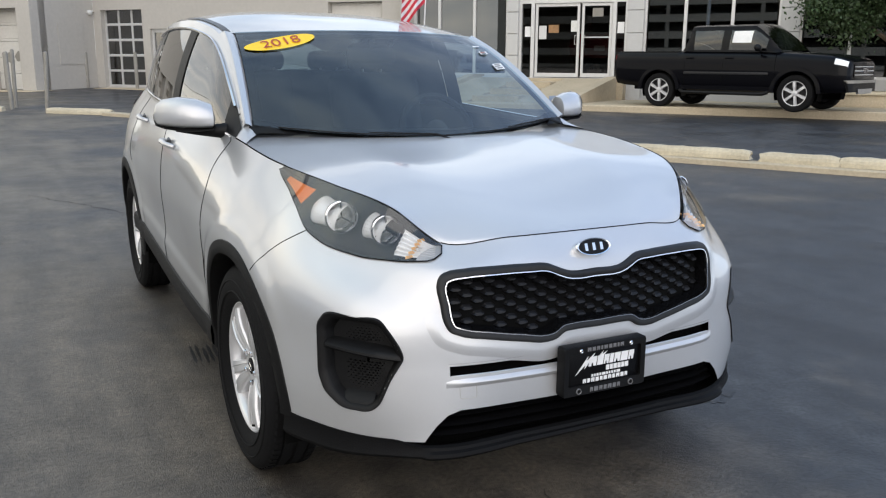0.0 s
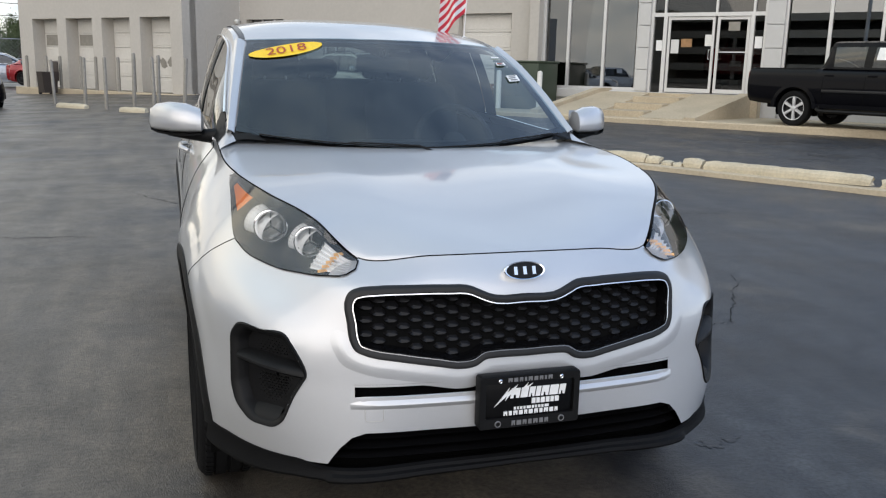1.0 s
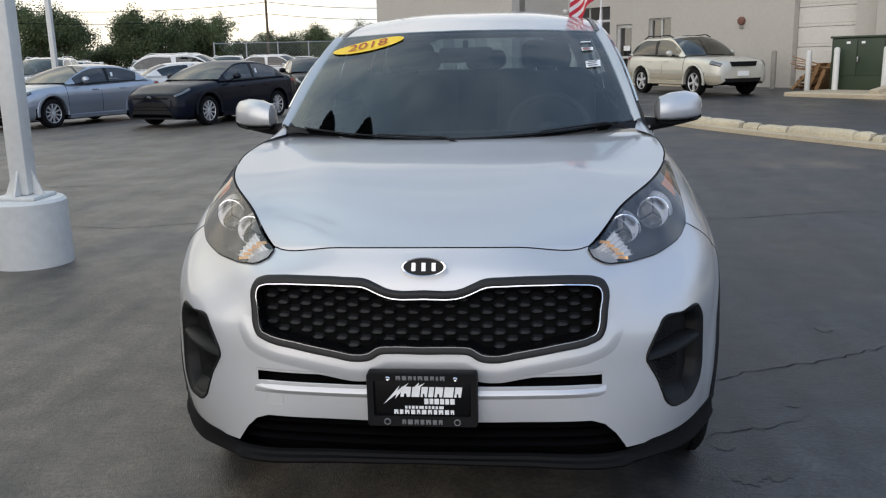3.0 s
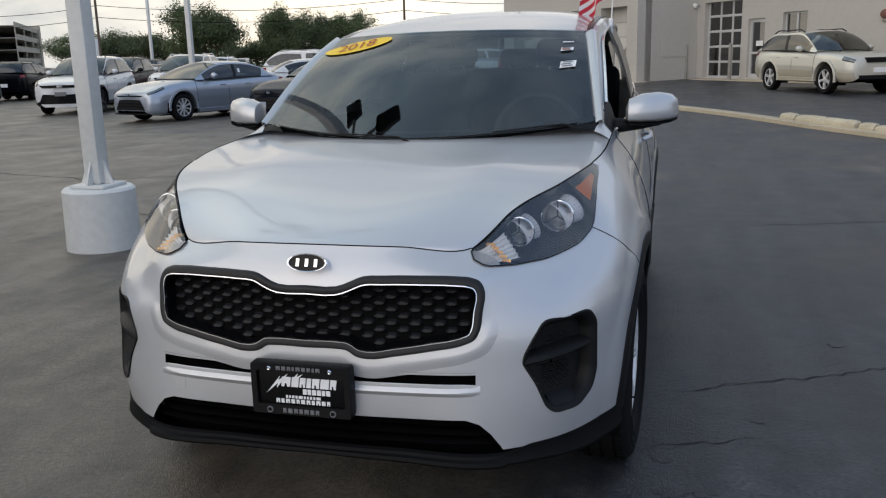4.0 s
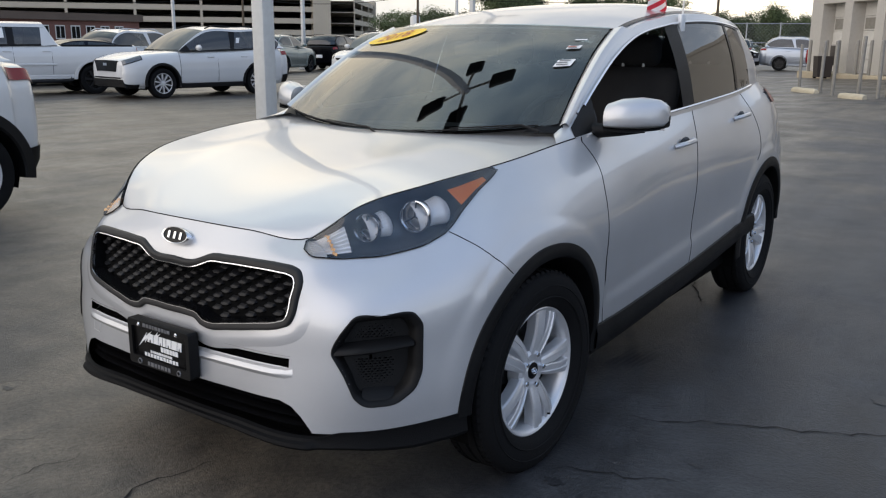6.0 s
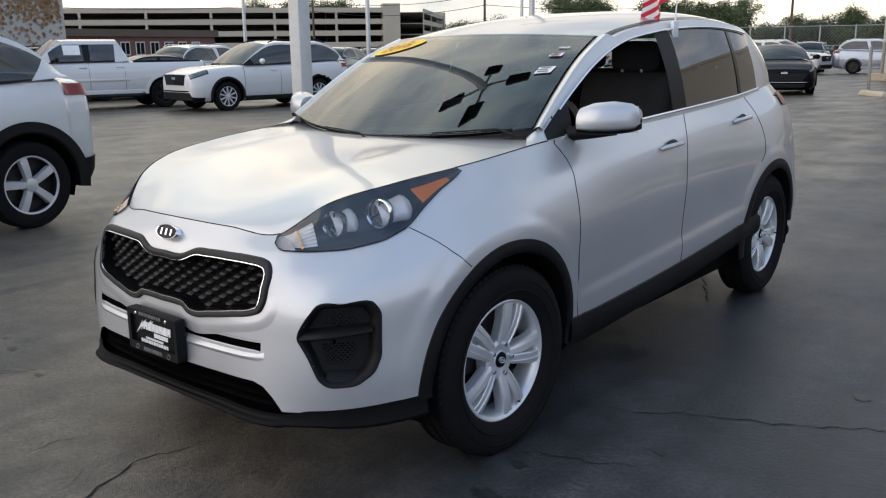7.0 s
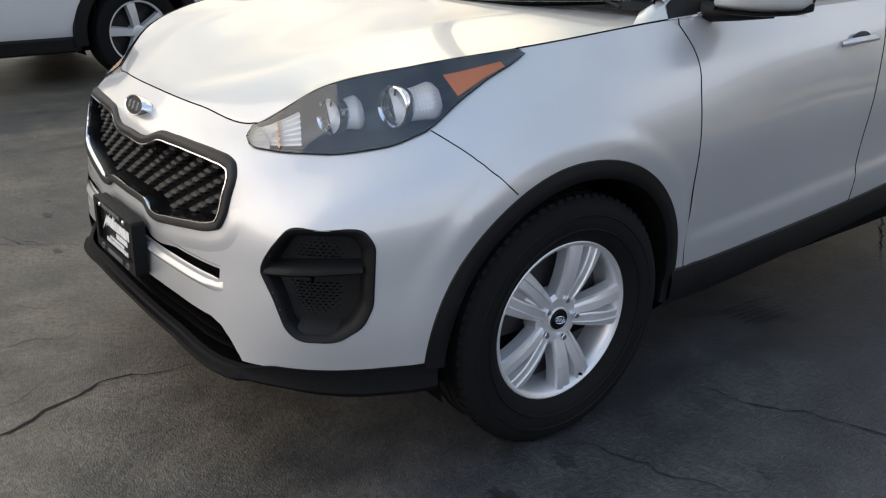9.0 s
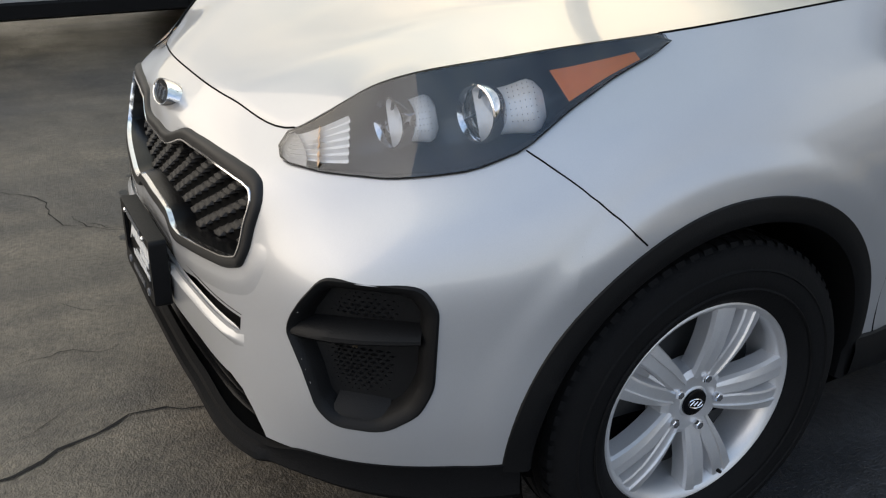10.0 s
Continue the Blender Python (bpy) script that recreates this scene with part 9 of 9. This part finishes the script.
for i in range(n):
    for sgn in (1, -1):
        s0 = L * i / n
        s1 = s0 + sgn * 2.5
        if 0 <= s1 <= L:
            a, c = fa + d * s0, fa + d * s1
            za, zc = ground_z(a.x, a.y) + 0.1, ground_z(c.x, c.y) + 2.6
            nrm = Vector((-d.y, d.x, 0)) * 0.006
            up = Vector((0, 0, 0.007))
            A, C = a + Vector((0, 0, za)), c + Vector((0, 0, zc))
            v = [bm.verts.new(p) for p in (A - up, C - up, C + up, A + up)]
            bm.faces.new(v)
tagged(part("wire_mesh", bm, GALVANISED, fence, smooth=False), "diamond wire mesh", kind="stuff")

# far rows of parked cars: repeats of the kinds above
far_kinds = [vehicle("parked_car", lb, "car", pose(0, 0, -80), dict(spec, far=True), "cars in the far rows") for lb, spec in (
    ("white sport utility car in a far row", dict(SUV, notice=0)), ("dark blue sedan in a far row", dict(SEDAN, notice=0)), ("grey blue sport utility car in a far row", dict(SUV_SMALL, paint=GREY_CAR)), ("dark green-grey crossover in a far row", dict(CROSSOVER, paint=GREEN_CAR)), ("red sedan in a far row", dict(SEDAN, paint=RED_CAR, notice=0)), ("white sedan in a far row", dict(SEDAN, paint=WHITE_CAR, notice=0)), ("black sport utility car in a far row", dict(SUV_SMALL, paint=BLACK_CAR)))]
places = [(0, -10.8, 29.5, 95), (4, -15.5, 29.0, 75), (5, -9.2, 25.5, 120), (3, -27.5, 27.5, 200), (6, -19.6, 25.5, 15), (0, -17.2, 26.5, 15), (3, -35.6, 38.3, 197), (1, -24.5, 12.5, -17), (5, -27.2, 12.0, -17), (2, -30.0, 11.6, -17), (6, -25.2, 8.0, -17), (0, -24.8, 18.6, 190), (3, -30.5, 20.0, 20), (5, -33.0, 26.0, 15), (6, -29.0, 33.0, 200), (0, -12.0, 45.0, 80), (2, -7.5, 47.0, 100), (4, -5.0, 44.0, 60), (5, -2.5, 47.0, 95), (1, -11.5, 36.0, 100)]
rr = random.Random(77)
for row in range(6):
    for k in range(9):
        az = -50 + 4.2 * k + rr.uniform(-0.9, 0.9)
        dist = 46 + 11 * row + rr.uniform(-2, 2)
        x, y = bearing(az, dist)
        if y > 28 and -13 < x:
            continue
        places.append((rr.choice([0, 0, 5, 5, 1, 2, 3, 4, 6, 0]), x, y, rr.choice([15, 195, 20, 200]) + rr.uniform(-4, 4)))
used = set()
for k, x, y, ang in places:
    m = pose(x, y, ground_z(x, y), 0, 0, ang)
    if k not in used:
        used.add(k)
        far_kinds[k].matrix_basis = m
    else:
        copy_thing(far_kinds[k], m)
# bin by the garage bays
BIN_BROWN = material("bin_brown", (0.028, 0.020, 0.016), 0.6)
q = FRONT @ Vector((-6.55, BLOCK_OUT + 1.0, 0))
bin_ = thing("waste_bin", pose(q.x, q.y, ground_z(q.x, q.y) + 0.02, 0, 0, 30), "dark brown wheeled waste bin with open lid", "bin")
bm = bmesh.new()
prism(bm, [(-0.25, 0.06), (0.25, 0.06), (0.30, 0.85), (-0.30, 0.85)], lambda a, b, e: Vector((a, e, b)), -0.26, 0.26)
part("bin_body", bm, BIN_BROWN, bin_)
bm = bmesh.new()
box(bm, 0.30, 0.35, -0.26, 0.26, 0.50, 1.25, 0.02)
part("bin_lid", bm, BIN_BROWN, bin_)
for x in (-0.2, 0.2):
    bm = bmesh.new()
    lathe(bm, [(x - 0.04, 0.0005), (x - 0.04, 0.10), (x + 0.04, 0.10), (x + 0.04, 0.0005)], 14, "x", (0, 0.22, 0.10))
    part("bin_wheel", bm, RUBBER, bin_)
